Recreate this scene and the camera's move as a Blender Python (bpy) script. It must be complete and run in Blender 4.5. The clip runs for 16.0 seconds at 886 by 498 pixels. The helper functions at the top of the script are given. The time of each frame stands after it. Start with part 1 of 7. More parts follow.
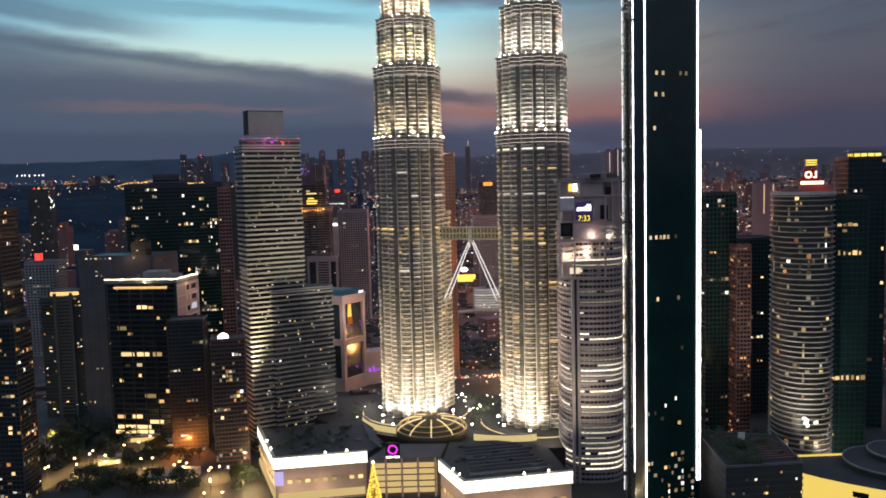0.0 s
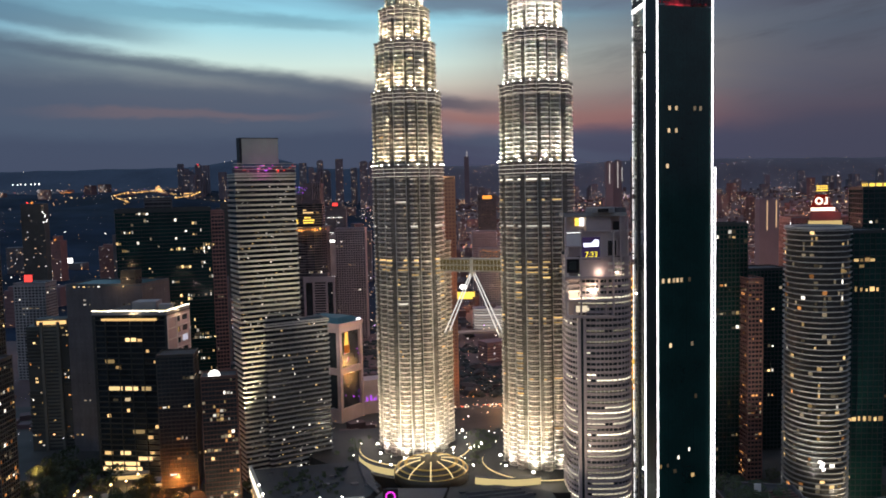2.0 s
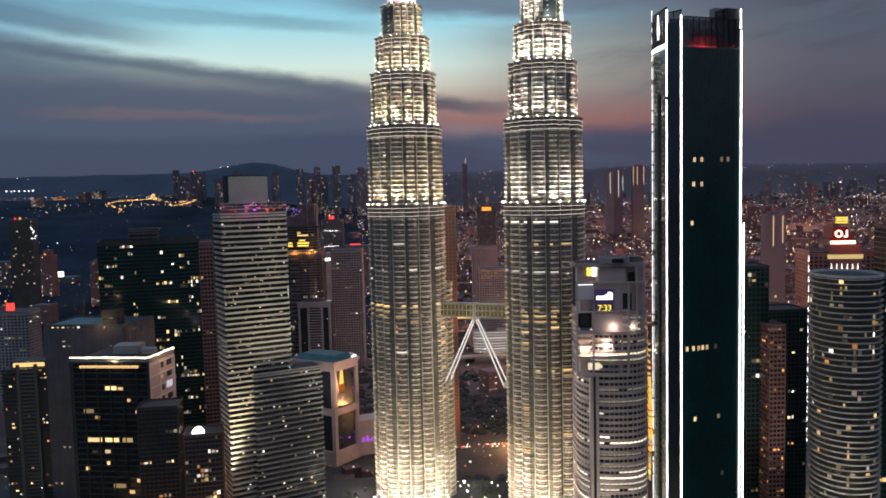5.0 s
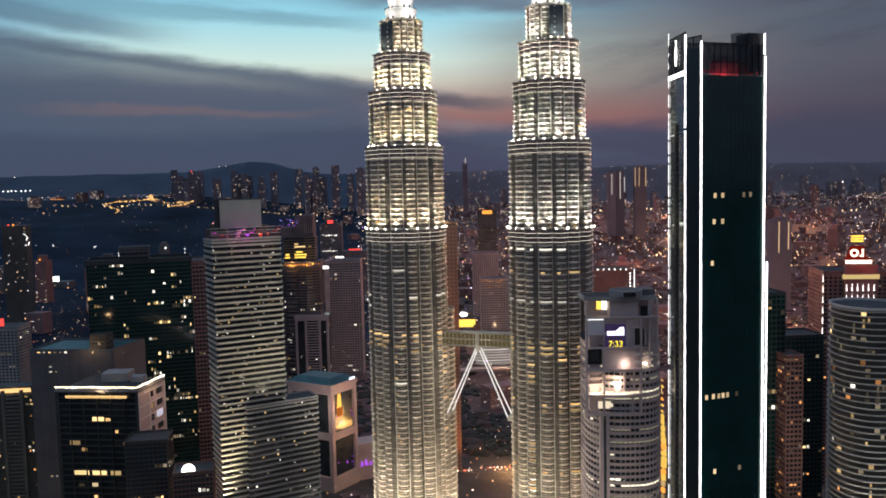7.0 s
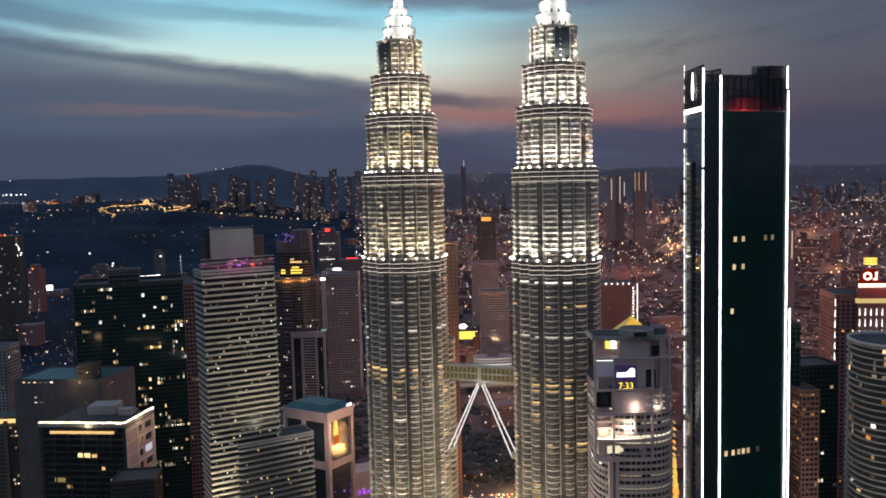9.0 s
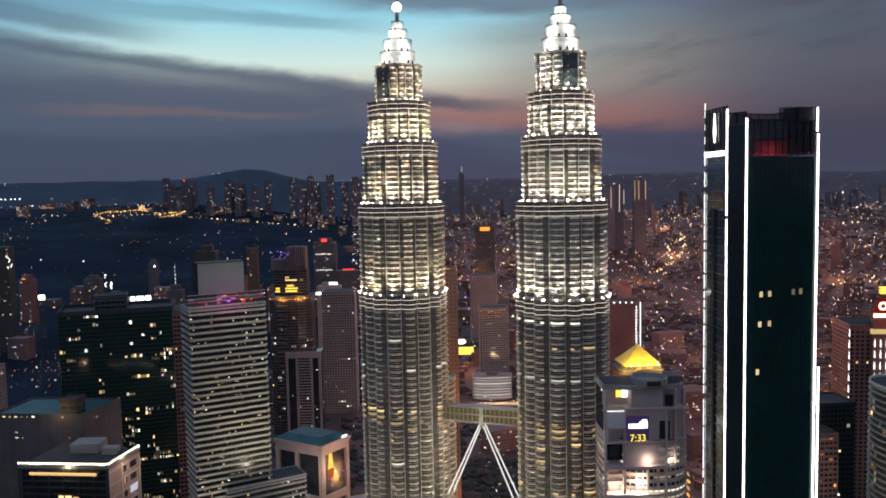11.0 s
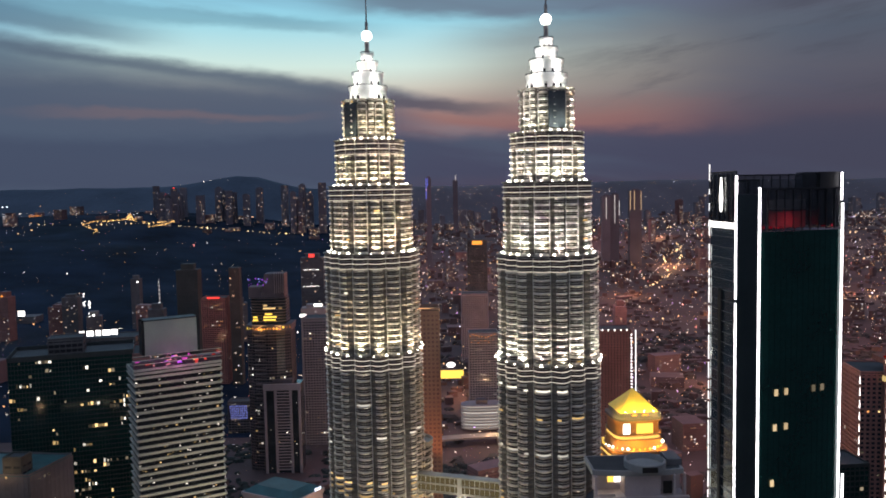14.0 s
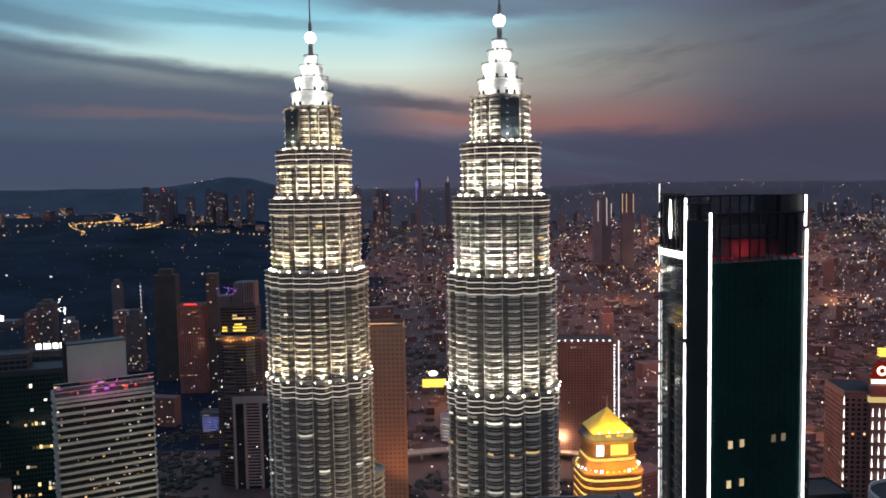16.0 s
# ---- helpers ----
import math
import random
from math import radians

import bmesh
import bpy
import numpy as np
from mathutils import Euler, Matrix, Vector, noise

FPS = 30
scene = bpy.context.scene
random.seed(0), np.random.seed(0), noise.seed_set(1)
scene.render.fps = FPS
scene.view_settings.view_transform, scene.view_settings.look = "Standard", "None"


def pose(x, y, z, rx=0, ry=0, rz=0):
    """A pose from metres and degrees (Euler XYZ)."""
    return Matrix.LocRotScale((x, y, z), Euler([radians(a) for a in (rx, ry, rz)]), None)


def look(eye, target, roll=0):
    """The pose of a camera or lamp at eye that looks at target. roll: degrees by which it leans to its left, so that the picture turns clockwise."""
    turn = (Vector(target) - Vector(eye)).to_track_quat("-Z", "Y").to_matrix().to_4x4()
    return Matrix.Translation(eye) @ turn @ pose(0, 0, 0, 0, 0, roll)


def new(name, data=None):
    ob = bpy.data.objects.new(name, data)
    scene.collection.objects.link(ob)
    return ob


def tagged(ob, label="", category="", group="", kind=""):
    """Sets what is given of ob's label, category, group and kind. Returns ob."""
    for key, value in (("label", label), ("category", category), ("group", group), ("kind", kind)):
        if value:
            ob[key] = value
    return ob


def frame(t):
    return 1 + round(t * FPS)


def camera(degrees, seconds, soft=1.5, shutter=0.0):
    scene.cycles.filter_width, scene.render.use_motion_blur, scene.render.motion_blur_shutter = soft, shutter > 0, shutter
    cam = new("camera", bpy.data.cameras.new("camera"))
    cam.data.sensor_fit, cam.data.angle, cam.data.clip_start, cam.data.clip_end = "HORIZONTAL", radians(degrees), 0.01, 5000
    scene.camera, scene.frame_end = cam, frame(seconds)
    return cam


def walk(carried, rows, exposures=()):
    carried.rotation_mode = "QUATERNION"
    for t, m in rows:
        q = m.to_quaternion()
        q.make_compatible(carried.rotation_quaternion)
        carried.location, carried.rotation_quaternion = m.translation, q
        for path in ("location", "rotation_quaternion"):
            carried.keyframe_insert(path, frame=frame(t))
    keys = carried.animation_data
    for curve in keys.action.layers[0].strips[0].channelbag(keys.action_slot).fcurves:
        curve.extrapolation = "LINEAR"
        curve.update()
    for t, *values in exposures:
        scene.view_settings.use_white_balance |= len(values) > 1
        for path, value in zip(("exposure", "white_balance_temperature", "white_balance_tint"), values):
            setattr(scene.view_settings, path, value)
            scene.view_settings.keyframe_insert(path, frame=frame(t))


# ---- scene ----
cam = camera(58.4, 16.0, soft=1.75)
METRES, EYE, TILT, LEAN, TURN = 280.0, 215.0, 0.0, 0.0, 0.0
ROWS = [
    (0.0, 0.0, 0.0, 0.0, -0.12, -4.79, 1.44),
    (0.5, -0.0008, 0.0196, 0.0144, -0.16, -4.6, 1.41),
    (1.0, -0.0023, 0.0424, 0.0319, -0.19, -4.49, 1.37),
    (1.5, -0.0037, 0.0639, 0.0475, -0.21, -4.4, 1.33),
    (2.0, -0.0049, 0.0891, 0.065, -0.25, -4.32, 1.28),
    (2.5, -0.0062, 0.1112, 0.0806, -0.29, -4.24, 1.23),
    (3.0, -0.0077, 0.138, 0.0989, -0.29, -4.21, 1.22),
    (3.5, -0.0081, 0.1602, 0.1143, -0.31, -4.21, 1.22),
    (4.0, -0.0088, 0.1871, 0.1326, -0.36, -4.22, 1.25),
    (6.5, -0.0116, 0.309, 0.2183, -0.43, -4.42, 1.3),
    (7.0, -0.0127, 0.3345, 0.2362, -0.44, -4.53, 1.3),
    (7.5, -0.0136, 0.3552, 0.2519, -0.46, -4.59, 1.32),
    (8.0, -0.0147, 0.3783, 0.27, -0.5, -4.61, 1.33),
    (8.5, -0.0154, 0.3989, 0.2858, -0.54, -4.59, 1.33),
    (9.0, -0.0164, 0.4227, 0.3032, -0.59, -4.56, 1.35),
    (11.5, -0.0212, 0.5491, 0.3882, -0.81, -4.37, 1.1),
    (12.0, -0.0188, 0.5787, 0.4059, -0.86, -4.33, 1.09),
    (12.5, -0.0137, 0.6065, 0.4218, -0.87, -4.29, 1.06),
    (13.0, -0.0032, 0.6382, 0.4398, -0.91, -4.25, 1.09),
    (13.5, 0.0088, 0.6657, 0.4513, -0.98, -4.22, 1.1),
    (14.0, 0.0278, 0.6976, 0.4617, -1.05, -4.21, 1.11),
    (14.5, 0.0474, 0.7233, 0.4687, -1.11, -4.18, 1.1),
    (15.0, 0.074, 0.7542, 0.4756, -1.14, -4.16, 1.05),
    (15.5, 0.0976, 0.781, 0.4805, -1.2, -4.17, 1.03),
    (16.0, 0.1238, 0.8119, 0.4857, -1.21, -4.2, 1.01),
]
walk(cam, [(t, pose(0, 0, EYE, TILT, LEAN, TURN) @ pose(METRES * x, METRES * y, METRES * z, 90 + pitch, roll, yaw)) for t, x, y, z, yaw, pitch, roll in ROWS])

# ---- world: dusk sky, faint after-glow ----
world = bpy.data.worlds.new("dusk_sky")
scene.world = world
world.use_nodes = True
WN, WL = world.node_tree.nodes, world.node_tree.links
WN.clear()


def wmath(op, a, b=None, c=None, clamp=False):
    n = WN.new("ShaderNodeMath")
    n.operation, n.use_clamp = op, clamp
    for i, v in enumerate((a, b, c)):
        if v is None:
            continue
        if isinstance(v, (int, float)):
            n.inputs[i].default_value = v
        else:
            WL.new(v, n.inputs[i])
    return n.outputs[0]


def wramp(value, stops):
    n = WN.new("ShaderNodeValToRGB")
    el = n.color_ramp.elements
    while len(el) < len(stops):
        el.new(0.5)
    for e, (p, col) in zip(el, stops):
        e.position, e.color = p, (*col, 1)
    WL.new(value, n.inputs[0])
    return n.outputs[0]


def wmix(f, a, b, kind="MIX"):
    n = WN.new("ShaderNodeMix")
    n.data_type, n.blend_type = "RGBA", kind
    for i, v in ((0, f), (6, a), (7, b)):
        if isinstance(v, (int, float)):
            n.inputs[i].default_value = v
        elif isinstance(v, tuple):
            n.inputs[i].default_value = (*v, 1)
        else:
            WL.new(v, n.inputs[i])
    return n.outputs[2]


def wsmooth(v, lo, hi):
    n = WN.new("ShaderNodeMapRange")
    n.interpolation_type = "SMOOTHSTEP"
    WL.new(v, n.inputs[0])
    n.inputs[1].default_value, n.inputs[2].default_value = lo, hi
    return n.outputs[0]


def wnoise(x, y, scale, detail=4.0, rough=0.55, seed=0.0):
    c = WN.new("ShaderNodeCombineXYZ")
    WL.new(x, c.inputs[0])
    WL.new(y, c.inputs[1])
    c.inputs[2].default_value = seed
    n = WN.new("ShaderNodeTexNoise")
    n.inputs["Scale"].default_value, n.inputs["Detail"].default_value, n.inputs["Roughness"].default_value = scale, detail, rough
    WL.new(c.outputs[0], n.inputs["Vector"])
    return n.outputs[0]


tc = WN.new("ShaderNodeTexCoord")
sep = WN.new("ShaderNodeSeparateXYZ")
WL.new(tc.outputs["Generated"], sep.inputs[0])
dx, dy, dz = sep.outputs
hor = wmath("SQRT", wmath("ADD", wmath("MULTIPLY", dx, dx), wmath("MULTIPLY", dy, dy)))
el = wmath("DIVIDE", dz, wmath("MAXIMUM", hor, 0.02))          # tangent of the height over the horizon
az = wmath("ARCTAN2", dx, dy)                                   # 0 ahead, positive to the right
warp = wmath("MULTIPLY", wmath("SUBTRACT", wnoise(az, wmath("MULTIPLY", el, 4.0), 3.0), 0.5), 0.05)
fray = wmath("MULTIPLY", wmath("SUBTRACT", wnoise(az, wmath("MULTIPLY", el, 3.0), 15.0, 5.0, 0.6, 6.0), 0.5), 0.016)
elw = wmath("ADD", wmath("ADD", el, warp), fray)
el01 = wmath("MULTIPLY", el, 2.0, clamp=True)
# clear sky: a teal glow ahead, blue-grey to the left, mauve to the right
glow_col = wramp(el01, [(0.0, (0.060, 0.060, 0.096)), (0.06, (0.070, 0.071, 0.114)), (0.12, (0.078, 0.086, 0.130)), (0.17, (0.21, 0.145, 0.155)), (0.22, (0.40, 0.31, 0.27)),
                        (0.26, (0.56, 0.58, 0.49)), (0.31, (0.59, 0.77, 0.69)), (0.42, (0.30, 0.65, 0.75)), (0.52, (0.19, 0.44, 0.62)), (1.0, (0.26, 0.42, 0.60))])
left_col = wramp(el01, [(0.0, (0.036, 0.046, 0.085)), (0.10, (0.050, 0.076, 0.135)), (0.26, (0.066, 0.115, 0.190)), (0.33, (0.12, 0.27, 0.39)), (0.43, (0.17, 0.37, 0.51)), (0.55, (0.14, 0.30, 0.45)), (1.0, (0.24, 0.36, 0.52))])
right_col = wramp(el01, [(0.0, (0.056, 0.054, 0.084)), (0.09, (0.060, 0.062, 0.098)), (0.16, (0.088, 0.080, 0.112)), (0.26, (0.112, 0.126, 0.158)), (0.40, (0.085, 0.138, 0.185)), (0.55, (0.072, 0.105, 0.156)), (1.0, (0.22, 0.30, 0.44))])
side_col = wmix(wsmooth(az, -0.25, 0.15), left_col, right_col)
g = wmath("SUBTRACT", 1.0, wsmooth(wmath("ABSOLUTE", wmath("ADD", az, 0.125)), 0.15, 0.50))
sky = wmix(g, side_col, glow_col)
# red seam of the after-glow
seam_az = wmath("SUBTRACT", 1.0, wsmooth(wmath("ABSOLUTE", wmath("SUBTRACT", az, 0.11)), 0.10, 0.31))
seam_el = wmath("SUBTRACT", 1.0, wsmooth(wmath("ABSOLUTE", wmath("SUBTRACT", elw, 0.086)), 0.004, 0.030))
sky = wmix(wmath("MULTIPLY", wmath("MULTIPLY", seam_az, seam_el), 0.55), sky, (0.31, 0.150, 0.125))
# soft cloud veils, leaning slightly
lean = wmath("ADD", el, wmath("MULTIPLY", az, 0.14))
streak = wnoise(wmath("MULTIPLY", az, 1.5), wmath("MULTIPLY", wmath("ADD", lean, wmath("MULTIPLY", warp, 0.6)), 13.0), 1.5, 4.0, 0.5, 3.1)
cover = wmath("MULTIPLY", wsmooth(streak, 0.50, 0.76), 0.45)
sky = wmix(cover, sky, wmix(g, (0.074, 0.105, 0.160), (0.150, 0.24, 0.30)))


def band(level, slope, half, soft, az0, az1, amount, col):
    """One long cloud bank: its height over the horizon, slope and half width."""
    global sky
    line = wmath("SUBTRACT", wmath("ADD", elw, wmath("MULTIPLY", az, -slope)), level)
    m = wmath("SUBTRACT", 1.0, wsmooth(wmath("ABSOLUTE", line), half, half + soft))
    m = wmath("MULTIPLY", m, wsmooth(az, az0 - 0.12, az0 + 0.04))
    m = wmath("MULTIPLY", m, wmath("SUBTRACT", 1.0, wsmooth(az, az1 - 0.06, az1 + 0.10)))
    sky = wmix(wmath("MULTIPLY", m, amount), sky, col)


band(0.080, -0.03, 0.024, 0.032, -0.80, -0.06, 0.80, (0.060, 0.084, 0.138))
band(0.112, -0.125, 0.004, 0.013, -0.46, 0.03, 0.62, (0.078, 0.105, 0.155))
# the cloud wedge below that line, filled down to the low bank
wedge = wmath("SUBTRACT", 1.0, wsmooth(wmath("SUBTRACT", wmath("ADD", elw, wmath("MULTIPLY", az, 0.125)), 0.112), -0.003, 0.010))
wedge = wmath("MULTIPLY", wedge, wmath("SUBTRACT", 1.0, wsmooth(az, -0.14, 0.02)))
sky = wmix(wmath("MULTIPLY", wedge, 0.72), sky, (0.074, 0.104, 0.152))
band(0.158, -0.10, 0.005, 0.016, -0.70, -0.36, 0.6, (0.068, 0.105, 0.165))
band(0.108, -0.07, 0.003, 0.009, -0.04, 0.07, 0.80, (0.090, 0.085, 0.112))
band(0.240, -0.03, 0.014, 0.020, -0.06, 0.80, 0.75, (0.115, 0.145, 0.200))
band(0.185, 0.03, 0.005, 0.020, 0.10, 0.60, 0.40, (0.125, 0.150, 0.185))
band(0.178, 0.10, 0.006, 0.020, 0.42, 0.62, 0.50, (0.056, 0.066, 0.090))
band(0.196, -0.06, 0.003, 0.012, -0.62, -0.10, 0.45, (0.105, 0.190, 0.255))
band(0.040, 0.0, 0.020, 0.022, -0.9, 0.9, 0.6, (0.048, 0.062, 0.106))
# olive after-light right of the glow, dimming to the right
olive = wmath("SUBTRACT", 1.0, wsmooth(wmath("ABSOLUTE", wmath("SUBTRACT", elw, 0.145)), 0.012, 0.075))
olive = wmath("MULTIPLY", olive, wmath("SUBTRACT", 1.0, wsmooth(wmath("ABSOLUTE", wmath("SUBTRACT", az, 0.21)), 0.06, 0.26)))
sky = wmix(wmath("MULTIPLY", olive, 0.55), sky, (0.205, 0.200, 0.172))
dusk = wmath("MULTIPLY", wsmooth(az, 0.26, 0.52), wsmooth(wmath("SUBTRACT", 2.4, wmath("ABSOLUTE", az)), 0.0, 1.4))
sky = wmix(wmath("MULTIPLY", dusk, 0.40), sky, (0.050, 0.056, 0.080))
# ragged dark wisps over the after-light
wisp = wnoise(wmath("MULTIPLY", az, 2.6), wmath("MULTIPLY", wmath("ADD", wmath("SUBTRACT", el, wmath("MULTIPLY", az, 0.16)), wmath("MULTIPLY", warp, 0.4)), 15.0), 1.9, 6.0, 0.62, 9.4)
wisp = wmath("MULTIPLY", wsmooth(wisp, 0.49, 0.70), wmath("MULTIPLY", wsmooth(az, 0.08, 0.34), wmath("SUBTRACT", 1.0, wsmooth(az, 0.9, 1.5))))
wisp = wmath("MULTIPLY", wisp, wsmooth(el, 0.06, 0.13))
sky = wmix(wmath("MULTIPLY", wisp, 0.50), sky, (0.060, 0.070, 0.092))
rose = wmath("SUBTRACT", 1.0, wsmooth(wmath("ABSOLUTE", wmath("SUBTRACT", elw, 0.094)), 0.001, 0.008))
rose = wmath("MULTIPLY", rose, wmath("SUBTRACT", 1.0, wsmooth(wmath("ABSOLUTE", wmath("ADD", az, 0.30)), 0.05, 0.22)))
sky = wmix(wmath("MULTIPLY", rose, 0.7), sky, (0.155, 0.125, 0.145))
# the side away from the after-glow is darker; below the horizon a dim haze
back = wsmooth(wmath("ABSOLUTE", az), 0.8, 2.4)
sky = wmix(back, sky, wramp(el01, [(0.0, (0.06, 0.065, 0.10)), (0.4, (0.14, 0.17, 0.23)), (1.0, (0.23, 0.32, 0.46))]))
below = wsmooth(el, -0.03, 0.0)
sky = wmix(below, (0.040, 0.036, 0.055), sky)
sky = wmix(1.0, sky, wmix(wsmooth(az, -0.25, 0.30), (1.03, 1.00, 1.03), (1.11, 0.99, 1.02)), "MULTIPLY")
bg = WN.new("ShaderNodeBackground")
bg.inputs["Strength"].default_value = 1.0
WL.new(sky, bg.inputs["Color"])
WL.new(bg.outputs[0], WN.new("ShaderNodeOutputWorld").inputs[0])
scene.view_settings.exposure = 0.10

# ---- materials ----
def material(name, col, rough=0.6, metal=0.0, vary=0.25, scale=0.15, bump=0.0, col2=None, spec=0.5, stretch=(1, 1, 1), per_object=0.0):
    m = bpy.data.materials.new(name)
    m.use_nodes = True
    N, L = m.node_tree.nodes, m.node_tree.links
    p = N["Principled BSDF"]
    geo = N.new("ShaderNodeNewGeometry")
    mp = N.new("ShaderNodeMapping")
    mp.inputs["Scale"].default_value = stretch
    L.new(geo.outputs["Position"], mp.inputs["Vector"])
    big, fine = N.new("ShaderNodeTexNoise"), N.new("ShaderNodeTexNoise")
    for n, s, d in ((big, scale, 3.0), (fine, scale * 14, 2.0)):
        n.inputs["Scale"].default_value, n.inputs["Detail"].default_value = s, d
        L.new(mp.outputs[0], n.inputs["Vector"])
    add = N.new("ShaderNodeMath")
    add.operation = "MULTIPLY_ADD"
    L.new(fine.outputs[0], add.inputs[0])
    add.inputs[1].default_value = 0.45
    L.new(big.outputs[0], add.inputs[2])
    ramp = N.new("ShaderNodeMapRange")
    L.new(add.outputs[0], ramp.inputs[0])
    ramp.inputs[1].default_value, ramp.inputs[2].default_value = 0.42, 1.0
    mix = N.new("ShaderNodeMix")
    mix.data_type = "RGBA"
    L.new(ramp.outputs[0], mix.inputs[0])
    dark = col2 or tuple(c * (1 - vary) for c in col)
    mix.inputs[6].default_value, mix.inputs[7].default_value = (*dark, 1), (*[min(1, c * (1 + vary * 0.6)) for c in col], 1)
    out = mix.outputs[2]
    if per_object:
        oi = N.new("ShaderNodeObjectInfo")
        hv = N.new("ShaderNodeHueSaturation")
        mr = N.new("ShaderNodeMapRange")
        L.new(oi.outputs["Random"], mr.inputs[0])
        mr.inputs[3].default_value, mr.inputs[4].default_value = 1 - per_object, 1 + per_object
        L.new(mr.outputs[0], hv.inputs["Value"])
        L.new(out, hv.inputs["Color"])
        out = hv.outputs[0]
    L.new(out, p.inputs["Base Color"])
    rr = N.new("ShaderNodeMapRange")
    L.new(fine.outputs[0], rr.inputs[0])
    rr.inputs[3].default_value, rr.inputs[4].default_value = rough * 0.75, min(1, rough * 1.25)
    L.new(rr.outputs[0], p.inputs["Roughness"])
    p.inputs["Metallic"].default_value = metal
    p.inputs["Specular IOR Level"].default_value = spec
    if bump:
        b = N.new("ShaderNodeBump")
        b.inputs["Strength"].default_value, b.inputs["Distance"].default_value = bump, 0.3
        L.new(fine.outputs[0], b.inputs["Height"])
        L.new(b.outputs[0], p.inputs["Normal"])
    return m


def glowing(name, col, strength, vary=0.0, sampled=False, islands=False, ramp=None):
    """A surface that gives off light: lamps, signs, lit panes."""
    m = bpy.data.materials.new(name)
    m.use_nodes = True
    N, L = m.node_tree.nodes, m.node_tree.links
    N.clear()
    e = N.new("ShaderNodeEmission")
    e.inputs[0].default_value, e.inputs[1].default_value = (*col, 1), strength
    L.new(e.outputs[0], N.new("ShaderNodeOutputMaterial").inputs[0])
    if vary or ramp:
        src = N.new("ShaderNodeNewGeometry").outputs["Random Per Island"] if islands else N.new("ShaderNodeObjectInfo").outputs["Random"]
        if vary:
            mr = N.new("ShaderNodeMapRange")
            pw = N.new("ShaderNodeMath")
            pw.operation = "POWER"
            L.new(src, pw.inputs[0])
            pw.inputs[1].default_value = 1.7
            L.new(pw.outputs[0], mr.inputs[0])
            mr.inputs[3].default_value, mr.inputs[4].default_value = strength * (1 - vary), strength * (1 + vary)
            L.new(mr.outputs[0], e.inputs[1])
        if ramp:
            wn = N.new("ShaderNodeTexWhiteNoise")
            wn.noise_dimensions = "1D"
            L.new(src, wn.inputs["W"])
            cr = N.new("ShaderNodeValToRGB")
            cr.color_ramp.interpolation = "CONSTANT"
            els = cr.color_ramp.elements
            while len(els) < len(ramp):
                els.new(0.5)
            for q, (pos, c) in zip(els, ramp):
                q.position, q.color = pos, (*c, 1)
            L.new(wn.outputs[0], cr.inputs[0])
            L.new(cr.outputs[0], e.inputs[0])
    if not sampled:
        m.cycles.emission_sampling = "NONE"
    return m


DARK_FRAME = material("dark_frame", (0.030, 0.036, 0.035), 0.6, 0, 0.3, 0.1)
DIM_GLASS = material("brown_dim_glass", (0.060, 0.055, 0.046), 0.3, 0, 0.4, 0.2)
# ridge colour lightened to carry the distance haze
RIDGE = material("haze_tinted_ridge", (0.116, 0.098, 0.112), 0.95, 0, 0.25, 0.006)
STEEL = material("brushed_steel", (0.38, 0.345, 0.28), 0.42, 0.4, 0.25, 0.08, 0.05, per_object=0.10)
STEEL_FIN = material("steel_fin", (0.70, 0.67, 0.60), 0.35, 0.4, 0.15, 0.1)
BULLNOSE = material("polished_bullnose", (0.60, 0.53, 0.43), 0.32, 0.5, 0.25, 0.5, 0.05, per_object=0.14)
TOWER_GLASS = material("tower_glass", (0.125, 0.103, 0.083), 0.28, 0.0, 0.4, 0.2, spec=0.8)
GLASS = material("dark_glass", (0.030, 0.038, 0.042), 0.12, 0.0, 0.5, 0.1, 0.02, spec=0.7)
GLASS_GREEN = material("green_black_glass", (0.006, 0.037, 0.030), 0.10, 0.0, 0.4, 0.05, 0.02, spec=0.55)
CITY_WALL = material("dusky_city_wall", (0.155, 0.098, 0.098), 0.9, 0, 0.4, 0.02, per_object=0.45)
GLASS_MIRROR = material("mirror_glass", (0.34, 0.37, 0.37), 0.06, 0.85, 0.2, 0.05, 0.02)
CONCRETE = material("grey_concrete", (0.30, 0.285, 0.27), 0.8, 0, 0.3, 0.05, 0.1, per_object=0.08)
CONCRETE_WARM = material("warm_concrete", (0.36, 0.32, 0.27), 0.75, 0, 0.28, 0.05, 0.1, per_object=0.08)
CONCRETE_DARK = material("dark_concrete", (0.125, 0.115, 0.115), 0.8, 0, 0.35, 0.05, 0.1, per_object=0.1)
CREAM = material("cream_cladding", (0.47, 0.44, 0.37), 0.5, 0, 0.18, 0.06, 0.05, per_object=0.06)
PINK_STONE = material("pink_granite", (0.46, 0.36, 0.33), 0.55, 0, 0.22, 0.07, 0.05)
WHITE_PAINT = material("white_paint", (0.66, 0.62, 0.55), 0.55, 0, 0.14, 0.08, 0.04)
BRICK_RED = material("red_brown_cladding", (0.26, 0.125, 0.105), 0.7, 0, 0.3, 0.06, 0.08, per_object=0.1)
ROOF_DARK = material("dark_roof_felt", (0.035, 0.038, 0.042), 0.75, 0, 0.5, 0.06, 0.15)
ROOF_TEAL = material("teal_metal_roof", (0.035, 0.11, 0.115), 0.5, 0.2, 0.35, 0.08, 0.1)
BLACK_METAL = material("black_metal", (0.02, 0.02, 0.022), 0.5, 0.4, 0.3, 0.3)
GROUND = material("dark_city_ground", (0.085, 0.052, 0.050), 0.9, 0, 0.6, 0.012, 0.1)
NEAR_GROUND = material("dark_street_ground", (0.048, 0.047, 0.042), 0.9, 0, 0.6, 0.03, 0.1)
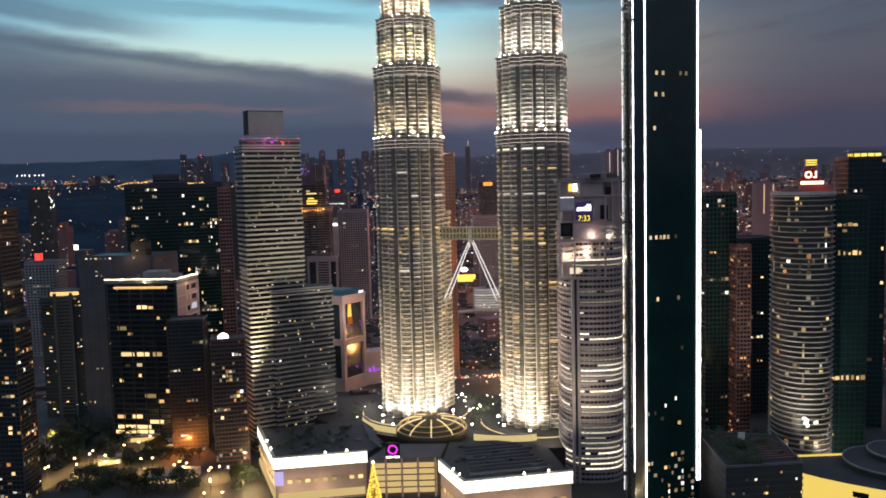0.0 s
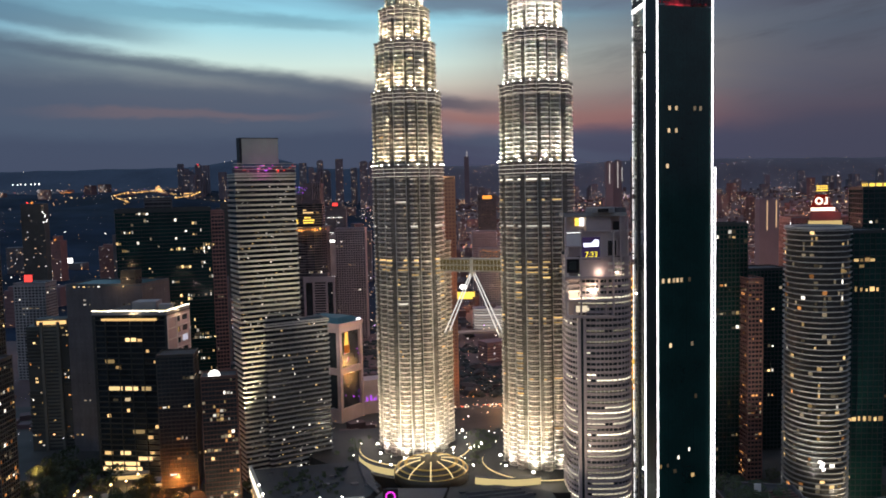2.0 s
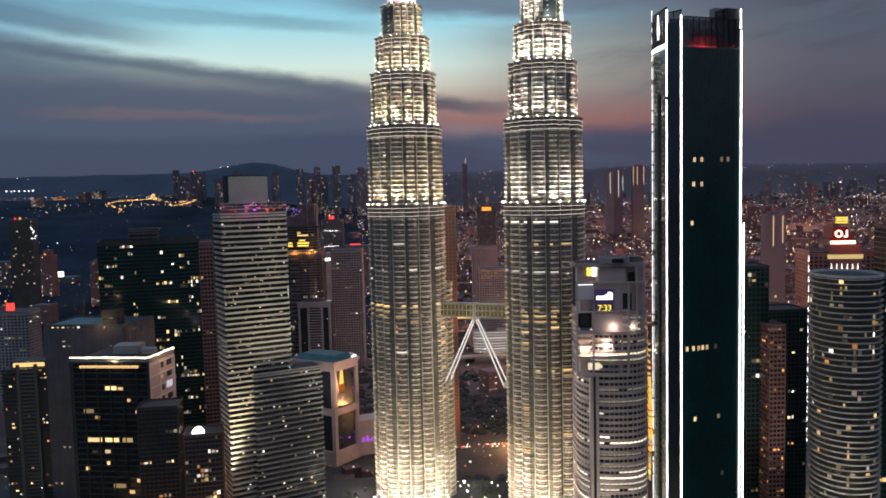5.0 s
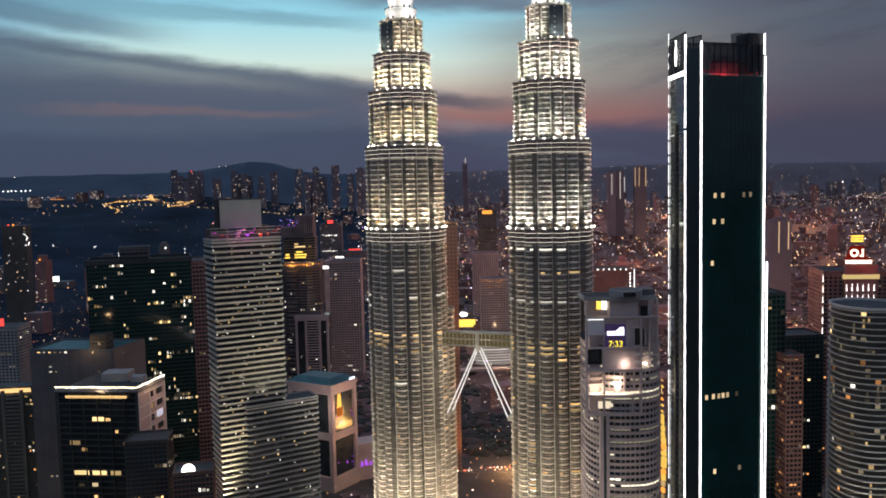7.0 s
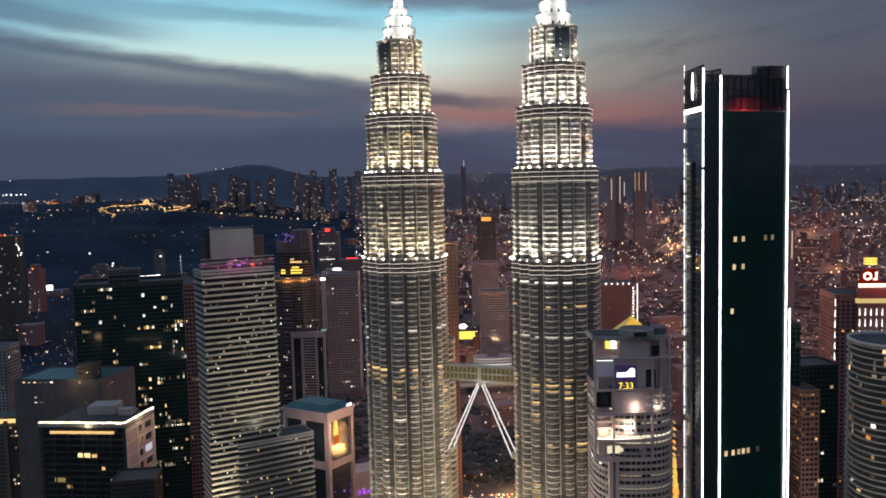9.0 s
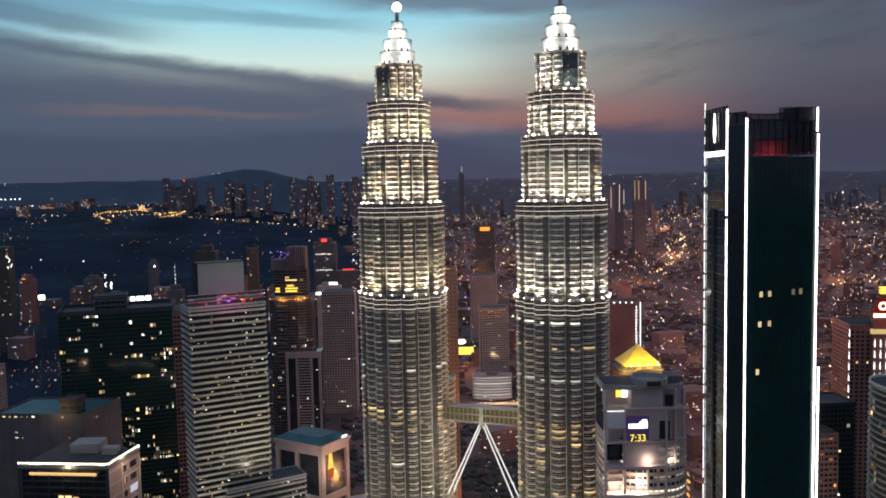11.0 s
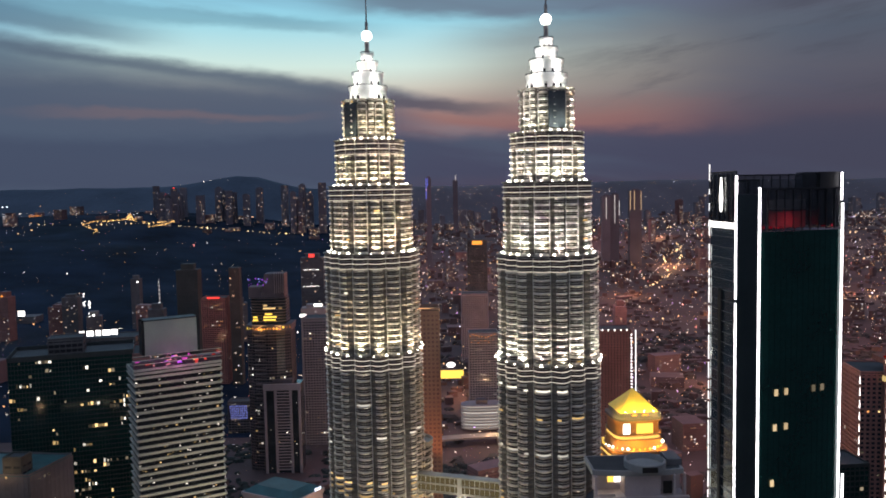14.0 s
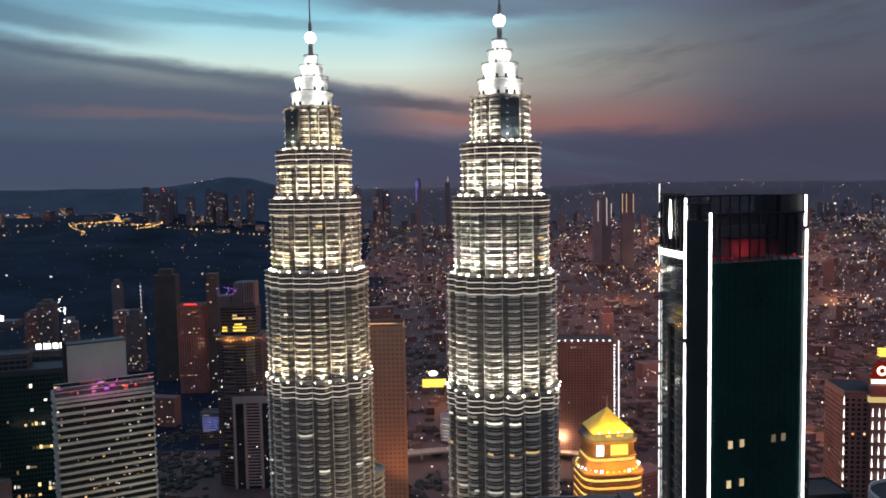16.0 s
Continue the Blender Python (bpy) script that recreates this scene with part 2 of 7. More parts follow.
NIGHT_WALL = material("dark_green_grey_wall", (0.055, 0.058, 0.050), 0.75, 0, 0.35, 0.05, 0.1, per_object=0.15)
# steel darkened so its colour holds the shade of the grooves
GROOVE = material("steel_with_groove_shade", (0.22, 0.19, 0.155), 0.45, 0.4, 0.3, 0.1)
BRICK_DARK = material("dark_red_brick", (0.125, 0.062, 0.050), 0.8, 0, 0.35, 0.06, 0.1)
# paler tower glass for the upper tiers, floodlight put into its colour
GLASS_UP = material("upper_glass_painted_lighter", (0.165, 0.143, 0.115), 0.35, 0.2, 0.5, 0.3)
ASPHALT = material("asphalt", (0.055, 0.053, 0.050), 0.8, 0, 0.3, 0.1, 0.1)
BARK = material("bark", (0.07, 0.05, 0.035), 0.9, 0, 0.4, 1.0, 0.3)
LEAF = material("foliage", (0.045, 0.065, 0.025), 0.7, 0, 0.5, 0.4, 0.0, per_object=0.25)
# blue of far ridge and forest hill holds the distance haze
RIDGE_BLUE = material("haze_blue_ridge", (0.074, 0.096, 0.128), 0.95, 0, 0.3, 0.004, spec=0.05)
HILL = material("haze_blue_forest_hill", (0.013, 0.023, 0.042), 0.95, 0, 0.75, 0.006, 0.2, spec=0.05)
# cladding colour holds part of the orange light on the slab tower
ORANGE_CLAD = material("orange_light_tinted_cladding", (0.36, 0.20, 0.13), 0.7, 0, 0.2, 0.05)
GOLD = material("gold_cladding", (0.75, 0.48, 0.12), 0.4, 0.3, 0.2, 0.1)

WIN_WARM = glowing("lit_window_warm", (1.0, 0.66, 0.28), 0.95, 0.8)
WIN_WHITE = glowing("lit_window_white", (1.0, 0.92, 0.78), 1.3, 0.8)
WIN_ORANGE = glowing("lit_window_orange", (1.0, 0.42, 0.13), 0.7, 0.8)
WIN_DIM = glowing("lit_window_dim", (0.9, 0.72, 0.48), 0.20, 0.8)
TOWER_WARM = glowing("tower_window_yellow", (1.0, 0.64, 0.24), 0.95, 0.5)
TOWER_WHITE = glowing("tower_window_white", (1.0, 0.93, 0.80), 0.9, 0.5)
LED = glowing("led_line", (1.0, 0.95, 1.0), 4.0)
FLOOD = glowing("floodlight_lens", (1.0, 0.95, 0.82), 9.0)
# cove light on the mall parapets, put in as glow of the face
FASCIA = glowing("cove_lit_fascia_glow", (1.0, 0.93, 0.76), 2.6)
FASCIA_GOLD = glowing("backlit_gold_fascia", (1.0, 0.72, 0.30), 0.62)
YELLOW = glowing("yellow_light", (1.0, 0.66, 0.10), 1.5)
ORANGE = glowing("orange_light", (1.0, 0.36, 0.06), 1.3)
RED = glowing("red_light", (1.0, 0.06, 0.05), 1.6)
PURPLE = glowing("purple_light", (0.50, 0.10, 0.95), 0.9)
MAGENTA = glowing("magenta_light", (0.85, 0.08, 0.60), 0.8)
BLUE = glowing("blue_light", (0.30, 0.34, 1.0), 1.2)
WHITE_LIGHT = glowing("white_light", (1.0, 0.96, 0.92), 3.0)
CITY = glowing("city_lights", (1, 0.7, 0.4), 2.1, 0.9, islands=True,
               ramp=[(0, (1.0, 0.50, 0.22)), (0.30, (1.0, 0.74, 0.52)), (0.55, (1.0, 0.88, 0.80)), (0.80, (0.92, 0.86, 1.0)), (0.90, (1.0, 0.30, 0.24)), (0.95, (0.70, 0.40, 1.0))])
STREET = glowing("street_lamp_row", (1.0, 0.64, 0.30), 3.0, 0.6, islands=True)

# ---- small helpers for shapes ----
def link_mesh(name, verts, faces, mats, smooth=False, idx=None):
    me = bpy.data.meshes.new(name)
    me.from_pydata([tuple(v) for v in verts], [], faces)
    for m in (mats if isinstance(mats, (list, tuple)) else [mats]):
        me.materials.append(m)
    if idx:
        me.polygons.foreach_set("material_index", idx)
    if smooth:
        me.polygons.foreach_set("use_smooth", [True] * len(me.polygons))
    me.update()
    return me


def put(name, me, parent=None, m=None, label="", kind=""):
    ob = new(name, me)
    if parent:
        ob.parent = parent
    if m is not None:
        ob.matrix_basis = m
    if label or kind:
        tagged(ob, label=label, kind=kind)
    return ob


def thing(name, x, y, z, label, category, group="", kind="", rz=0.0):
    ob = new(name)
    ob.empty_display_size = 2.0
    ob.matrix_basis = pose(x, y, z, 0, 0, rz)
    return tagged(ob, label, category, group, kind)


class Shape:
    """Collects boxes, prisms and lathes, and becomes one mesh."""

    def __init__(self):
        self.v, self.f = [], []

    def prism(self, poly, z0, z1, top=None):
        n, b = len(poly), len(self.v)
        top = top or poly
        self.v += [(x, y, z0) for x, y in poly] + [(x, y, z1) for x, y in top]
        self.f += [(b + i, b + (i + 1) % n, b + n + (i + 1) % n, b + n + i) for i in range(n)]
        self.f += [tuple(b + n - 1 - i for i in range(n)), tuple(b + n + i for i in range(n))]
        return self

    def tube(self, outer, inner, z0, z1):
        """A closed wall between two outlines."""
        n, b = len(outer), len(self.v)
        for ring_, z in ((outer, z0), (outer, z1), (inner, z1), (inner, z0)):
            self.v += [(x, y, z) for x, y in ring_]
        for k in range(4):
            for i in range(n):
                j = (i + 1) % n
                self.f.append((b + k * n + i, b + k * n + j, b + (k + 1) % 4 * n + j, b + (k + 1) % 4 * n + i))
        return self

    def box(self, x0, x1, y0, y1, z0, z1):
        return self.prism([(x0, y0), (x1, y0), (x1, y1), (x0, y1)], z0, z1)

    def lathe(self, prof, n=24, cx=0.0, cy=0.0):
        b = len(self.v)
        for r, z in prof:
            self.v += [(cx + r * math.cos(math.tau * i / n), cy + r * math.sin(math.tau * i / n), z) for i in range(n)]
        for k in range(len(prof) - 1):
            for i in range(n):
                j = (i + 1) % n
                self.f.append((b + k * n + i, b + k * n + j, b + (k + 1) * n + j, b + (k + 1) * n + i))
        self.f += [tuple(b + n - 1 - i for i in range(n)), tuple(b + (len(prof) - 1) * n + i for i in range(n))]
        return self

    def beam(self, a, c, r, n=8):
        a, c = Vector(a), Vector(c)
        q = (c - a).to_track_quat("Z", "Y")
        b = len(self.v)
        for p in (a, c):
            self.v += [tuple(p + q @ Vector((r * math.cos(math.tau * i / n), r * math.sin(math.tau * i / n), 0))) for i in range(n)]
        self.f += [(b + i, b + (i + 1) % n, b + n + (i + 1) % n, b + n + i) for i in range(n)]
        self.f += [tuple(b + n - 1 - i for i in range(n)), tuple(b + n + i for i in range(n))]
        return self

    def octa(self, x, y, z, r):
        b = len(self.v)
        self.v += [(x + r, y, z), (x - r, y, z), (x, y + r, z), (x, y - r, z), (x, y, z + r), (x, y, z - r)]
        self.f += [(b + i, b + j, b + k) for i, j, k in ((0, 2, 4), (2, 1, 4), (1, 3, 4), (3, 0, 4), (2, 0, 5), (1, 2, 5), (3, 1, 5), (0, 3, 5))]
        return self

    def mesh(self, name, mats, smooth=False):
        return link_mesh(name, self.v, self.f, mats, smooth)


def part(name, shape, mat, parent, label="", m=None, smooth=False, kind=""):
    return put(name, shape.mesh(name, mat, smooth), parent, m, label, kind)


def offset(poly, d):
    """A counter-clockwise outline moved outwards by d."""
    out, n = [], len(poly)
    for i in range(n):
        p, c, q = (Vector(poly[k % n]) for k in (i - 1, i, i + 1))
        a, b = (c - p).normalized(), (q - c).normalized()
        na, nb = Vector((a.y, -a.x)), Vector((b.y, -b.x))
        s = (na + nb)
        s = s / max(0.3, s.length_squared) * 2
        out.append((c.x + s.x * d, c.y + s.y * d))
    return out


def ccw(poly):
    a = sum(poly[i - 1][0] * poly[i][1] - poly[i][0] * poly[i - 1][1] for i in range(len(poly)))
    return list(poly) if a > 0 else list(reversed(poly))


def rect(cx, cy, w, d, turn=0.0):
    c, s = math.cos(radians(turn)), math.sin(radians(turn))
    return [(cx + x * c - y * s, cy + x * s + y * c) for x, y in ((-w / 2, -d / 2), (w / 2, -d / 2), (w / 2, d / 2), (-w / 2, d / 2))]


def oval(cx, cy, rx, ry, n=40, turn=0.0, power=2.0):
    out = []
    for i in range(n):
        a = math.tau * i / n
        ca, sa = math.cos(a), math.sin(a)
        x = rx * math.copysign(abs(ca) ** (2 / power), ca)
        y = ry * math.copysign(abs(sa) ** (2 / power), sa)
        c, s = math.cos(radians(turn)), math.sin(radians(turn))
        out.append((cx + x * c - y * s, cy + x * s + y * c))
    return out


def ring_plate(cx, cz, r1, r0, n=20, thick=0.6):
    """A flat upright ring facing -y."""
    s = Shape()
    b = 0
    for r, y in ((r1, 0.0), (r1, -thick), (r0, -thick), (r0, 0.0)):
        s.v += [(cx + r * math.cos(math.tau * i / n), y, cz + r * math.sin(math.tau * i / n)) for i in range(n)]
    for k in range(4):
        for i in range(n):
            j = (i + 1) % n
            s.f.append((k * n + i, k * n + j, (k + 1) % 4 * n + j, (k + 1) % 4 * n + i))
    return s


PANES = {}


def pane(w, h, mat):
    key = (round(w, 2), round(h, 2), mat.name)
    if key not in PANES:
        PANES[key] = Shape().box(-w / 2, w / 2, -0.06, 0.06, 0, h).mesh("window", mat)
    return PANES[key]


def building(name, label, poly, z1, storey=3.6, band=1.2, bay=3.0, pier=0.5, proud=0.35, wall=None, glass=None, lit=0.1, tones=None,
             z0=0.0, roof=None, parapet=1.2, group="", lip=0.0, seed=1, base=0.0, lit_top=None, clump=0.5, max_lit=140, category="building"):
    """A block with storey bands, piers, recessed glass, a roof and its lit panes."""
    rnd = random.Random(seed * 7919 + 13)
    wall, glass, roof = wall or CONCRETE, glass or GLASS, roof or ROOF_DARK
    tones = tones or ((WIN_WARM, 4), (WIN_WHITE, 3), (WIN_DIM, 6))
    poly = ccw(poly)
    cx, cy = sum(p[0] for p in poly) / len(poly), sum(p[1] for p in poly) / len(poly)
    root = thing(name, cx, cy, z0, label, category, group)
    loc = [(x - cx, y - cy) for x, y in poly]
    H = z1 - z0
    core = offset(loc, -proud)
    part("glazing", Shape().prism(core, 0, H - 0.5), glass, root)
    n = max(1, int(round((H - base) / storey)))
    st = (H - base) / n
    sh = Shape().prism(loc, 0, band)
    if lip:
        sh.prism(offset(loc, lip), band * 0.8, band)
    me = sh.mesh("storey_band", wall)
    for k in range(n + 1):
        put("storey_band", me, root, pose(0, 0, base + k * st - (band if k == n else 0)))
    if base:
        part("base_wall", Shape().prism(offset(loc, 0.1), 0, base), wall, root)
    r = part("roof", Shape().prism(offset(loc, 0.15), H, H + 0.5).prism(offset(loc, -1.0), H + 0.5, H + 0.55), roof, root)
    if parapet:
        part("parapet", Shape().tube(offset(loc, 0.2), offset(loc, -0.4), H + 0.5, H + 0.5 + parapet), wall, root)
    total = sum(w for _, w in tones)
    lits = []
    pier_me = Shape().box(-pier / 2, pier / 2, -proud - 0.1, 0.12, 0, 1).mesh("pier", wall) if pier else None
    for i in range(len(loc)):
        a, b = Vector(loc[i]), Vector(loc[(i + 1) % len(loc)])
        L = (b - a).length
        if L < 0.8:
            continue
        d = (b - a) / L
        nor = Vector((d.y, -d.x))
        ang = math.degrees(math.atan2(d.y, d.x))
        nb = max(1, int(round(L / bay)))
        w = L / nb
        mid = (a + b) / 2 + Vector((cx, cy))
        away = nor.dot(Vector((0, 150)) - mid) < 0
        if pier and not (away and cy > 700):
            for k in range(nb + (1 if len(loc) < 12 else 0)):
                p = a + d * (w * k)
                put("pier", pier_me, root, Matrix.Translation((p.x, p.y, base)) @ pose(0, 0, 0, 0, 0, ang + 180) @ Matrix.Diagonal((1, 1, H - base, 1)))
        if away:
            continue
        mood = rnd.random()
        for s in range(n):
            hot = rnd.random() < 0.10
            for k in range(nb):
                mood = rnd.random() if rnd.random() > clump else mood
                p_lit = lit * (3.0 if hot else 0.8)
                if mood < p_lit:
                    c = a + d * (w * (k + 0.5)) - nor * (proud - 0.10)
                    lits.append((c.x, c.y, base + s * st + band + 0.08, ang, w - pier - 0.15, st - band - 0.16))
    rnd.shuffle(lits)
    for x, y, z, ang, w, h in lits[:max_lit]:
        t = rnd.random() * total
        for mat, wt in tones:
            t -= wt
            if t < 0:
                break
        ww = w * rnd.choice((1.0, 1.0, 0.6, 0.45))
        h *= rnd.choice((1.0, 0.8, 0.6))
        put("window", pane(max(0.5, ww), max(0.6, h), mat), root, pose(x, y, z, 0, 0, ang))
    return root


def lamp(name, kind, where, power, col, target=None, size=0.5, angle=60, blend=0.6):
    d = bpy.data.lights.new(name, kind)
    d.energy, d.color = power, col
    if kind == "SPOT":
        d.spot_size, d.spot_blend, d.shadow_soft_size = radians(angle), blend, size
    elif kind == "POINT":
        d.shadow_soft_size = size
    elif kind == "AREA":
        d.size = size
    ob = new(name, d)
    ob.matrix_basis = look(where, target) if target else pose(*where)
    return ob

# ---- the ground, one sheet out to the hills ----
def smooth(a, b, t):
    t = min(1.0, max(0.0, (t - a) / (b - a)))
    return t * t * (3 - 2 * t)


def ground_z(x, y):
    r = math.hypot(x, y)
    z = 185.0 * smooth(1100, 5200, r) ** 1.1
    side = smooth(-200, -1500, x)
    z += side * 95.0 * smooth(1500, 3900, y) * (0.75 + 0.5 * noise.noise(Vector((x / 900, y / 900, 0))))
    z += 14.0 * smooth(1200, 2500, r) * noise.noise(Vector((x / 350, y / 350, 2)))
    z += 42.0 * math.exp(-((x + 1215) / 200) ** 2 - ((y - 3560) / 150) ** 2)
    # the far ridge
    crest = 368 + 28 * smooth(-500, -1500, x) + 72 * math.exp(-((x + 1080) / 240) ** 2) + 14 * math.exp(-((x - 1500) / 500) ** 2)
    crest += 9 * noise.noise(Vector((x / 700, 0.3, 5))) + 7 * noise.noise(Vector((x / 190, 1.3, 5)))
    far = smooth(4350, 4820, y)
    z = z + (crest - z) * far
    return z


def build_ground():
    xs = list(range(-4900, 4901, 100))
    ys = list(range(-3000, 4000, 100)) + list(range(4000, 4961, 40))
    v = [(x, y, ground_z(x, y)) for y in ys for x in xs]
    w = len(xs)
    f = [(j * w + i, j * w + i + 1, (j + 1) * w + i + 1, (j + 1) * w + i) for j in range(len(ys) - 1) for i in range(w - 1)]
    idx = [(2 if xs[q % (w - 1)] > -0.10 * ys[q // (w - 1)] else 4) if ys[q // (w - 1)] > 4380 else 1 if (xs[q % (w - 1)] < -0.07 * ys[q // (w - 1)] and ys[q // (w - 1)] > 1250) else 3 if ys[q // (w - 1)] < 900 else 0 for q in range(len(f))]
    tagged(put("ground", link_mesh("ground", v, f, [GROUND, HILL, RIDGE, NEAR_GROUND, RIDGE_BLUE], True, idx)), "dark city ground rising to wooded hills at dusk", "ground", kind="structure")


build_ground()

# ---- the twin towers ----
def star(R, d=0.0):
    """Outline of the towers: eight blunt points with round lobes between them, eleven points a bay pair."""
    pts = []
    lobe_c, lobe_r = 0.80 * R, 0.155 * R + d
    tip = 0.985 * R + d * 1.2
    for k in range(8):
        a = math.tau * k / 8
        for q in (-6.0, -2.0, 2.0, 6.0):
            r = tip * (1.0 if abs(q) < 3 else 0.962)
            pts.append((r * math.cos(a + radians(q)), r * math.sin(a + radians(q))))
        m = a + math.tau / 16
        cx, cy = lobe_c * math.cos(m), lobe_c * math.sin(m)
        for i in range(7):
            q = m + radians(-72 + 24 * i)
            pts.append((cx + lobe_r * math.cos(q), cy + lobe_r * math.sin(q)))
    return pts


def storey_mesh(R, h, lit, tone, upper=False):
    """One storey: a rounded steel nose, a recessed band of glass and a thin tube across it."""
    levels = [(0.0, -0.35), (0.05 * h, 0.12), (0.13 * h, 0.46), (0.25 * h, 0.58), (0.36 * h, 0.46), (0.43 * h, 0.12), (0.43 * h, -0.35),
              (0.70 * h, -0.35), (0.70 * h, 0.16), (0.78 * h, 0.16), (0.78 * h, -0.35), (h, -0.35)]
    rings = [star(R, d) for _, d in levels]
    n = len(rings[0])
    v = [(x, y, z) for ring_, (z, _) in zip(rings, levels) for x, y in ring_]
    f, idx = [], []
    for k in range(len(levels) - 1):
        for i in range(n):
            j = (i + 1) % n
            f.append((k * n + i, k * n + j, (k + 1) * n + j, (k + 1) * n + i))
            # groove edges get the steel darkened for shade
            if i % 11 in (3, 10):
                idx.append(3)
            elif k in (6, 10):
                idx.append(2 if i in lit and k == 6 else 1)
            else:
                idx.append(0)
    # upper tiers take copies coloured brighter for the floodlight on them
    return link_mesh("storey", v, f, [NOSE_UP if upper else BULLNOSE, GLASS_UP if upper else TOWER_GLASS, tone, GROOVE], False, idx)


def crown_mesh(R, h):
    """A bright thin ring over a recess coloured dark for its shade, as stacked below each setback."""
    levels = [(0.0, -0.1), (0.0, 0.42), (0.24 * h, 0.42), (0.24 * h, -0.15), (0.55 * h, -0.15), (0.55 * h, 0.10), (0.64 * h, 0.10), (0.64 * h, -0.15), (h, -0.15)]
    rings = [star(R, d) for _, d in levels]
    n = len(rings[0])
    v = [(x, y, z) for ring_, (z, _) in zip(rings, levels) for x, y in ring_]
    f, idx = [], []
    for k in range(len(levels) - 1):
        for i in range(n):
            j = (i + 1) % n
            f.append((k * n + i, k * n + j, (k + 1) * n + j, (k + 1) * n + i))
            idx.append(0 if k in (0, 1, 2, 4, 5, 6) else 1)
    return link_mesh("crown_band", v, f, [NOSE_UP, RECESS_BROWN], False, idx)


def lit_runs(rnd, chance, whole=0.5):
    """Edges of the outline whose windows are lit, in short runs within the bays."""
    out = []
    for k in range(8):
        for lo, n in ((0, 3), (4, 6)):
            if rnd.random() < chance:
                a = 0 if rnd.random() < whole else rnd.randrange(n)
                b = n if rnd.random() < whole else min(n, a + 1 + rnd.randrange(3))
                out += [11 * k + lo + q for q in range(a, b)]
    return out


#        radius, from, to
TIERS = [(29.0, 22.0, 252.0), (28.1, 252.0, 309.5), (24.5, 309.5, 348.0), (20.3, 348.0, 374.0), (15.2, 374.0, 397.0)]


def pinnacle(root, seed):
    """Stacked steel drums that flare upwards under railed ledges, a ball and a mast."""
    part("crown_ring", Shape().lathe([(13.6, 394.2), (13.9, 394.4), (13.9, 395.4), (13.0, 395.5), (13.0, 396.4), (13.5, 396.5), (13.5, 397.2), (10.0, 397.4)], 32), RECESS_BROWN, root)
    steps = [(10.5, 10.8, 397.2, 404.8, 11.3), (8.3, 8.9, 405.4, 412.6, 9.2), (5.3, 6.0, 413.2, 419.0, 6.3), (3.3, 3.5, 419.6, 424.4, 3.8)]
    for si, (r0, r1, z0, z1, rl) in enumerate(steps):
        h = z1 - z0
        s = Shape().lathe([(r0 - 0.5, z0 - 1.0), (r0 + 0.35, z0 - 1.0), (r0 + 0.35, z0 - 0.4), (r0, z0), (r0 + 0.15, z0 + 0.30 * h), (r0 + 0.45, z0 + 0.32 * h), (r0 + 0.45, z0 + 0.38 * h),
                           (r0 + 0.2, z0 + 0.40 * h), (r1 - 0.1, z0 + 0.74 * h), (r1 + 0.35, z0 + 0.78 * h), (r1 + 0.35, z0 + 0.85 * h), (r1, z0 + 0.87 * h), (rl, z1 - 0.5), (rl, z1), (r1 * 0.7, z1 + 0.2)], 32)
        part("crown_drum", s, CROWN, root)
        part("ledge_rail", Shape().tube(oval(0, 0, rl, rl, 32), oval(0, 0, rl - 0.25, rl - 0.25, 32), z1 + 0.55, z1 + 0.85), BLACK_METAL, root)
        nb = (16, 12, 8, 8)[si]
        slot = Shape().box(-0.75 + 0.12 * si, 0.75 - 0.12 * si, -0.3, 0.45, 0, h * (0.40, 0.32, 0.30, 0.24)[si]).mesh("opening", BLACK_METAL)
        knob = Shape().octa(0, 0, 0, (0.55, 0.45, 0.35, 0.25)[si]).mesh("ledge_bracket", BLACK_METAL)
        for k in range(nb):
            a = math.tau * (k + 0.3) / nb
            if (k + si + seed) % 3 != 1:
                put("opening", slot, root, pose((r0 + 0.05) * math.cos(a), (r0 + 0.05) * math.sin(a), z0 + 0.02 * h, 0, 0, math.degrees(a) + 90))
            if k % 2 == 0:
                put("ledge_bracket", knob, root, pose(rl * math.cos(a), rl * math.sin(a), z1 + 0.5))
    part("mast", Shape().lathe([(2.0, 424.4), (1.7, 425.4), (1.2, 426), (1.3, 430.5), (0.9, 431.5), (0.9, 438), (0.85, 442), (0.45, 443), (0.35, 452), (0.28, 466)], 12), MAST, root)
    part("ball", Shape().lathe([(0.1 + 3.0 * math.cos(radians(a)), 434.5 + 3.0 * math.sin(radians(a))) for a in range(-88, 89, 16)], 20), BALL, root, "glowing white ball", smooth=True)


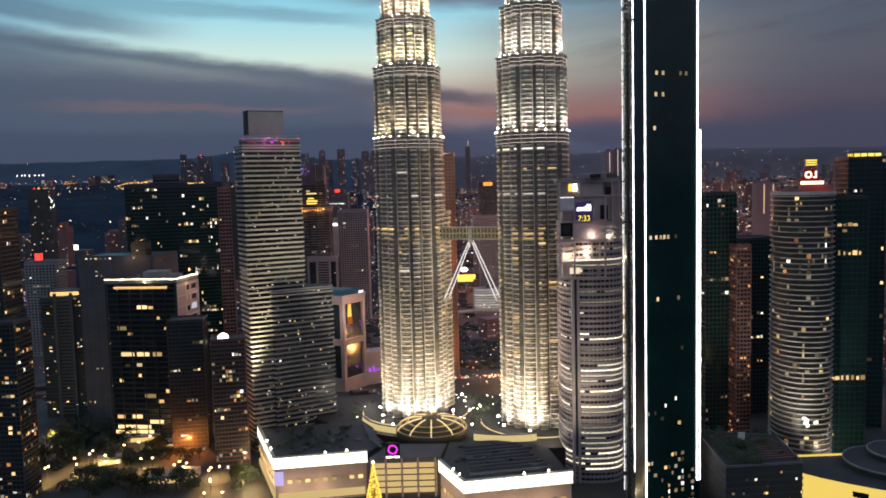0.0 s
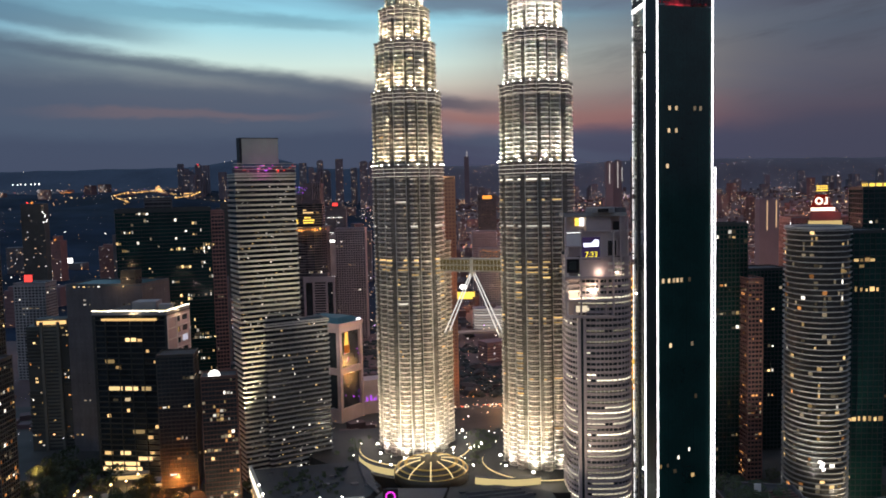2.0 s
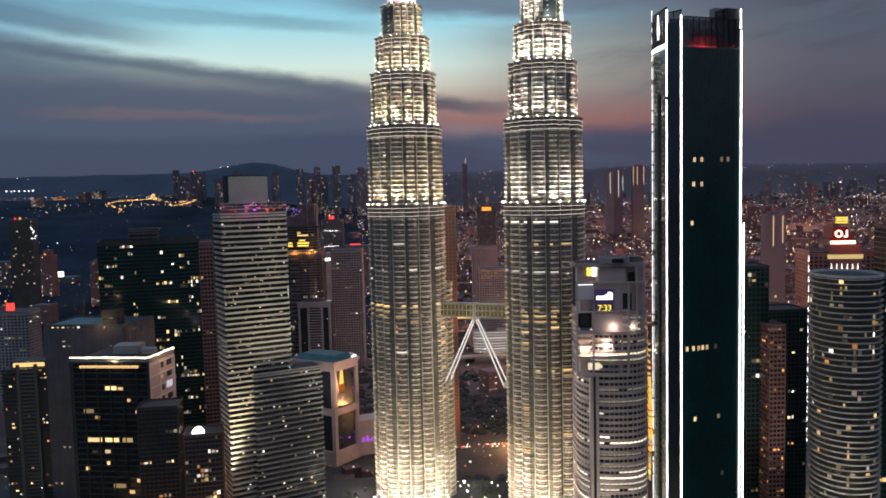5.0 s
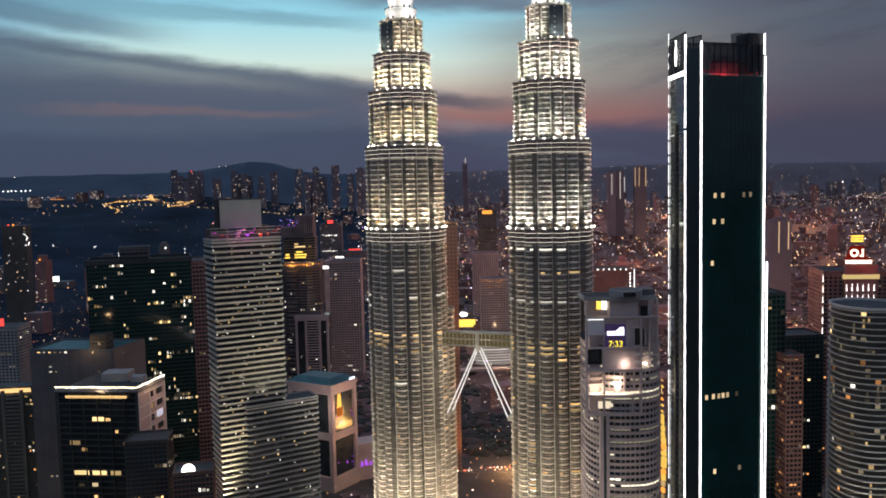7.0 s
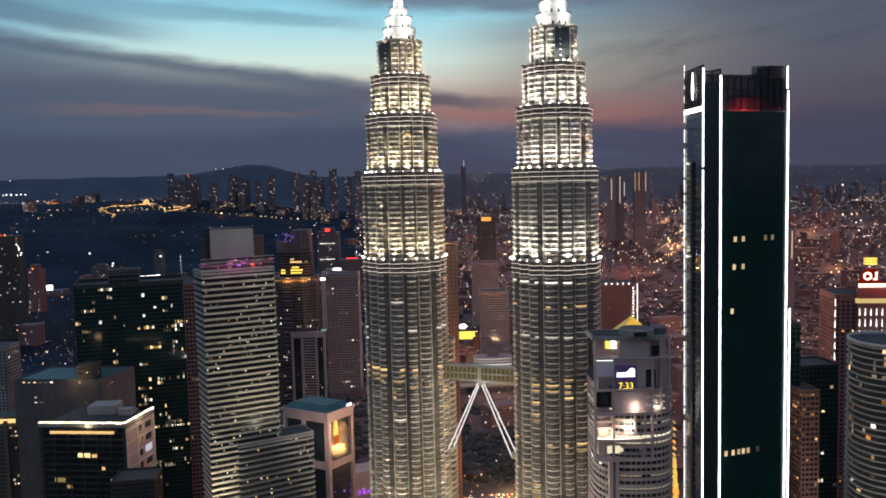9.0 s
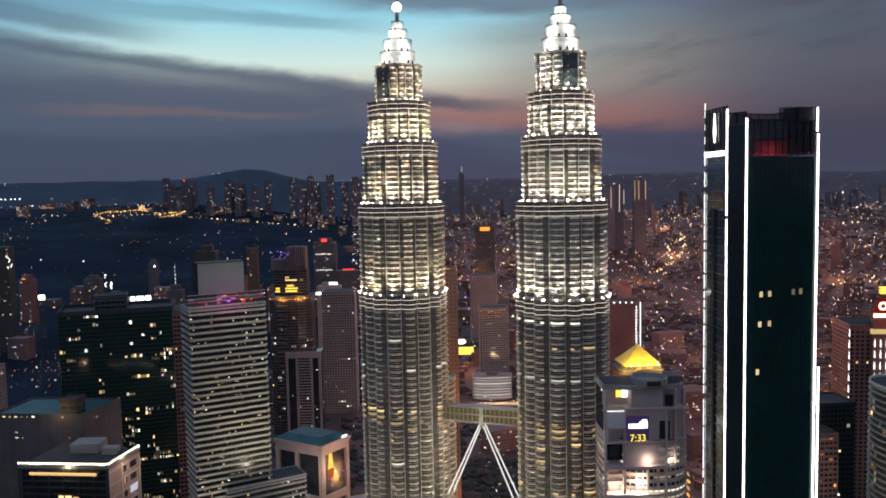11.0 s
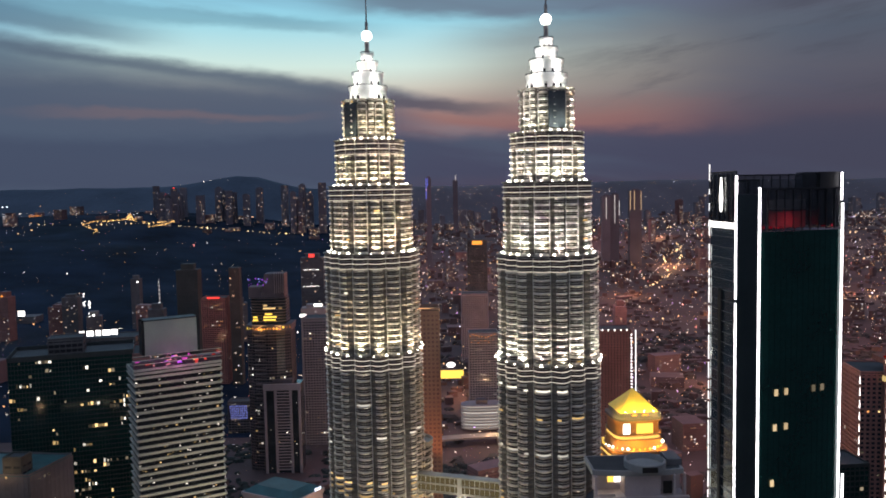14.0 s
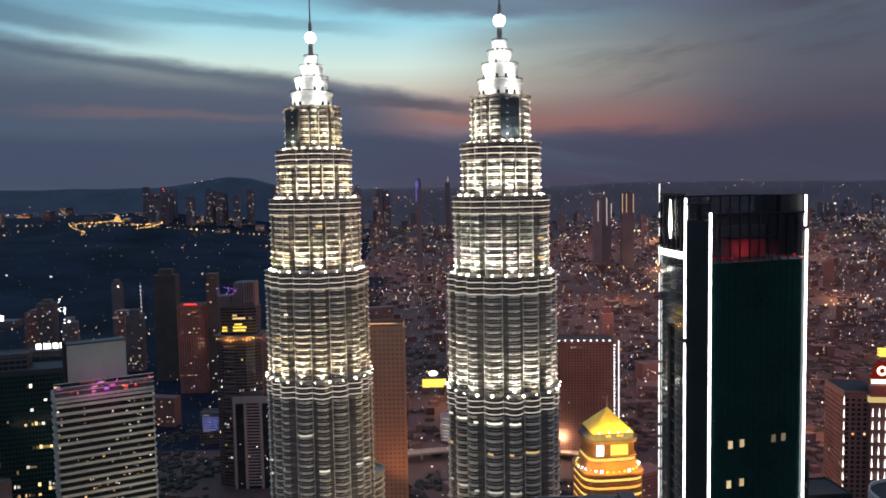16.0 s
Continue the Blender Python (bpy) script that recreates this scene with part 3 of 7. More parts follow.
def twin_tower(x, y, turn, warm, seed, label, bustle_at):
    rnd = random.Random(seed)
    root = thing("skyscraper", x, y, 0, label, "skyscraper", "twin towers", rz=turn)
    part("base_drum", Shape().prism(star(29.6), 0, 22.0), STEEL, root)
    for ti, (R, za, zb) in enumerate(TIERS):
        n = int(round((zb - za) / (3.75 if ti == 0 else 3.3)))
        h = (zb - za) / n
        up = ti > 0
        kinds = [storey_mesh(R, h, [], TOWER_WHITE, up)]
        kinds += [storey_mesh(R, h, lit_runs(rnd, c, 0.1), TOWER_WHITE, up) for c in (0.12, 0.2, 0.3, 0.3)]
        kinds += [storey_mesh(R, h, lit_runs(rnd, c, 0.1), TOWER_WARM, up) for c in (0.1, 0.16)]
        gold = [storey_mesh(R, h, lit_runs(rnd, q, 0.55), TOWER_WARM) for q in (0.8, 0.7, 0.55, 0.3)] if ti == 0 else []
        white = [storey_mesh(R, h, lit_runs(rnd, q, 0.6), TOWER_WHITE) for q in (0.65, 0.5)] if ti == 0 else []
        for k in range(n):
            z = za + k * h
            if zb - z < 8.6 and ti < 4:                       # the ringed band below each setback
                continue
            me = kinds[0] if rnd.random() < (0.66 if ti == 0 else 0.60) else rnd.choice(kinds[1:])
            if ti == 0 and 164 < z < 177:
                me = gold[rnd.randrange(3)]
            elif ti == 0 and 146 < z < 164 and rnd.random() < 0.75:
                me = gold[3]
            elif ti == 0 and 60 < z < 146 and rnd.random() < 0.22:
                me = gold[3]
            elif ti == 0 and (201.5 <= z < 206 or (seed == 2 and 233.5 <= z < 238)):
                me = white[seed - 1]
            put("storey", me, root, pose(0, 0, z))
        if ti < 4:
            band_h = 8.6 / 3
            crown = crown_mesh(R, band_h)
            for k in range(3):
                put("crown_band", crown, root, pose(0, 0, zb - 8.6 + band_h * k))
                zz = zb - 8.6 + band_h * k + 0.2
                # glowing tube added as the bright edge of the floodlit ring
                part("ring_highlight", Shape().tube(star(R, 0.62), star(R, 0.40), zz, zz + 0.32), RING_HIGHLIGHT, root, "thin glowing ring put in for the floodlit steel edge")
        part("ledge", Shape().prism(star(R, 0.75), zb - 0.5, zb + 0.2), STEEL, root)
        fin = Shape().lathe([(0.30, 0), (0.30, zb - za - 1)], 8).mesh("fin", STEEL_FIN)
        pts = star(R, 0.42)
        for k in range(8):
            for q in (11 * k - 1, 11 * k + 4):
                put("fin", fin, root, pose(pts[q][0], pts[q][1], za))
    pinnacle(root, seed)
    # dark glazed bay below the crown
    bay = Shape().box(-0.5, 0.6, -4.6, 4.6, 376, 395)
    for zz in (380.5, 386, 391):
        bay.box(0.5, 0.8, -4.6, 4.6, zz, zz + 0.4)
    part("dark_panel", bay, GLASS, root, m=pose(0, 0, 0, 0, 0, -turn - 100 + (22 if seed == 2 else -28)) @ pose(14.9, 0, 0))
    # the round annex
    bx, by = bustle_at
    prof = [(10.7, 0), (11.3, 0.3), (11.5, 1.0), (11.3, 1.7), (10.7, 1.9), (10.7, 3.0), (11.0, 3.0), (11.0, 3.3), (10.7, 3.3), (10.7, 4.05)]
    s = Shape().lathe(prof, 28)
    ann = link_mesh("annex_storey", s.v, s.f, [BULLNOSE, TOWER_GLASS], False, [1 if q // 28 in (4, 8) else 0 for q in range(len(s.f))])
    q = Matrix.Rotation(radians(-turn), 4, "Z") @ Vector((bx, by, 0))
    for k in range(41):
        put("annex_storey", ann, root, pose(q.x, q.y, 22 + 4.05 * k))
    part("annex_roof", Shape().lathe([(11.6, 188), (11.6, 191), (10.6, 191), (10.6, 189.5), (5, 189.5), (5, 194), (0.1, 194)], 28, q.x, q.y), STEEL, root)
    # floodlights on every ledge, one at each lobe and each point
    lens = [Shape().box(-w, w, -w * 0.7, w * 0.7, 0, w * 1.5).mesh("floodlight", FLOOD) for w in (0.30, 0.45, 0.62)]
    for ti in range(1, 5):
        R, za, zb = TIERS[ti]
        for k in range(24):
            a = math.tau * (k + 0.5) / 24
            r = R * (0.975 if k % 3 == 1 else 1.0) + 1.0
            put("floodlight", rnd.choice(lens), root, pose(r * math.cos(a), r * math.sin(a), za + 0.25, 0, 0, math.degrees(a)))
        for k in range(8):
            dim = FLOOD_W[ti] * (0.82 if seed == 1 else 1.0)
            a = math.tau * (k + 0.5) / 8 + radians(turn)
            r = R * 0.955 + 2.1
            p = (x + r * math.cos(a), y + r * math.sin(a), za + 0.9)
            t_ = (x + (r - 2.6) * math.cos(a), y + (r - 2.6) * math.sin(a), za + 22)
            lamp("ledge_flood", "SPOT", p, dim * 0.95, warm, t_, 0.4, 62, 0.8)
            a = math.tau * k / 8 + radians(turn)
            r = R + 3.4
            p = (x + r * math.cos(a), y + r * math.sin(a), za + 0.9)
            t_ = (x + (r - 5.0) * math.cos(a), y + (r - 5.0) * math.sin(a), za + 22)
            lamp("ledge_flood", "SPOT", p, dim * 0.27, warm, t_, 0.6, 120, 0.7)
    for k in range(8):
        a = math.tau * (k + 0.5) / 8 + radians(turn)
        r = 56.0
        lamp("base_flood", "SPOT", (x + r * math.cos(a), y + r * math.sin(a), 24.5), FLOOD_W[0], (1.0, 0.875, 0.665), (x + 22 * math.cos(a), y + 22 * math.sin(a), 102), 1.0, 90, 1.0)
        lamp("foot_flood", "SPOT", (x + 34 * math.cos(a), y + 34 * math.sin(a), 24.0), 150000, (1.0, 0.96, 0.88), (x + 25 * math.cos(a), y + 25 * math.sin(a), 50), 0.6, 110, 0.8)
        put("floodlight", FOOT_LENS, root, pose(32.0 * math.cos(a - radians(turn)), 32.0 * math.sin(a - radians(turn)), 22.5))
    for k, (rr, zz) in enumerate(((16.0, 399.0), (12.0, 408.0), (9.5, 415.0), (6.5, 421.0))):
        for a in (-135, -60, 75):
            lamp("crown_flood", "POINT", (x + rr * math.cos(radians(a)), y + rr * math.sin(radians(a)), zz), FLOOD_W[5] * (1.0, 0.7, 0.5, 0.35)[k], (1.0, 0.97, 0.92), None, 0.6)
    return root


FOOT_LENS = Shape().lathe([(0.5, 0), (1.1, 0.5), (1.1, 1.3), (0.4, 1.8)], 10).mesh("floodlight", FLOOD)
# bullnose coloured brighter for floodlit upper tiers and crown bands
NOSE_UP = material("polished_nose_painted_brighter", (0.66, 0.60, 0.50), 0.30, 0.5, 0.25, 0.5, 0.05, per_object=0.12)
# brown with recess shade put into the colour, also on the crown ring
RECESS_BROWN = material("brown_recess_painted_shade", (0.13, 0.092, 0.082), 0.5, 0.2, 0.3, 0.3)
MAST = material("dull_mast_steel", (0.30, 0.26, 0.24), 0.5, 0.5, 0.2, 0.3)
# glow put in for the highlight along each steel ring
RING_HIGHLIGHT = glowing("ring_highlight", (1.0, 0.88, 0.74), 0.75)
FLOOD_W = [370000, 125000, 138000, 125000, 62000, 3800]
CROWN = material("bright_steel_crown", (0.80, 0.79, 0.75), 0.4, 0.1, 0.1, 0.2)
BALL = glowing("white_ball_light", (1.0, 0.98, 0.94), 4.0)
LX, LY, RX, RY = -26.2, 663.0, 72.4, 626.0
twin_tower(LX, LY, -80.0, (1.0, 0.86, 0.60), 1, "silver steel skyscraper floodlit warm, with stepped tiers and mast", (22.0, 16.0))
twin_tower(RX, RY, -84.0, (1.0, 0.97, 0.88), 2, "silver steel skyscraper floodlit white, with stepped tiers and mast", (-4.0, 26.0))


def skybridge():
    ux, uy = (RX - LX) / 105.4, (RY - LY) / 105.4
    ang = math.degrees(math.atan2(uy, ux))
    mx, my = (LX + RX) / 2, (LY + RY) / 2
    root = thing("skybridge", mx, my, 168.0, "two-storey steel skybridge with glowing windows between the towers", "bridge", rz=ang)
    L = 31.0
    part("deck", Shape().box(-L, L, -2.6, 2.6, 0, 1.3), STEEL, root)
    part("roof", Shape().box(-L, L, -2.8, 2.8, 9.6, 10.6), STEEL, root)
    part("floor_slab", Shape().box(-L, L, -2.6, 2.6, 5.0, 5.9), STEEL, root)
    part("glazing", Shape().box(-L, L, -2.1, 2.1, 1.3, 9.6), BRIDGE_GLASS, root)
    post = Shape().box(-0.09, 0.09, -2.3, 2.3, 1.3, 9.6).mesh("post", STEEL_FIN)
    for k in range(-10, 11):
        put("post", post, root, pose(k * 3.0, 0, 0))
    part("centre_frame", Shape().box(-1.3, 1.3, -3.0, 3.0, -1.4, 10.9), STEEL, root)
    for s in (-1, 1):
        for w in (-2.4, 2.4):
            part("leg", Shape().beam((s * 1.0 + w * 0.2, w * 0.4, -1.0), (s * 22.5 + w * 0.45, w, -49.0), 0.48), LEG, root, "white floodlit tubular leg, its light put in as glow")
        part("leg_foot", Shape().box(s * 22.5 - 1.5, s * 22.5 + 1.5, -2.6, 2.6, -51, -47.5), STEEL, root)
    part("bearing", Shape().lathe([(1.6, -3.2), (2.0, -1.4)], 12), STEEL, root)
    # unseen lamp added in the air to brighten the bridge
    lamp("bridge_fill", "POINT", (mx - 8, my - 14, 160), 4200, (1.0, 0.95, 0.85), None, 0.6)


# floodlight on the legs is put in as their own glow
LEG = glowing("floodlit_leg_glow", (1.0, 0.97, 0.92), 0.85)
BRIDGE_GLASS = glowing("bridge_glazing", (0.95, 0.72, 0.35), 0.10)
skybridge()

# ---- the dark glass tower with light lines ----
def strip(parent, a, b, r, mat, label=""):
    return part("light_line", Shape().beam(a, b, r, 6), mat, parent, label)


def led_tower():
    poly = [(110.3, 483.2), (111.5, 461.4), (116.3, 453.9), (149.8, 465.3), (143.0, 491.5)]
    root = thing("skyscraper", 0, 0, 0, "black glass skyscraper with vertical white light lines", "skyscraper")
    far, l, m, r, rb = poly
    body = offset(poly, -0.3)
    part("side_glazing", Shape().prism([body[0], body[1], ((body[1][0] + body[4][0]) / 2, body[1][1] + 8), body[4]], 0, 329), GLASS_MIRROR, root)
    part("front_glazing", Shape().prism([body[1], body[2], body[3], body[4], ((body[1][0] + body[4][0]) / 2 - 2, body[1][1] + 10)], 0, 328.5), GLASS_GREEN, root)
    # mullions and floor joints on the dark front
    d = (Vector(r) - Vector(m)).normalized()
    nor = Vector((d.y, -d.x))
    ang = math.degrees(math.atan2(d.y, d.x))
    L = (Vector(r) - Vector(m)).length
    mull = Shape().box(-0.04, 0.04, -0.02, 0.05, 0, 328).mesh("mullion", DARK_JOINT)
    for k in range(1, 15):
        p = Vector(m) + d * (L * k / 15) - nor * 0.22
        put("mullion", mull, root, pose(p.x, p.y, 0, 0, 0, ang))
    joint = Shape().box(0.2, L - 0.2, -0.02, 0.05, 0, 0.10).mesh("floor_joint", DARK_JOINT)
    for k in range(1, 88):
        p = Vector(m) - nor * 0.2
        put("floor_joint", joint, root, pose(p.x, p.y, 3.75 * k, 0, 0, ang))
    # side face: floor ledges and a dark slot
    ds = (Vector(l) - Vector(far)).normalized()
    ns = Vector((ds.y, -ds.x))
    angs = math.degrees(math.atan2(ds.y, ds.x))
    Ls = (Vector(l) - Vector(far)).length
    ledge = Shape().box(0.3, Ls - 0.3, -0.10, 0.1, 0, 0.16).mesh("floor_ledge", CONCRETE_DARK)
    for k in range(1, 88):
        put("floor_ledge", ledge, root, pose(far[0] + ns.x * 0.05, far[1] + ns.y * 0.05, 3.75 * k, 0, 0, angs))
    p = Vector(far) + ds * Ls * 0.45
    part("dark_slot", Shape().box(-1.1, 1.1, -0.35, 0.2, 0, 308), BLACK_METAL, root, m=pose(p.x + ns.x * 0.1, p.y + ns.y * 0.1, 0, 0, 0, angs))
    # the chamfered corner
    dc = (Vector(m) - Vector(l)).normalized()
    angc = math.degrees(math.atan2(dc.y, dc.x))
    part("corner_panel", Shape().box(0.3, (Vector(m) - Vector(l)).length - 0.3, -0.2, 0.1, 0, 341), CORNER, root, m=pose(l[0], l[1], 0, 0, 0, angc))
    # the open crown: framed glass screens round a lit roof bar
    for a, b, z0, z1 in ((far, l, 329, 349), (l, m, 341, 346), (m, r, 329, 343), (r, rb, 329, 348), (rb, far, 329, 348)):
        a, b = Vector(a), Vector(b)
        e = (b - a).normalized()
        n = max(2, int((b - a).length / 3.4))
        an = math.degrees(math.atan2(e.y, e.x))
        ln = (b - a).length
        post = Shape().box(-0.16, 0.16, -0.16, 0.16, z0, z1).mesh("crown_post", BLACK_METAL)
        for k in range(n + 1):
            q = a + e * (ln * k / n)
            put("crown_post", post, root, pose(q.x, q.y, 0, 0, 0, an))
        part("crown_screen", Shape().box(0.1, ln - 0.1, 0.3, 0.4, z0 + 0.3, z1 - 0.3), SCREEN, root, "smoked glass screen", m=pose(a.x, a.y, 0, 0, 0, an))
        part("crown_rail", Shape().box(0, ln, -0.2, 0.2, z1 - 0.5, z1), BLACK_METAL, root, m=pose(a.x, a.y, 0, 0, 0, an))
    q = Vector(r) - d * 9
    part("plant_box", Shape().box(0, 8.5, 1.0, 9, 330, 348.2), BLACK_METAL, root, m=pose(q.x, q.y, 0, 0, 0, ang))
    q = Vector(r) - d * 14.5
    part("plant_frame", Shape().box(0, 5, 2.0, 6, 342, 348.2), SCREEN, root, m=pose(q.x, q.y, 0, 0, 0, ang))
    rnd = random.Random(4)
    q = Vector(m) + d * (L * 0.28)
    part("bar_wall", Shape().box(0, L * 0.46, 7.0, 7.6, 329.2, 339), PINK_STONE, root, "wall of the roof bar in red light", m=pose(q.x, q.y, 0, 0, 0, ang))
    part("bar_canopy", Shape().box(0, L * 0.62, 1.5, 7.0, 335.2, 335.6), BLACK_METAL, root, m=pose(q.x, q.y, 0, 0, 0, ang))
    for u_, w_ in ((0.40, 130), (0.52, 420), (0.70, 90)):
        q = Vector(m) + d * (L * u_) - nor * 4.4
        lamp("roof_bar_lamp", "POINT", (q.x, q.y, 331.2), w_, (1.0, 0.06, 0.10), None, 0.5)
    for k in range(9):
        u = rnd.uniform(0.03, 0.92)
        q = Vector(m) + d * L * u - nor * 0.75
        w, h = rnd.uniform(0.5, 2.6), rnd.uniform(0.3, 1.1)
        mat = rnd.choice((ROOF_RED, ROOF_RED, ROOF_RED, MAGENTA_DIM))
        part("bar_light", Shape().box(0, w, -0.1, 0.1, 329.6, 329.6 + h), mat, root, "red glow of the roof bar", m=pose(q.x + nor.x * 0.55, q.y + nor.y * 0.55, 0, 0, 0, ang))
    # light lines
    strip(root, (l[0], l[1] - 0.2, 40), (l[0], l[1] - 0.2, 304.0), 0.42, LED)
    strip(root, (l[0], l[1] - 0.2, 305.5), (l[0], l[1] - 0.2, 347.5), 0.42, LED)
    strip(root, (m[0], m[1] - 0.2, 0), (m[0], m[1] - 0.2, 343.3), 0.42, LED)
    strip(root, (r[0], r[1] - 0.2, 32), (r[0], r[1] - 0.2, 337.5), 0.40, LED)
    strip(root, (r[0] - 0.3, r[1], 338.5), (r[0] - 0.3, r[1], 348), 0.40, LED)
    strip(root, (r[0] + 1.9, r[1] + 0.5, 32), (r[0] + 1.9, r[1] + 0.5, 242), 0.40, LED)
    part("side_wing", Shape().prism([(r[0] + 0.2, r[1] + 0.1), (r[0] + 2.0, r[1] + 0.7), (rb[0] + 2.2, rb[1]), (rb[0] + 0.2, rb[1])], 0, 242), GLASS_GREEN, root)
    z = 20.0
    while z < 347:
        h = rnd.choice((3.0, 6.0, 9.0, 2.0))
        strip(root, (far[0] - 0.1, far[1], z), (far[0] - 0.1, far[1], z + h), 0.20, LED_DIM)
        z += h + rnd.choice((0.4, 1.0, 3.0))
    # white emblem and bar on the side face
    q = Vector(far) + ds * Ls * 0.5 + ns * 0.5
    em = Shape()
    em.prism([(-1.2, -0.2), (1.2, -0.2), (1.2, 0.2), (-1.2, 0.2)], 339, 347.0, [(-0.15, -0.2), (0.15, -0.2), (0.15, 0.2), (-0.15, 0.2)])
    em.prism([(-0.3, -0.2), (0.3, -0.2), (0.3, 0.2), (-0.3, 0.2)], 335, 339, [(-1.2, -0.2), (1.2, -0.2), (1.2, 0.2), (-1.2, 0.2)])
    part("emblem", em, WHITE_LIGHT, root, "white glowing leaf emblem", m=pose(q.x, q.y, 0, 0, 0, angs))
    part("lit_bar", Shape().box(-Ls * 0.45, Ls * 0.47, -0.2, 0.3, 329.4, 331.4), WHITE_LIGHT, root, "white glowing bar", m=pose(q.x, q.y, 0, 0, 0, angs))
    # lit rooms
    for storey, cells in ((72.6, (2.8, 4.6, 9.6, 11.2)), (69.4, (2.6, 4.6)), (64.3, (2.2,)), (47.6, (1.0, 2.6, 3.9, 4.9, 6.0, 8.2)), (38, (3, 9)), (30, (10,))):
        for c in cells:
            q = Vector(m) + d * (c * L / 15 + 1.2) + nor * 0.06
            put("window", pane(1.5, 2.3, WIN_DIM if c > 8 else ROOM), root, pose(q.x, q.y, 3.75 * storey + 0.7, 0, 0, ang))
    for k in range(46):
        q = Vector(m) + d * ((rnd.randrange(14) + 0.7) * L / 15) + nor * 0.06
        s = int(abs(rnd.gauss(0, 8))) + 4
        put("window", pane(rnd.choice((1.0, 1.6, 2.0)), 2.1, rnd.choice((WIN_WARM, WIN_DIM, WIN_WHITE, WIN_DIM))), root, pose(q.x, q.y, 3.75 * s + 0.7, 0, 0, ang))


DARK_JOINT = material("green_black_joint", (0.006, 0.034, 0.028), 0.12, 0, 0.3, 0.3)
CORNER = material("grey_corner_panel", (0.050, 0.062, 0.064), 0.2, 0.6, 0.2, 0.05)
SCREEN = material("smoked_screen", (0.030, 0.034, 0.040), 0.15, 0.0, 0.4, 0.2)
SCREEN.node_tree.nodes["Principled BSDF"].inputs["Alpha"].default_value = 0.5
ROOF_RED = glowing("roof_bar_red", (0.8, 0.04, 0.08), 0.20, 0.8)
MAGENTA_DIM = glowing("roof_bar_magenta", (0.7, 0.05, 0.5), 0.7, 0.5)
LED_DIM = glowing("led_line_thin", (1.0, 0.97, 0.95), 1.6)
ROOM = glowing("lit_room", (1.0, 0.74, 0.42), 0.70, 0.4)
led_tower()


# ---- the rounded office tower with the clock ----
def clock_tower():
    cx, cy = 106.0, 574.0
    poly = oval(cx, cy, 22.4, 28.5, 44, 0, 2.8)
    root = building("office_tower", "rounded grey office tower with ribbon windows and a digital clock", poly, 186.0, 3.75, 1.75, 3.4, 0.35, 0.45,
                    CROWN_GREY, GLASS, 0.0, seed=3, parapet=0, lip=0.25)
    rnd = random.Random(12)
    loc = offset(ccw([(x - cx, y - cy) for x, y in poly]), -0.30)
    n = 50
    st = 186.0 / n
    for s in range(2, n):
        full = rnd.random() < (0.95 if s < 24 else 0.5)
        lo, hi = (0, 44) if rnd.random() < 0.6 else sorted((rnd.randrange(20, 44), rnd.randrange(20, 44)))
        if not full:
            continue
        run = [i for i in range(44) if lo <= i <= hi and (Vector(loc[i]) + Vector(loc[(i + 1) % 44])).y < 16 and rnd.random() < 0.95]
        sh = Shape()
        for i in run:
            a, b = Vector(loc[i]), Vector(loc[(i + 1) % 44])
            e = (b - a).normalized()
            nn = Vector((e.y, -e.x)) * 0.08
            sh.prism([tuple(a + e * 0.3 + nn), tuple(b - e * 0.3 + nn), tuple(b - e * 0.3 - nn), tuple(a + e * 0.3 - nn)], s * st + 2.4, s * st + st - 0.3)
        if run:
            part("lit_ribbon", sh, RIBBON if rnd.random() < 0.5 else RIBBON_DIM, root, kind="stuff")
    # dark vertical slot near the edge
    part("dark_slot", Shape().box(-15.6, -13.8, -27.4, -22, 20, 146), GLASS, root)
    for x0, x1 in ((-17.4, -15.6), (-13.8, -12.2)):
        part("shaft", Shape().box(x0, x1, -28.2, -23, 0, 147), CROWN_GREY, root)
    # the crown: stacked recesses and open frames
    fy = -30.0
    part("crown_wall", Shape().box(-15, 7, fy + 1.5, -8, 172, 203), CROWN_GREY, root)
    part("crown_wall", Shape().box(7, 17, fy + 5, 6, 172, 203), CROWN_GREY, root)
    part("crown_wall", Shape().box(-22.5, -15, fy + 7, -12, 147, 203), CROWN_GREY, root)
    part("crown_wall", Shape().box(-15, 7, fy + 5, -8, 147, 172), WHITE_PAINT, root)
    for x, z0, z1, y0 in ((-25.4, 147, 203, fy), (-15.4, 147, 186, fy), (6.2, 147, 203, fy), (11.5, 174, 213, fy + 2), (16.6, 186, 213, fy + 4), (-3.2, 160, 172, fy + 1), (2.2, 160, 172, fy + 1), (-24.6, 203, 213, fy + 2), (1.4, 147, 156, fy + 1), (-19.6, 147, 156, fy + 1)):
        part("crown_column", Shape().box(x - 0.6, x + 0.6, y0, y0 + 1.8, z0, z1), CROWN_GREY, root)
    for z, x0, x1, y0, h in ((203, -26, 17.5, fy - 0.2, 0.9), (185.4, -26, 7, fy - 0.1, 1.0), (186, 7, 17, fy + 3, 1.0), (180, 7, 17, fy + 3, 0.8), (193.2, -26, -15, fy, 0.7)):
        part("crown_beam", Shape().box(x0, x1, y0, y0 + 1.8, z, z + h), CROWN_GREY, root)
    for z, out, x1 in ((172.2, 1.8, 7.5), (157.2, 1.4, 7.2), (146.0, 0.8, 7.0)):
        front = [(x, fy - out + 0.010 * (x + 9) ** 2 * 0.6) for x in range(-26, 8, 3)]
        part("sill", Shape().prism(front + [(x1, fy + 5), (-26, fy + 5)], z, z + 1.5), CROWN_GREY, root)
    # black panels put in for the shade inside the crown's open voids
    part("void_shade_panel", Shape().box(-24.5, -16, fy + 3.4, fy + 4, 175.8, 185), BLACK_METAL, root)
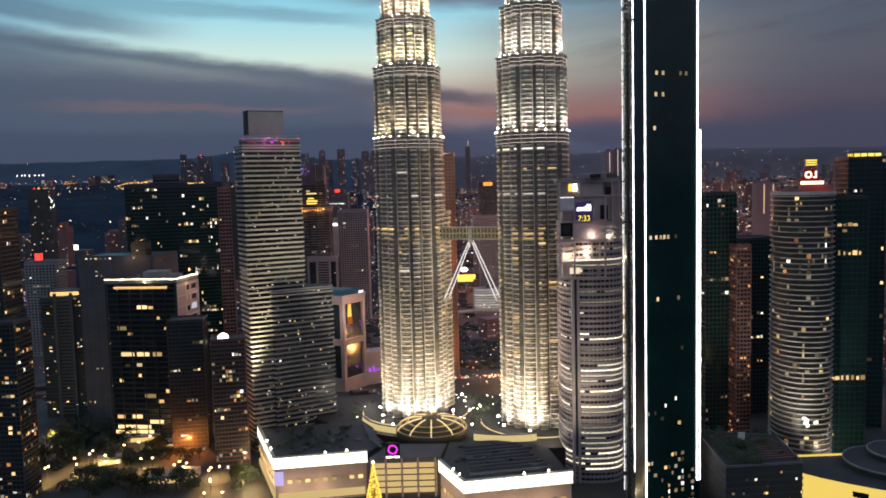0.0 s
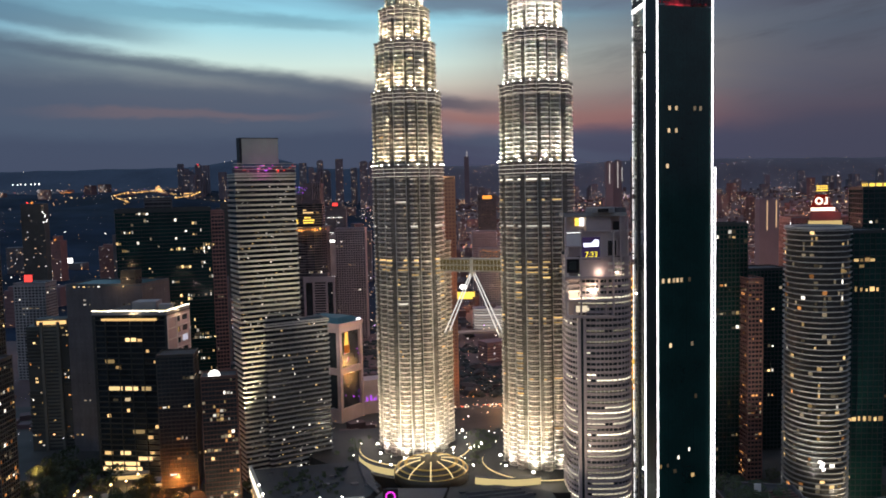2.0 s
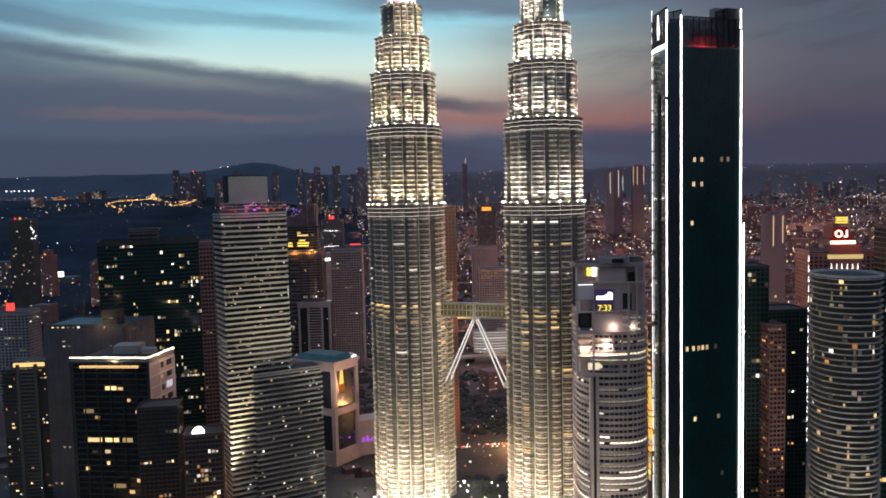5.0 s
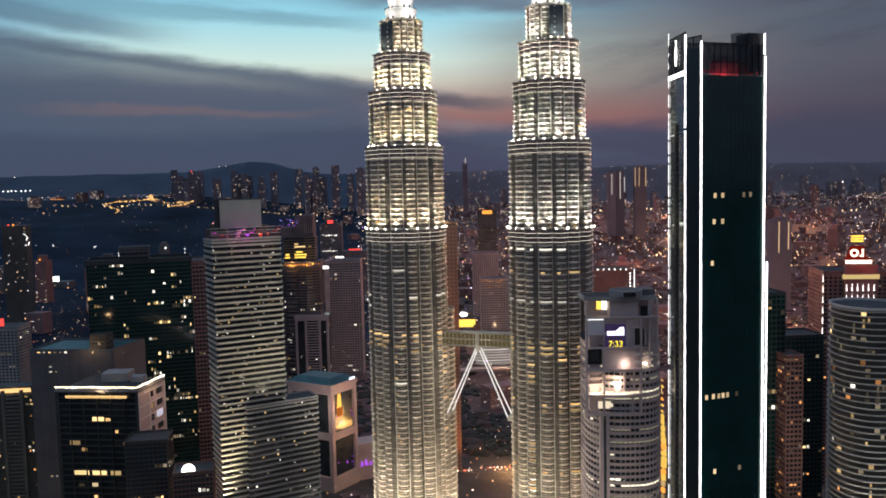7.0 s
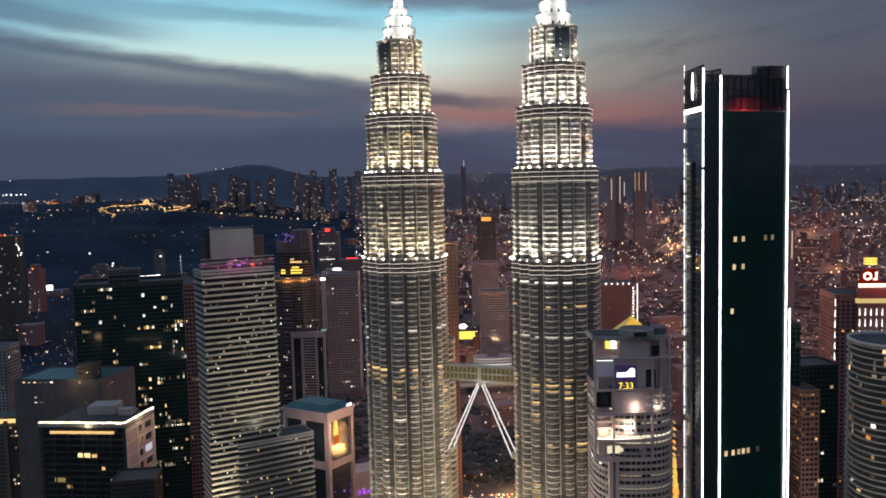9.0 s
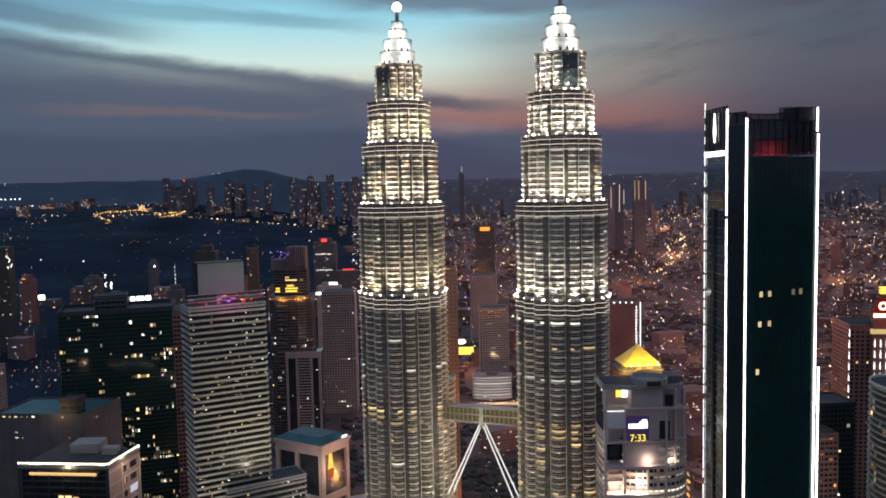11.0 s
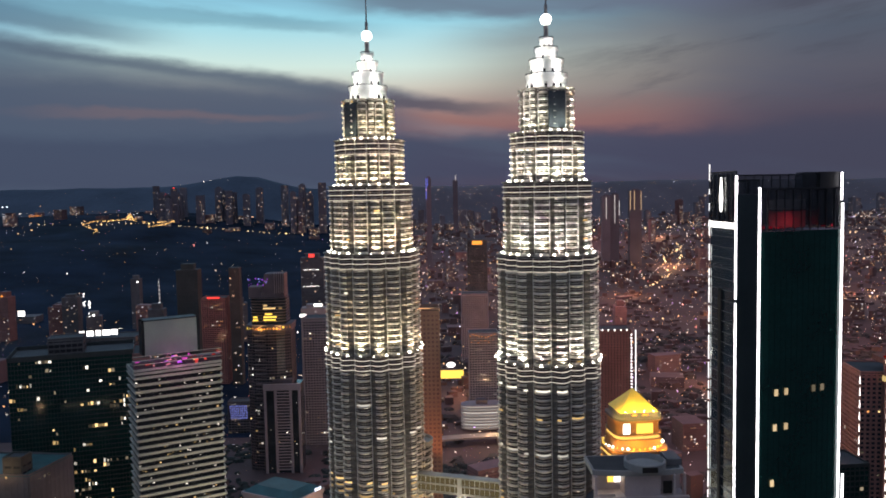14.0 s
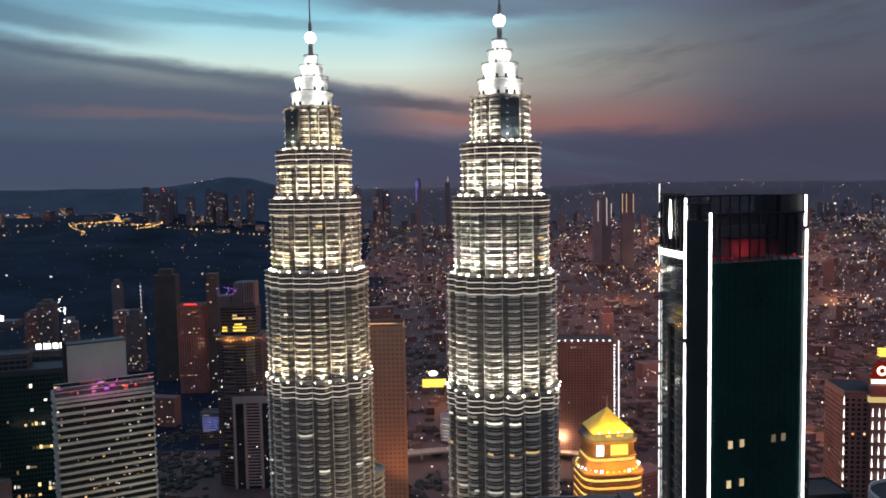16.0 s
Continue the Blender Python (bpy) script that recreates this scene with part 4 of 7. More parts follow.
    part("void_frame", Shape().box(-22.5, -18, fy + 2.4, fy + 3.2, 178, 183.5), DARK_FRAME, root)
    part("recess_frame", Shape().box(1.9, 2.5, fy + 0.6, fy + 1.5, 187, 197).box(8.2, 8.8, fy + 0.6, fy + 1.5, 187, 197).box(1.9, 8.8, fy + 0.6, fy + 1.5, 197, 197.6), CROWN_GREY, root)
    part("void_shade_panel", Shape().box(2.6, 8.1, fy + 1.1, fy + 1.45, 187.2, 196.9), BLACK_METAL, root)
    part("side_screen", Shape().box(-25, -15.2, fy + 0.3, fy + 1.2, 194, 202.4), SCREEN_GREY, root, "pale blank side screen")
    part("screen_lamp", Shape().box(-24.6, -15.6, fy + 0.1, fy + 0.6, 202.5, 202.9), LED_DIM, root)
    for z in (162.8, 166.6, 170.0):
        part("recess_slat", Shape().box(-24.8, -15.8, fy + 3.6, fy + 5.6, z, z + 1.5), CROWN_GREY, root)
    for z in (163.5, 168.0):
        part("recess_slat", Shape().box(-2.6, 6, fy + 2.2, fy + 3.4, z, z + 2.2), CROWN_GREY, root)
    for z in (176.5, 181.0):
        part("recess_slat", Shape().box(2.5, 6.0, fy + 0.2, fy + 1.0, z, z + 1.6), WHITE_PAINT, root)
    part("lit_pane", Shape().box(-18.4, 0.2, fy + 3.0, fy + 3.4, 149.6, 153.8), RECESS, root, "bright lit strip of windows")
    # open top storey with its lamps
    part("plant_box", Shape().box(-11, 5.4, fy + 4, -6, 203, 212.6), CROWN_GREY, root)
    part("back_wall", Shape().box(-24, -11, fy + 13, fy + 14, 203, 212.6), CROWN_GREY, root)
    part("back_wall", Shape().box(6.4, 17, fy + 12, fy + 13, 203, 212.6), CROWN_GREY, root)
    part("void_shade_panel", Shape().box(6.8, 11.0, fy + 4.6, fy + 5, 203.5, 209.4), BLACK_METAL, root)
    part("lit_door", Shape().box(-17, -14.2, fy + 12.4, fy + 13, 206.6, 211.8), YELLOW, root, "yellow lit opening")
    part("lit_door", Shape().box(-13.9, -11.2, fy + 12.4, fy + 13, 206.6, 211.8), WHITE_LIGHT, root, "white lit opening")
    plate = [(x, fy + 1.5 + 0.006 * (x + 4) ** 2) for x in range(-26, 18, 3)] + [(16.5, -6), (-26, -6)]
    part("roof_felt", Shape().prism(offset(ccw(plate), -1.2), 215.4, 215.5), ROOF_DARK, root)
    part("roof_plate", Shape().prism(plate, 213, 215.4), CONCRETE, root)
    part("roof_drum", Shape().lathe([(9.5, 0), (9.5, 3.2), (9.0, 3.6), (8.6, 3.6), (8.6, 1.0), (0.2, 1.0)], 32, -1.0, -22.5), CONCRETE, root, m=pose(0, 0, 215.4))
    # black panel put in for the shade inside the drum's opening
    part("drum_opening_shade", Shape().box(-4.5, 2.5, -32.3, -31.6, 215.8, 218.2), BLACK_METAL, root)
    part("roof_block", Shape().box(9.6, 16.3, -22, -10, 215.4, 218.4), CONCRETE_DARK, root)
    # clock and logo panel
    panel = part("clock_panel", Shape().box(-14.4, -2.6, fy + 0.9, fy + 1.5, 184.9, 199.6), PANEL, root, "violet screen with a digital clock")
    logo = Shape().box(-13.4, -3.6, fy + 0.5, fy + 0.9, 193.2, 195.6).prism(oval(-5.6, fy + 0.7, 2.2, 0.2, 12), 195.6, 196.6).prism(oval(-5.2, fy + 0.7, 1.4, 0.2, 12), 196.6, 197.8)
    part("logo_bar", logo, LOGO_WHITE, panel, "white glowing logo shape")
    f = bpy.data.curves.new("clock_digits", "FONT")
    f.body, f.size, f.align_x, f.extrude = "7:33", 5.2, "CENTER", 0.05
    tmp = bpy.data.objects.new("clock_digits", f)
    me = bpy.data.meshes.new_from_object(tmp)
    me.materials.clear()
    me.materials.append(DIGITS)
    bpy.data.objects.remove(tmp)
    put("clock_digits", me, panel, pose(-8.4, fy + 0.8, 186.4, 90, 0, 0) @ Matrix.Diagonal((0.95, 1, 1, 1)), "yellow digits")
    for k in range(24):
        z = 74 + 3.8 * k
        part("gold_strip", Shape().box(22.7, 23.2 + 2.2 * max(0.0, 1 - abs(k - 10) / 8) + rnd.uniform(0, 0.5), -14.5, -11.0, z, z + (rnd.uniform(2.2, 3.4) if k < 18 else rnd.uniform(0.8, 1.4))), GOLD_STRIP if rnd.random() < 0.6 else rnd.choice((ORANGE, YELLOW, WIN_WARM)), root, "golden glowing vertical strip")
    lamp("crown_lamp", "POINT", (cx - 3.4, cy + fy - 1.2, 176.2), 1300, (1.0, 0.78, 0.64), None, 0.4)
    lamp("crown_lamp", "POINT", (cx - 7.5, cy + fy + 1.0, 164.5), 9500, (1.0, 0.86, 0.66), None, 0.4)
    lamp("crown_lamp", "POINT", (cx - 20, cy + fy + 1.5, 161.0), 2600, (1.0, 0.84, 0.60), None, 0.4)
    lamp("crown_lamp", "POINT", (cx + 9.0, cy + fy + 1.0, 176.0), 900, (1.0, 0.86, 0.70), None, 0.4)
    # unseen spot added above the mall roof to brighten the lower facade
    lamp("facade_fill", "SPOT", (cx - 36, cy - 84, 36), 120000, (1.0, 0.84, 0.62), (cx - 4, cy - 24, 85), 3.0, 75, 1.0)


RIBBON = glowing("ribbon_window_light", (1.0, 0.90, 0.68), 1.6, 0.5)
RIBBON_DIM = glowing("dim_ribbon_window_light", (1.0, 0.88, 0.64), 0.55, 0.8)
GOLD_STRIP = glowing("gold_strip_light", (1.0, 0.62, 0.12), 0.9)
RECESS = glowing("recess_light", (1.0, 0.84, 0.60), 0.85)
CROWN_GREY = material("crown_grey", (0.48, 0.39, 0.37), 0.6, 0, 0.2, 0.08, 0.05)
PANEL = glowing("violet_panel", (0.19, 0.12, 0.36), 0.16)
SCREEN_GREY = material("pale_screen", (0.62, 0.58, 0.58), 0.5, 0, 0.1, 0.1)
LOGO_WHITE = glowing("logo_white", (0.80, 0.82, 1.0), 2.2)
DIGITS = glowing("clock_yellow", (1.0, 0.78, 0.05), 1.5)
clock_tower()


# ---- the banded tower with the roof bar and its lower block ----
def banded_pair():
    poly = [(-156.5, 629.0), (-114.5, 652.0), (-124.5, 671.0), (-167.5, 648.0)]
    root = building("office_tower", "tall office tower with pale horizontal bands, floodlit warm from below", poly, 247.0, 3.92, 1.45, 4.0, 0.0, 0.7,
                    CREAM, BAND_GLASS, 0.0, seed=5, parapet=1.0, lip=0.5)
    cx, cy = -140.75, 650.0
    rnd = random.Random(8)
    d = (Vector(poly[1]) - Vector(poly[0])).normalized()
    ang = math.degrees(math.atan2(d.y, d.x))
    nor = Vector((d.y, -d.x))
    for s in range(1, 63):
        for k in range(34):
            if rnd.random() < 0.13:
                q = Vector(poly[0]) + d * (1.0 + k * 1.37) - nor * 0.55
                put("window", pane(rnd.choice((0.4, 0.6, 1.1)), rnd.choice((0.4, 0.6, 0.9)), rnd.choice((WIN_WHITE, WIN_WARM, WIN_WHITE))), root,
                    pose(q.x - cx, q.y - cy, s * 3.921 + 1.6 + rnd.random() * 1.4, 0, 0, ang))
    # roof bar behind rails, and the pale sign box
    bar = Shape().box(0, 47.5, 0.5, 7, 249, 252.5)
    part("roof_bar", bar, BAR, root, m=pose(poly[0][0] - cx, poly[0][1] - cy, 0, 0, 0, ang))
    rail = Shape().box(-0.6, 48.2, -0.3, 0, 0, 0.35).mesh("rail", CREAM)
    for z in (248.6, 251.3, 253.6, 255.8):
        put("rail", rail, root, pose(poly[0][0] - cx, poly[0][1] - cy, z, 0, 0, ang))
    for k in range(26):
        u = rnd.uniform(0.0, 46)
        z = rnd.uniform(249, 254)
        mat = rnd.choice((MAGENTA, MAGENTA, BAR_PINK, RED_DIM, PURPLE)) if u < 30 else rnd.choice((RED_DIM, BAR_PINK, WIN_WARM))
        part("bar_lamp", Shape().box(u, u + rnd.uniform(0.5, 3.0), -0.05, 0.4, z, z + rnd.uniform(0.4, 1.2)), mat, root, "magenta bar light", m=pose(poly[0][0] - cx, poly[0][1] - cy, 0, 0, 0, ang))
    q = Vector(poly[0]) + d * 6.5 - nor * 1.2
    part("sign_box", Shape().box(0, 28.5, 0, 9, 256, 275.0), SIGNBOX, root, "blank pale sign box on the roof", m=pose(q.x - cx, q.y - cy, 0, 0, 0, ang))
    part("sign_frame", Shape().box(-1.6, -0.1, -0.2, 9, 256, 275.6).box(-1.6, 28.7, -0.2, 9.2, 275.05, 275.6), BLACK_METAL, root, m=pose(q.x - cx, q.y - cy, 0, 0, 0, ang))
    lamp("roof_bar_lamp", "POINT", (poly[0][0] + 22, poly[0][1] + 5, 251.5), 1500, (0.95, 0.12, 0.62), None, 0.4)
    lamp("facade_flood", "SPOT", (-108, 622, 132), 42000, (1.0, 0.90, 0.66), (-134, 644, 205), 2.0, 110, 1.0)
    for u, w in ((0.04, 3.2),):
        e = Vector(poly[0]) + d * 47.5 * u + nor * 16 - d * 6
        lamp("facade_flood", "SPOT", (e.x, e.y, 34), 420000 * w, (1.0, 0.88, 0.60), (e.x - nor.x * 17 - d.x * 2, e.y - nor.y * 17 - d.y * 2, 120), 2.0, 46, 0.9)
    # the lower block in front
    low = [(-139.0, 634.5), (-93.5, 660.5), (-103.0, 677.0), (-148.5, 651.0)]
    r2 = building("office_block", "lower office block with dark ribbon windows and grey bands", low, 130.0, 3.94, 1.35, 4.0, 0.0, 0.8,
                  CONCRETE, BAND_GLASS, 0.0, seed=6, parapet=1.2, lip=0.4)
    c2 = (sum(p[0] for p in low) / 4, sum(p[1] for p in low) / 4)
    e = (Vector(low[1]) - Vector(low[0])).normalized()
    a2 = math.degrees(math.atan2(e.y, e.x))
    n2 = Vector((e.y, -e.x))
    for s in range(33):
        for k in range(38):
            if rnd.random() < (0.15 if s < 11 else 0.06):
                q = Vector(low[0]) + e * (1 + k * 1.35) - n2 * 0.65
                put("window", pane(rnd.choice((0.6, 1.2, 1.3)), rnd.choice((0.6, 1.2)), rnd.choice((WIN_WHITE, WIN_WARM, WIN_DIM))), r2,
                    pose(q.x - c2[0], q.y - c2[1], s * 3.94 + 1.5 + rnd.random() * 1.2, 0, 0, a2))


BAND_GLASS = material("dark_ribbon_glass", (0.034, 0.033, 0.030), 0.22, 0, 0.4, 0.2)
BAR = material("dark_bar_wall", (0.10, 0.06, 0.08), 0.6, 0, 0.3, 0.2)
BAR_PINK = glowing("bar_pink", (1.0, 0.35, 0.40), 0.5, 0.6)
RED_DIM = glowing("bar_red", (1.0, 0.08, 0.06), 0.7, 0.6)
SIGNBOX = material("pale_sign_box", (0.29, 0.32, 0.28), 0.6, 0, 0.12, 0.1)
banded_pair()


# ---- the pink portal-framed hotel ----
def portal_hotel():
    c, r, l = (-105.0, 808.0), (-85.0, 836.5), (-149.0, 833.0)
    bk = (-129.0, 862.0)
    poly = [c, r, bk, l]
    root = thing("hotel", 0, 0, 0, "pink stone hotel with tall portal frames and teal roof", "building")
    part("glazing", Shape().prism(offset(poly, -2.2), 0, 101), GLASS, root)
    for a, b in ((c, r), (l, c)):
        a, b = Vector(a), Vector(b)
        e = (b - a).normalized()
        ln = (b - a).length
        an = math.degrees(math.atan2(e.y, e.x))
        cols = (0, 0.46, 1.0) if ln > 38 else (0.0, 1.0)
        for u in cols:
            x = min(max(u * ln, 1.8), ln - 1.8)
            part("column", Shape().box(x - 1.8, x + 1.8, -0.3, 2.6, 0, 96), PINK_STONE, root, m=pose(a.x, a.y, 0, 0, 0, an))
        for z0, z1 in ((0, 14), (49, 55.5), (92, 99)):
            part("beam", Shape().box(0.3, ln - 0.3, -0.1, 2.4, z0, z1), PINK_STONE, root, m=pose(a.x, a.y, 0, 0, 0, an))
        part("cornice", Shape().box(-1.2, ln + 1.2, -1.6, 2.5, 99, 101.5).box(-0.6, ln + 0.6, -0.8, 2.5, 97, 99), PINK_STONE, root, m=pose(a.x, a.y, 0, 0, 0, an))
    top = offset(poly, 0.6)
    part("roof", Shape().prism(top, 101.5, 106.0, offset(poly, -7)), ROOF_TEAL, root, "teal sloping metal roof")
    e = (Vector(r) - Vector(c)).normalized()
    an = math.degrees(math.atan2(e.y, e.x))
    part("lit_hall", Shape().prism([(9, 1.2), (15, 1.2), (15, 1.5), (9, 1.5)], 78, 91, [(10.5, 1.2), (14, 1.2), (14, 1.5), (10.5, 1.5)]), HALL, root, "orange lit lounge window", m=pose(c[0], c[1], 0, 0, 0, an))
    part("lit_hall", Shape().box(9, 16, 1.2, 1.5, 70, 77.5), HALL_RED, root, m=pose(c[0], c[1], 0, 0, 0, an))
    rnd = random.Random(3)
    for k in range(12):
        u, z = rnd.uniform(8, 30), rnd.choice((rnd.uniform(16, 28), rnd.uniform(56, 72)))
        part("purple_lamp", Shape().box(u, u + rnd.uniform(0.4, 1.4), 1.1, 1.4, z, z + rnd.uniform(0.4, 1.5)), PURPLE, root, m=pose(c[0], c[1], 0, 0, 0, an))
    part("roof_sign", Shape().box(24, 31, -1.9, -1.6, 102, 104), LOGO_WHITE, root, "white glowing sign bar", m=pose(c[0], c[1], 0, 0, 0, an))
    part("side_wing", Shape().prism([(-86, 838), (-62, 850), (-72, 872), (-98, 862)], 0, 34).prism([(-87, 836), (-61, 849), (-61, 850), (-87, 837)], 30, 36), PINK_STONE, root)
    for k in range(8):
        u = rnd.uniform(0, 24)
        part("purple_lamp", Shape().box(u, u + rnd.uniform(0.5, 2.0), -0.4, -0.1, 14, 14 + rnd.uniform(0.5, 6)), PURPLE, root, m=pose(-86, 837, 0, 0, 0, 27))
    # unseen lamps added in the air before the hotel to brighten its stone
    lamp("portal_fill", "POINT", (-74, 800, 84), 24000, (1.0, 0.72, 0.62), None, 1.5)
    lamp("portal_fill", "POINT", (-120, 790, 80), 12000, (1.0, 0.80, 0.72), None, 1.5)


HALL = glowing("orange_hall", (1.0, 0.52, 0.10), 1.4)
HALL_RED = glowing("orange_hall_low", (0.9, 0.26, 0.05), 0.4)
portal_hotel()


# ---- buildings on the near side ----
def lit_roof_block():
    poly = [(-289.0, 671.0), (-226.0, 664.0), (-219.5, 703.0), (-282.0, 728.0)]
    root = building("apartment_block", "dark apartment block with a bright lit roof edge", poly, 136.0, 4.5, 0.9, 10.5, 0.5, 1.4, NIGHT_WALL, GLASS, 0.03, ((WIN_DIM, 6), (ROOM, 2)), seed=14, parapet=0, max_lit=16, lip=0.4)
    cx, cy = sum(p[0] for p in poly) / 4, sum(p[1] for p in poly) / 4
    for a, b in ((poly[0], poly[1]), (poly[1], poly[2])):
        part("lit_cornice", Shape().beam((a[0] - cx, a[1] - cy, 139.8), (b[0] - cx, b[1] - cy, 139.8), 0.5, 6), CORNICE, root, "warm white roof light strip")
        e = (Vector(b) - Vector(a)).normalized()
        ln = (Vector(b) - Vector(a)).length
        rnd = random.Random(int(ln))
        for k in range(int(ln / 2.6)):
            q = Vector(a) + e * (1.3 + 2.6 * k)
            put("cornice_lamp", Shape().octa(0, 0, 0, rnd.choice((0.5, 0.7, 1.0))).mesh("cornice_lamp", WHITE_LIGHT), root, pose(q.x - cx + e.y * 0.6, q.y - cy - e.x * 0.6, 139.6 + rnd.uniform(-0.4, 0.9)))
        part("roof_edge", Shape().box(0, (Vector(b) - Vector(a)).length, -0.6, 2.5, 136.4, 138.8), CONCRETE, root, m=pose(a[0] - cx, a[1] - cy, 0, 0, 0, math.degrees(math.atan2(e.y, e.x))))
        put("under_cornice", pane((Vector(b) - Vector(a)).length * 0.75, 2.0, LOUNGE), root, pose((a[0] + b[0]) / 2 - cx + e.y * 0.2, (a[1] + b[1]) / 2 - cy - e.x * 0.2, 131.6, 0, 0, math.degrees(math.atan2(e.y, e.x))), "dim orange lit strip")
        lamp("cornice_lamp", "POINT", ((a[0] + b[0]) / 2 + 4, (a[1] + b[1]) / 2 - 3.5, 137.0), 1500, (1.0, 0.72, 0.40), None, 1.0)
    e = (Vector(poly[2]) - Vector(poly[1])).normalized()
    side = pose(poly[1][0] - cx, poly[1][1] - cy, 0, 0, 0, math.degrees(math.atan2(e.y, e.x)))
    part("pink_panel", Shape().box(0.6, 38.5, -0.5, 0.2, 70, 135.5), PINK_STONE, root, "pinkish stone side wall", m=side)
    for z in range(70, 136, 9):
        part("stone_course", Shape().box(0.4, 38.7, -0.8, -0.48, z, z + 0.6), WHITE_PAINT, root, m=side)
    for a in (0.4, 15.5, 37.9):
        part("stone_pier", Shape().box(a, a + 0.8, -0.9, -0.48, 70, 135.4), WHITE_PAINT, root, m=side)
    for z in range(74, 132, 9):
        part("side_window", Shape().box(17.5, 21.5, -0.62, -0.47, z, z + 4.4), GLASS, root, m=side)
        part("side_window", Shape().box(26, 34, -0.62, -0.47, z, z + 4.4), GLASS, root, m=side)
    part("lit_window", Shape().box(17.9, 19.6, -0.75, -0.60, 119.4, 123.4), LOUNGE, root, m=side)
    part("screen", Shape().box(25, 34, -0.9, -0.62, 110.4, 115.4), SCREEN_LIGHT, root, "pale lit screen", m=side)
    e = (Vector(poly[1]) - Vector(poly[0])).normalized()
    an = math.degrees(math.atan2(e.y, e.x))
    L = (Vector(poly[1]) - Vector(poly[0])).length
    for u, z, w in ((0.50, 113.6, 9), (0.63, 113.6, 5), (0.20, 95.6, 8), (0.31, 91.1, 4), (0.26, 73.1, 12), (0.48, 73.1, 11), (0.68, 73.1, 8), (0.55, 37.1, 10), (0.70, 32.6, 5), (0.12, 19.1, 7), (0.35, 19.1, 9), (0.62, 14.6, 12), (0.85, 55.1, 4), (0.30, 10.1, 30), (0.30, 5.6, 34), (0.82, 95.6, 3), (0.80, 41.6, 3), (0.15, 50.6, 3), (0.42, 55.1, 2.5), (0.72, 104.6, 2.5)):
        put("window", pane(w, 3.7 if w > 7 else 2.9, LOUNGE_BRIGHT if w > 7 else LOUNGE), root, pose(poly[0][0] - cx + e.x * u * L + e.y * -1.1, poly[0][1] - cy + e.y * u * L + e.x * 1.1, z, 0, 0, an))
    part("penthouse", Shape().box(-12, 8, 6, 22, 136.5, 143).box(12, 22, 2, 10, 136.5, 141), CONCRETE, root)
    lamp("screen_lamp", "POINT", (-208, 690, 126), 1500, (1.0, 0.72, 0.66), None, 1.0)


CORNICE = glowing("cornice_light", (1.0, 0.84, 0.50), 2.6)
LOUNGE = glowing("lit_lounge", (1.0, 0.60, 0.24), 0.85, 0.6)
LOUNGE_BRIGHT = glowing("bright_lounge", (1.0, 0.68, 0.30), 1.0, 0.8)
SCREEN_LIGHT = glowing("pale_screen", (0.75, 0.72, 0.85), 0.55, 0.3)
lit_roof_block()

building("glass_tower", "broad dark glass tower with scattered lit windows", [(-324, 812), (-236, 839), (-252, 884), (-340, 858)], 217, 3.7, 0.7, 2.4, 0.25, 0.3,
         DARK_FRAME, GLASS_GREEN, 0.15, ((WIN_WARM, 5), (WIN_WHITE, 4), (WIN_DIM, 5)), seed=21, parapet=3.0, max_lit=230, clump=0.62)
building("roof_plant", "grey plant block on the glass tower's roof", rect(-292, 846, 26, 20, 17), 230, 4, 1.6, 4, 0.4, 0.4, CONCRETE_DARK, BLACK_METAL, 0.0, z0=217.6, seed=22, parapet=0.8, category="plant room")
building("apartment_block", "brown slab building beside the glass tower", [(-236, 838), (-224, 842), (-238, 884), (-250, 880)], 215, 3.9, 1.4, 3.5, 0.6, 0.3, BRICK_RED, GLASS, 0.03, seed=23)
building("office_block", "grey office block with small square lights", [(-342, 742), (-272, 734), (-262, 778), (-336, 788)], 153, 4.0, 2.4, 4.6, 2.2, 0.12, CONCRETE_DARK, CONCRETE_DARK, 0.12,
         ((WIN_WHITE, 3), (WIN_WARM, 2), (WIN_DIM, 3)), seed=24, max_lit=70, roof=ROOF_TEAL)
building("stair_tower", "grey stair tower with a lit window", rect(-283, 742, 13, 12, -6), 165, 5, 3.2, 6, 1.2, 0.4, NIGHT_WALL, GLASS, 0.05, seed=25)
RES = ((WIN_WARM, 4), (WIN_ORANGE, 3), (WIN_WHITE, 3), (WIN_DIM, 8))


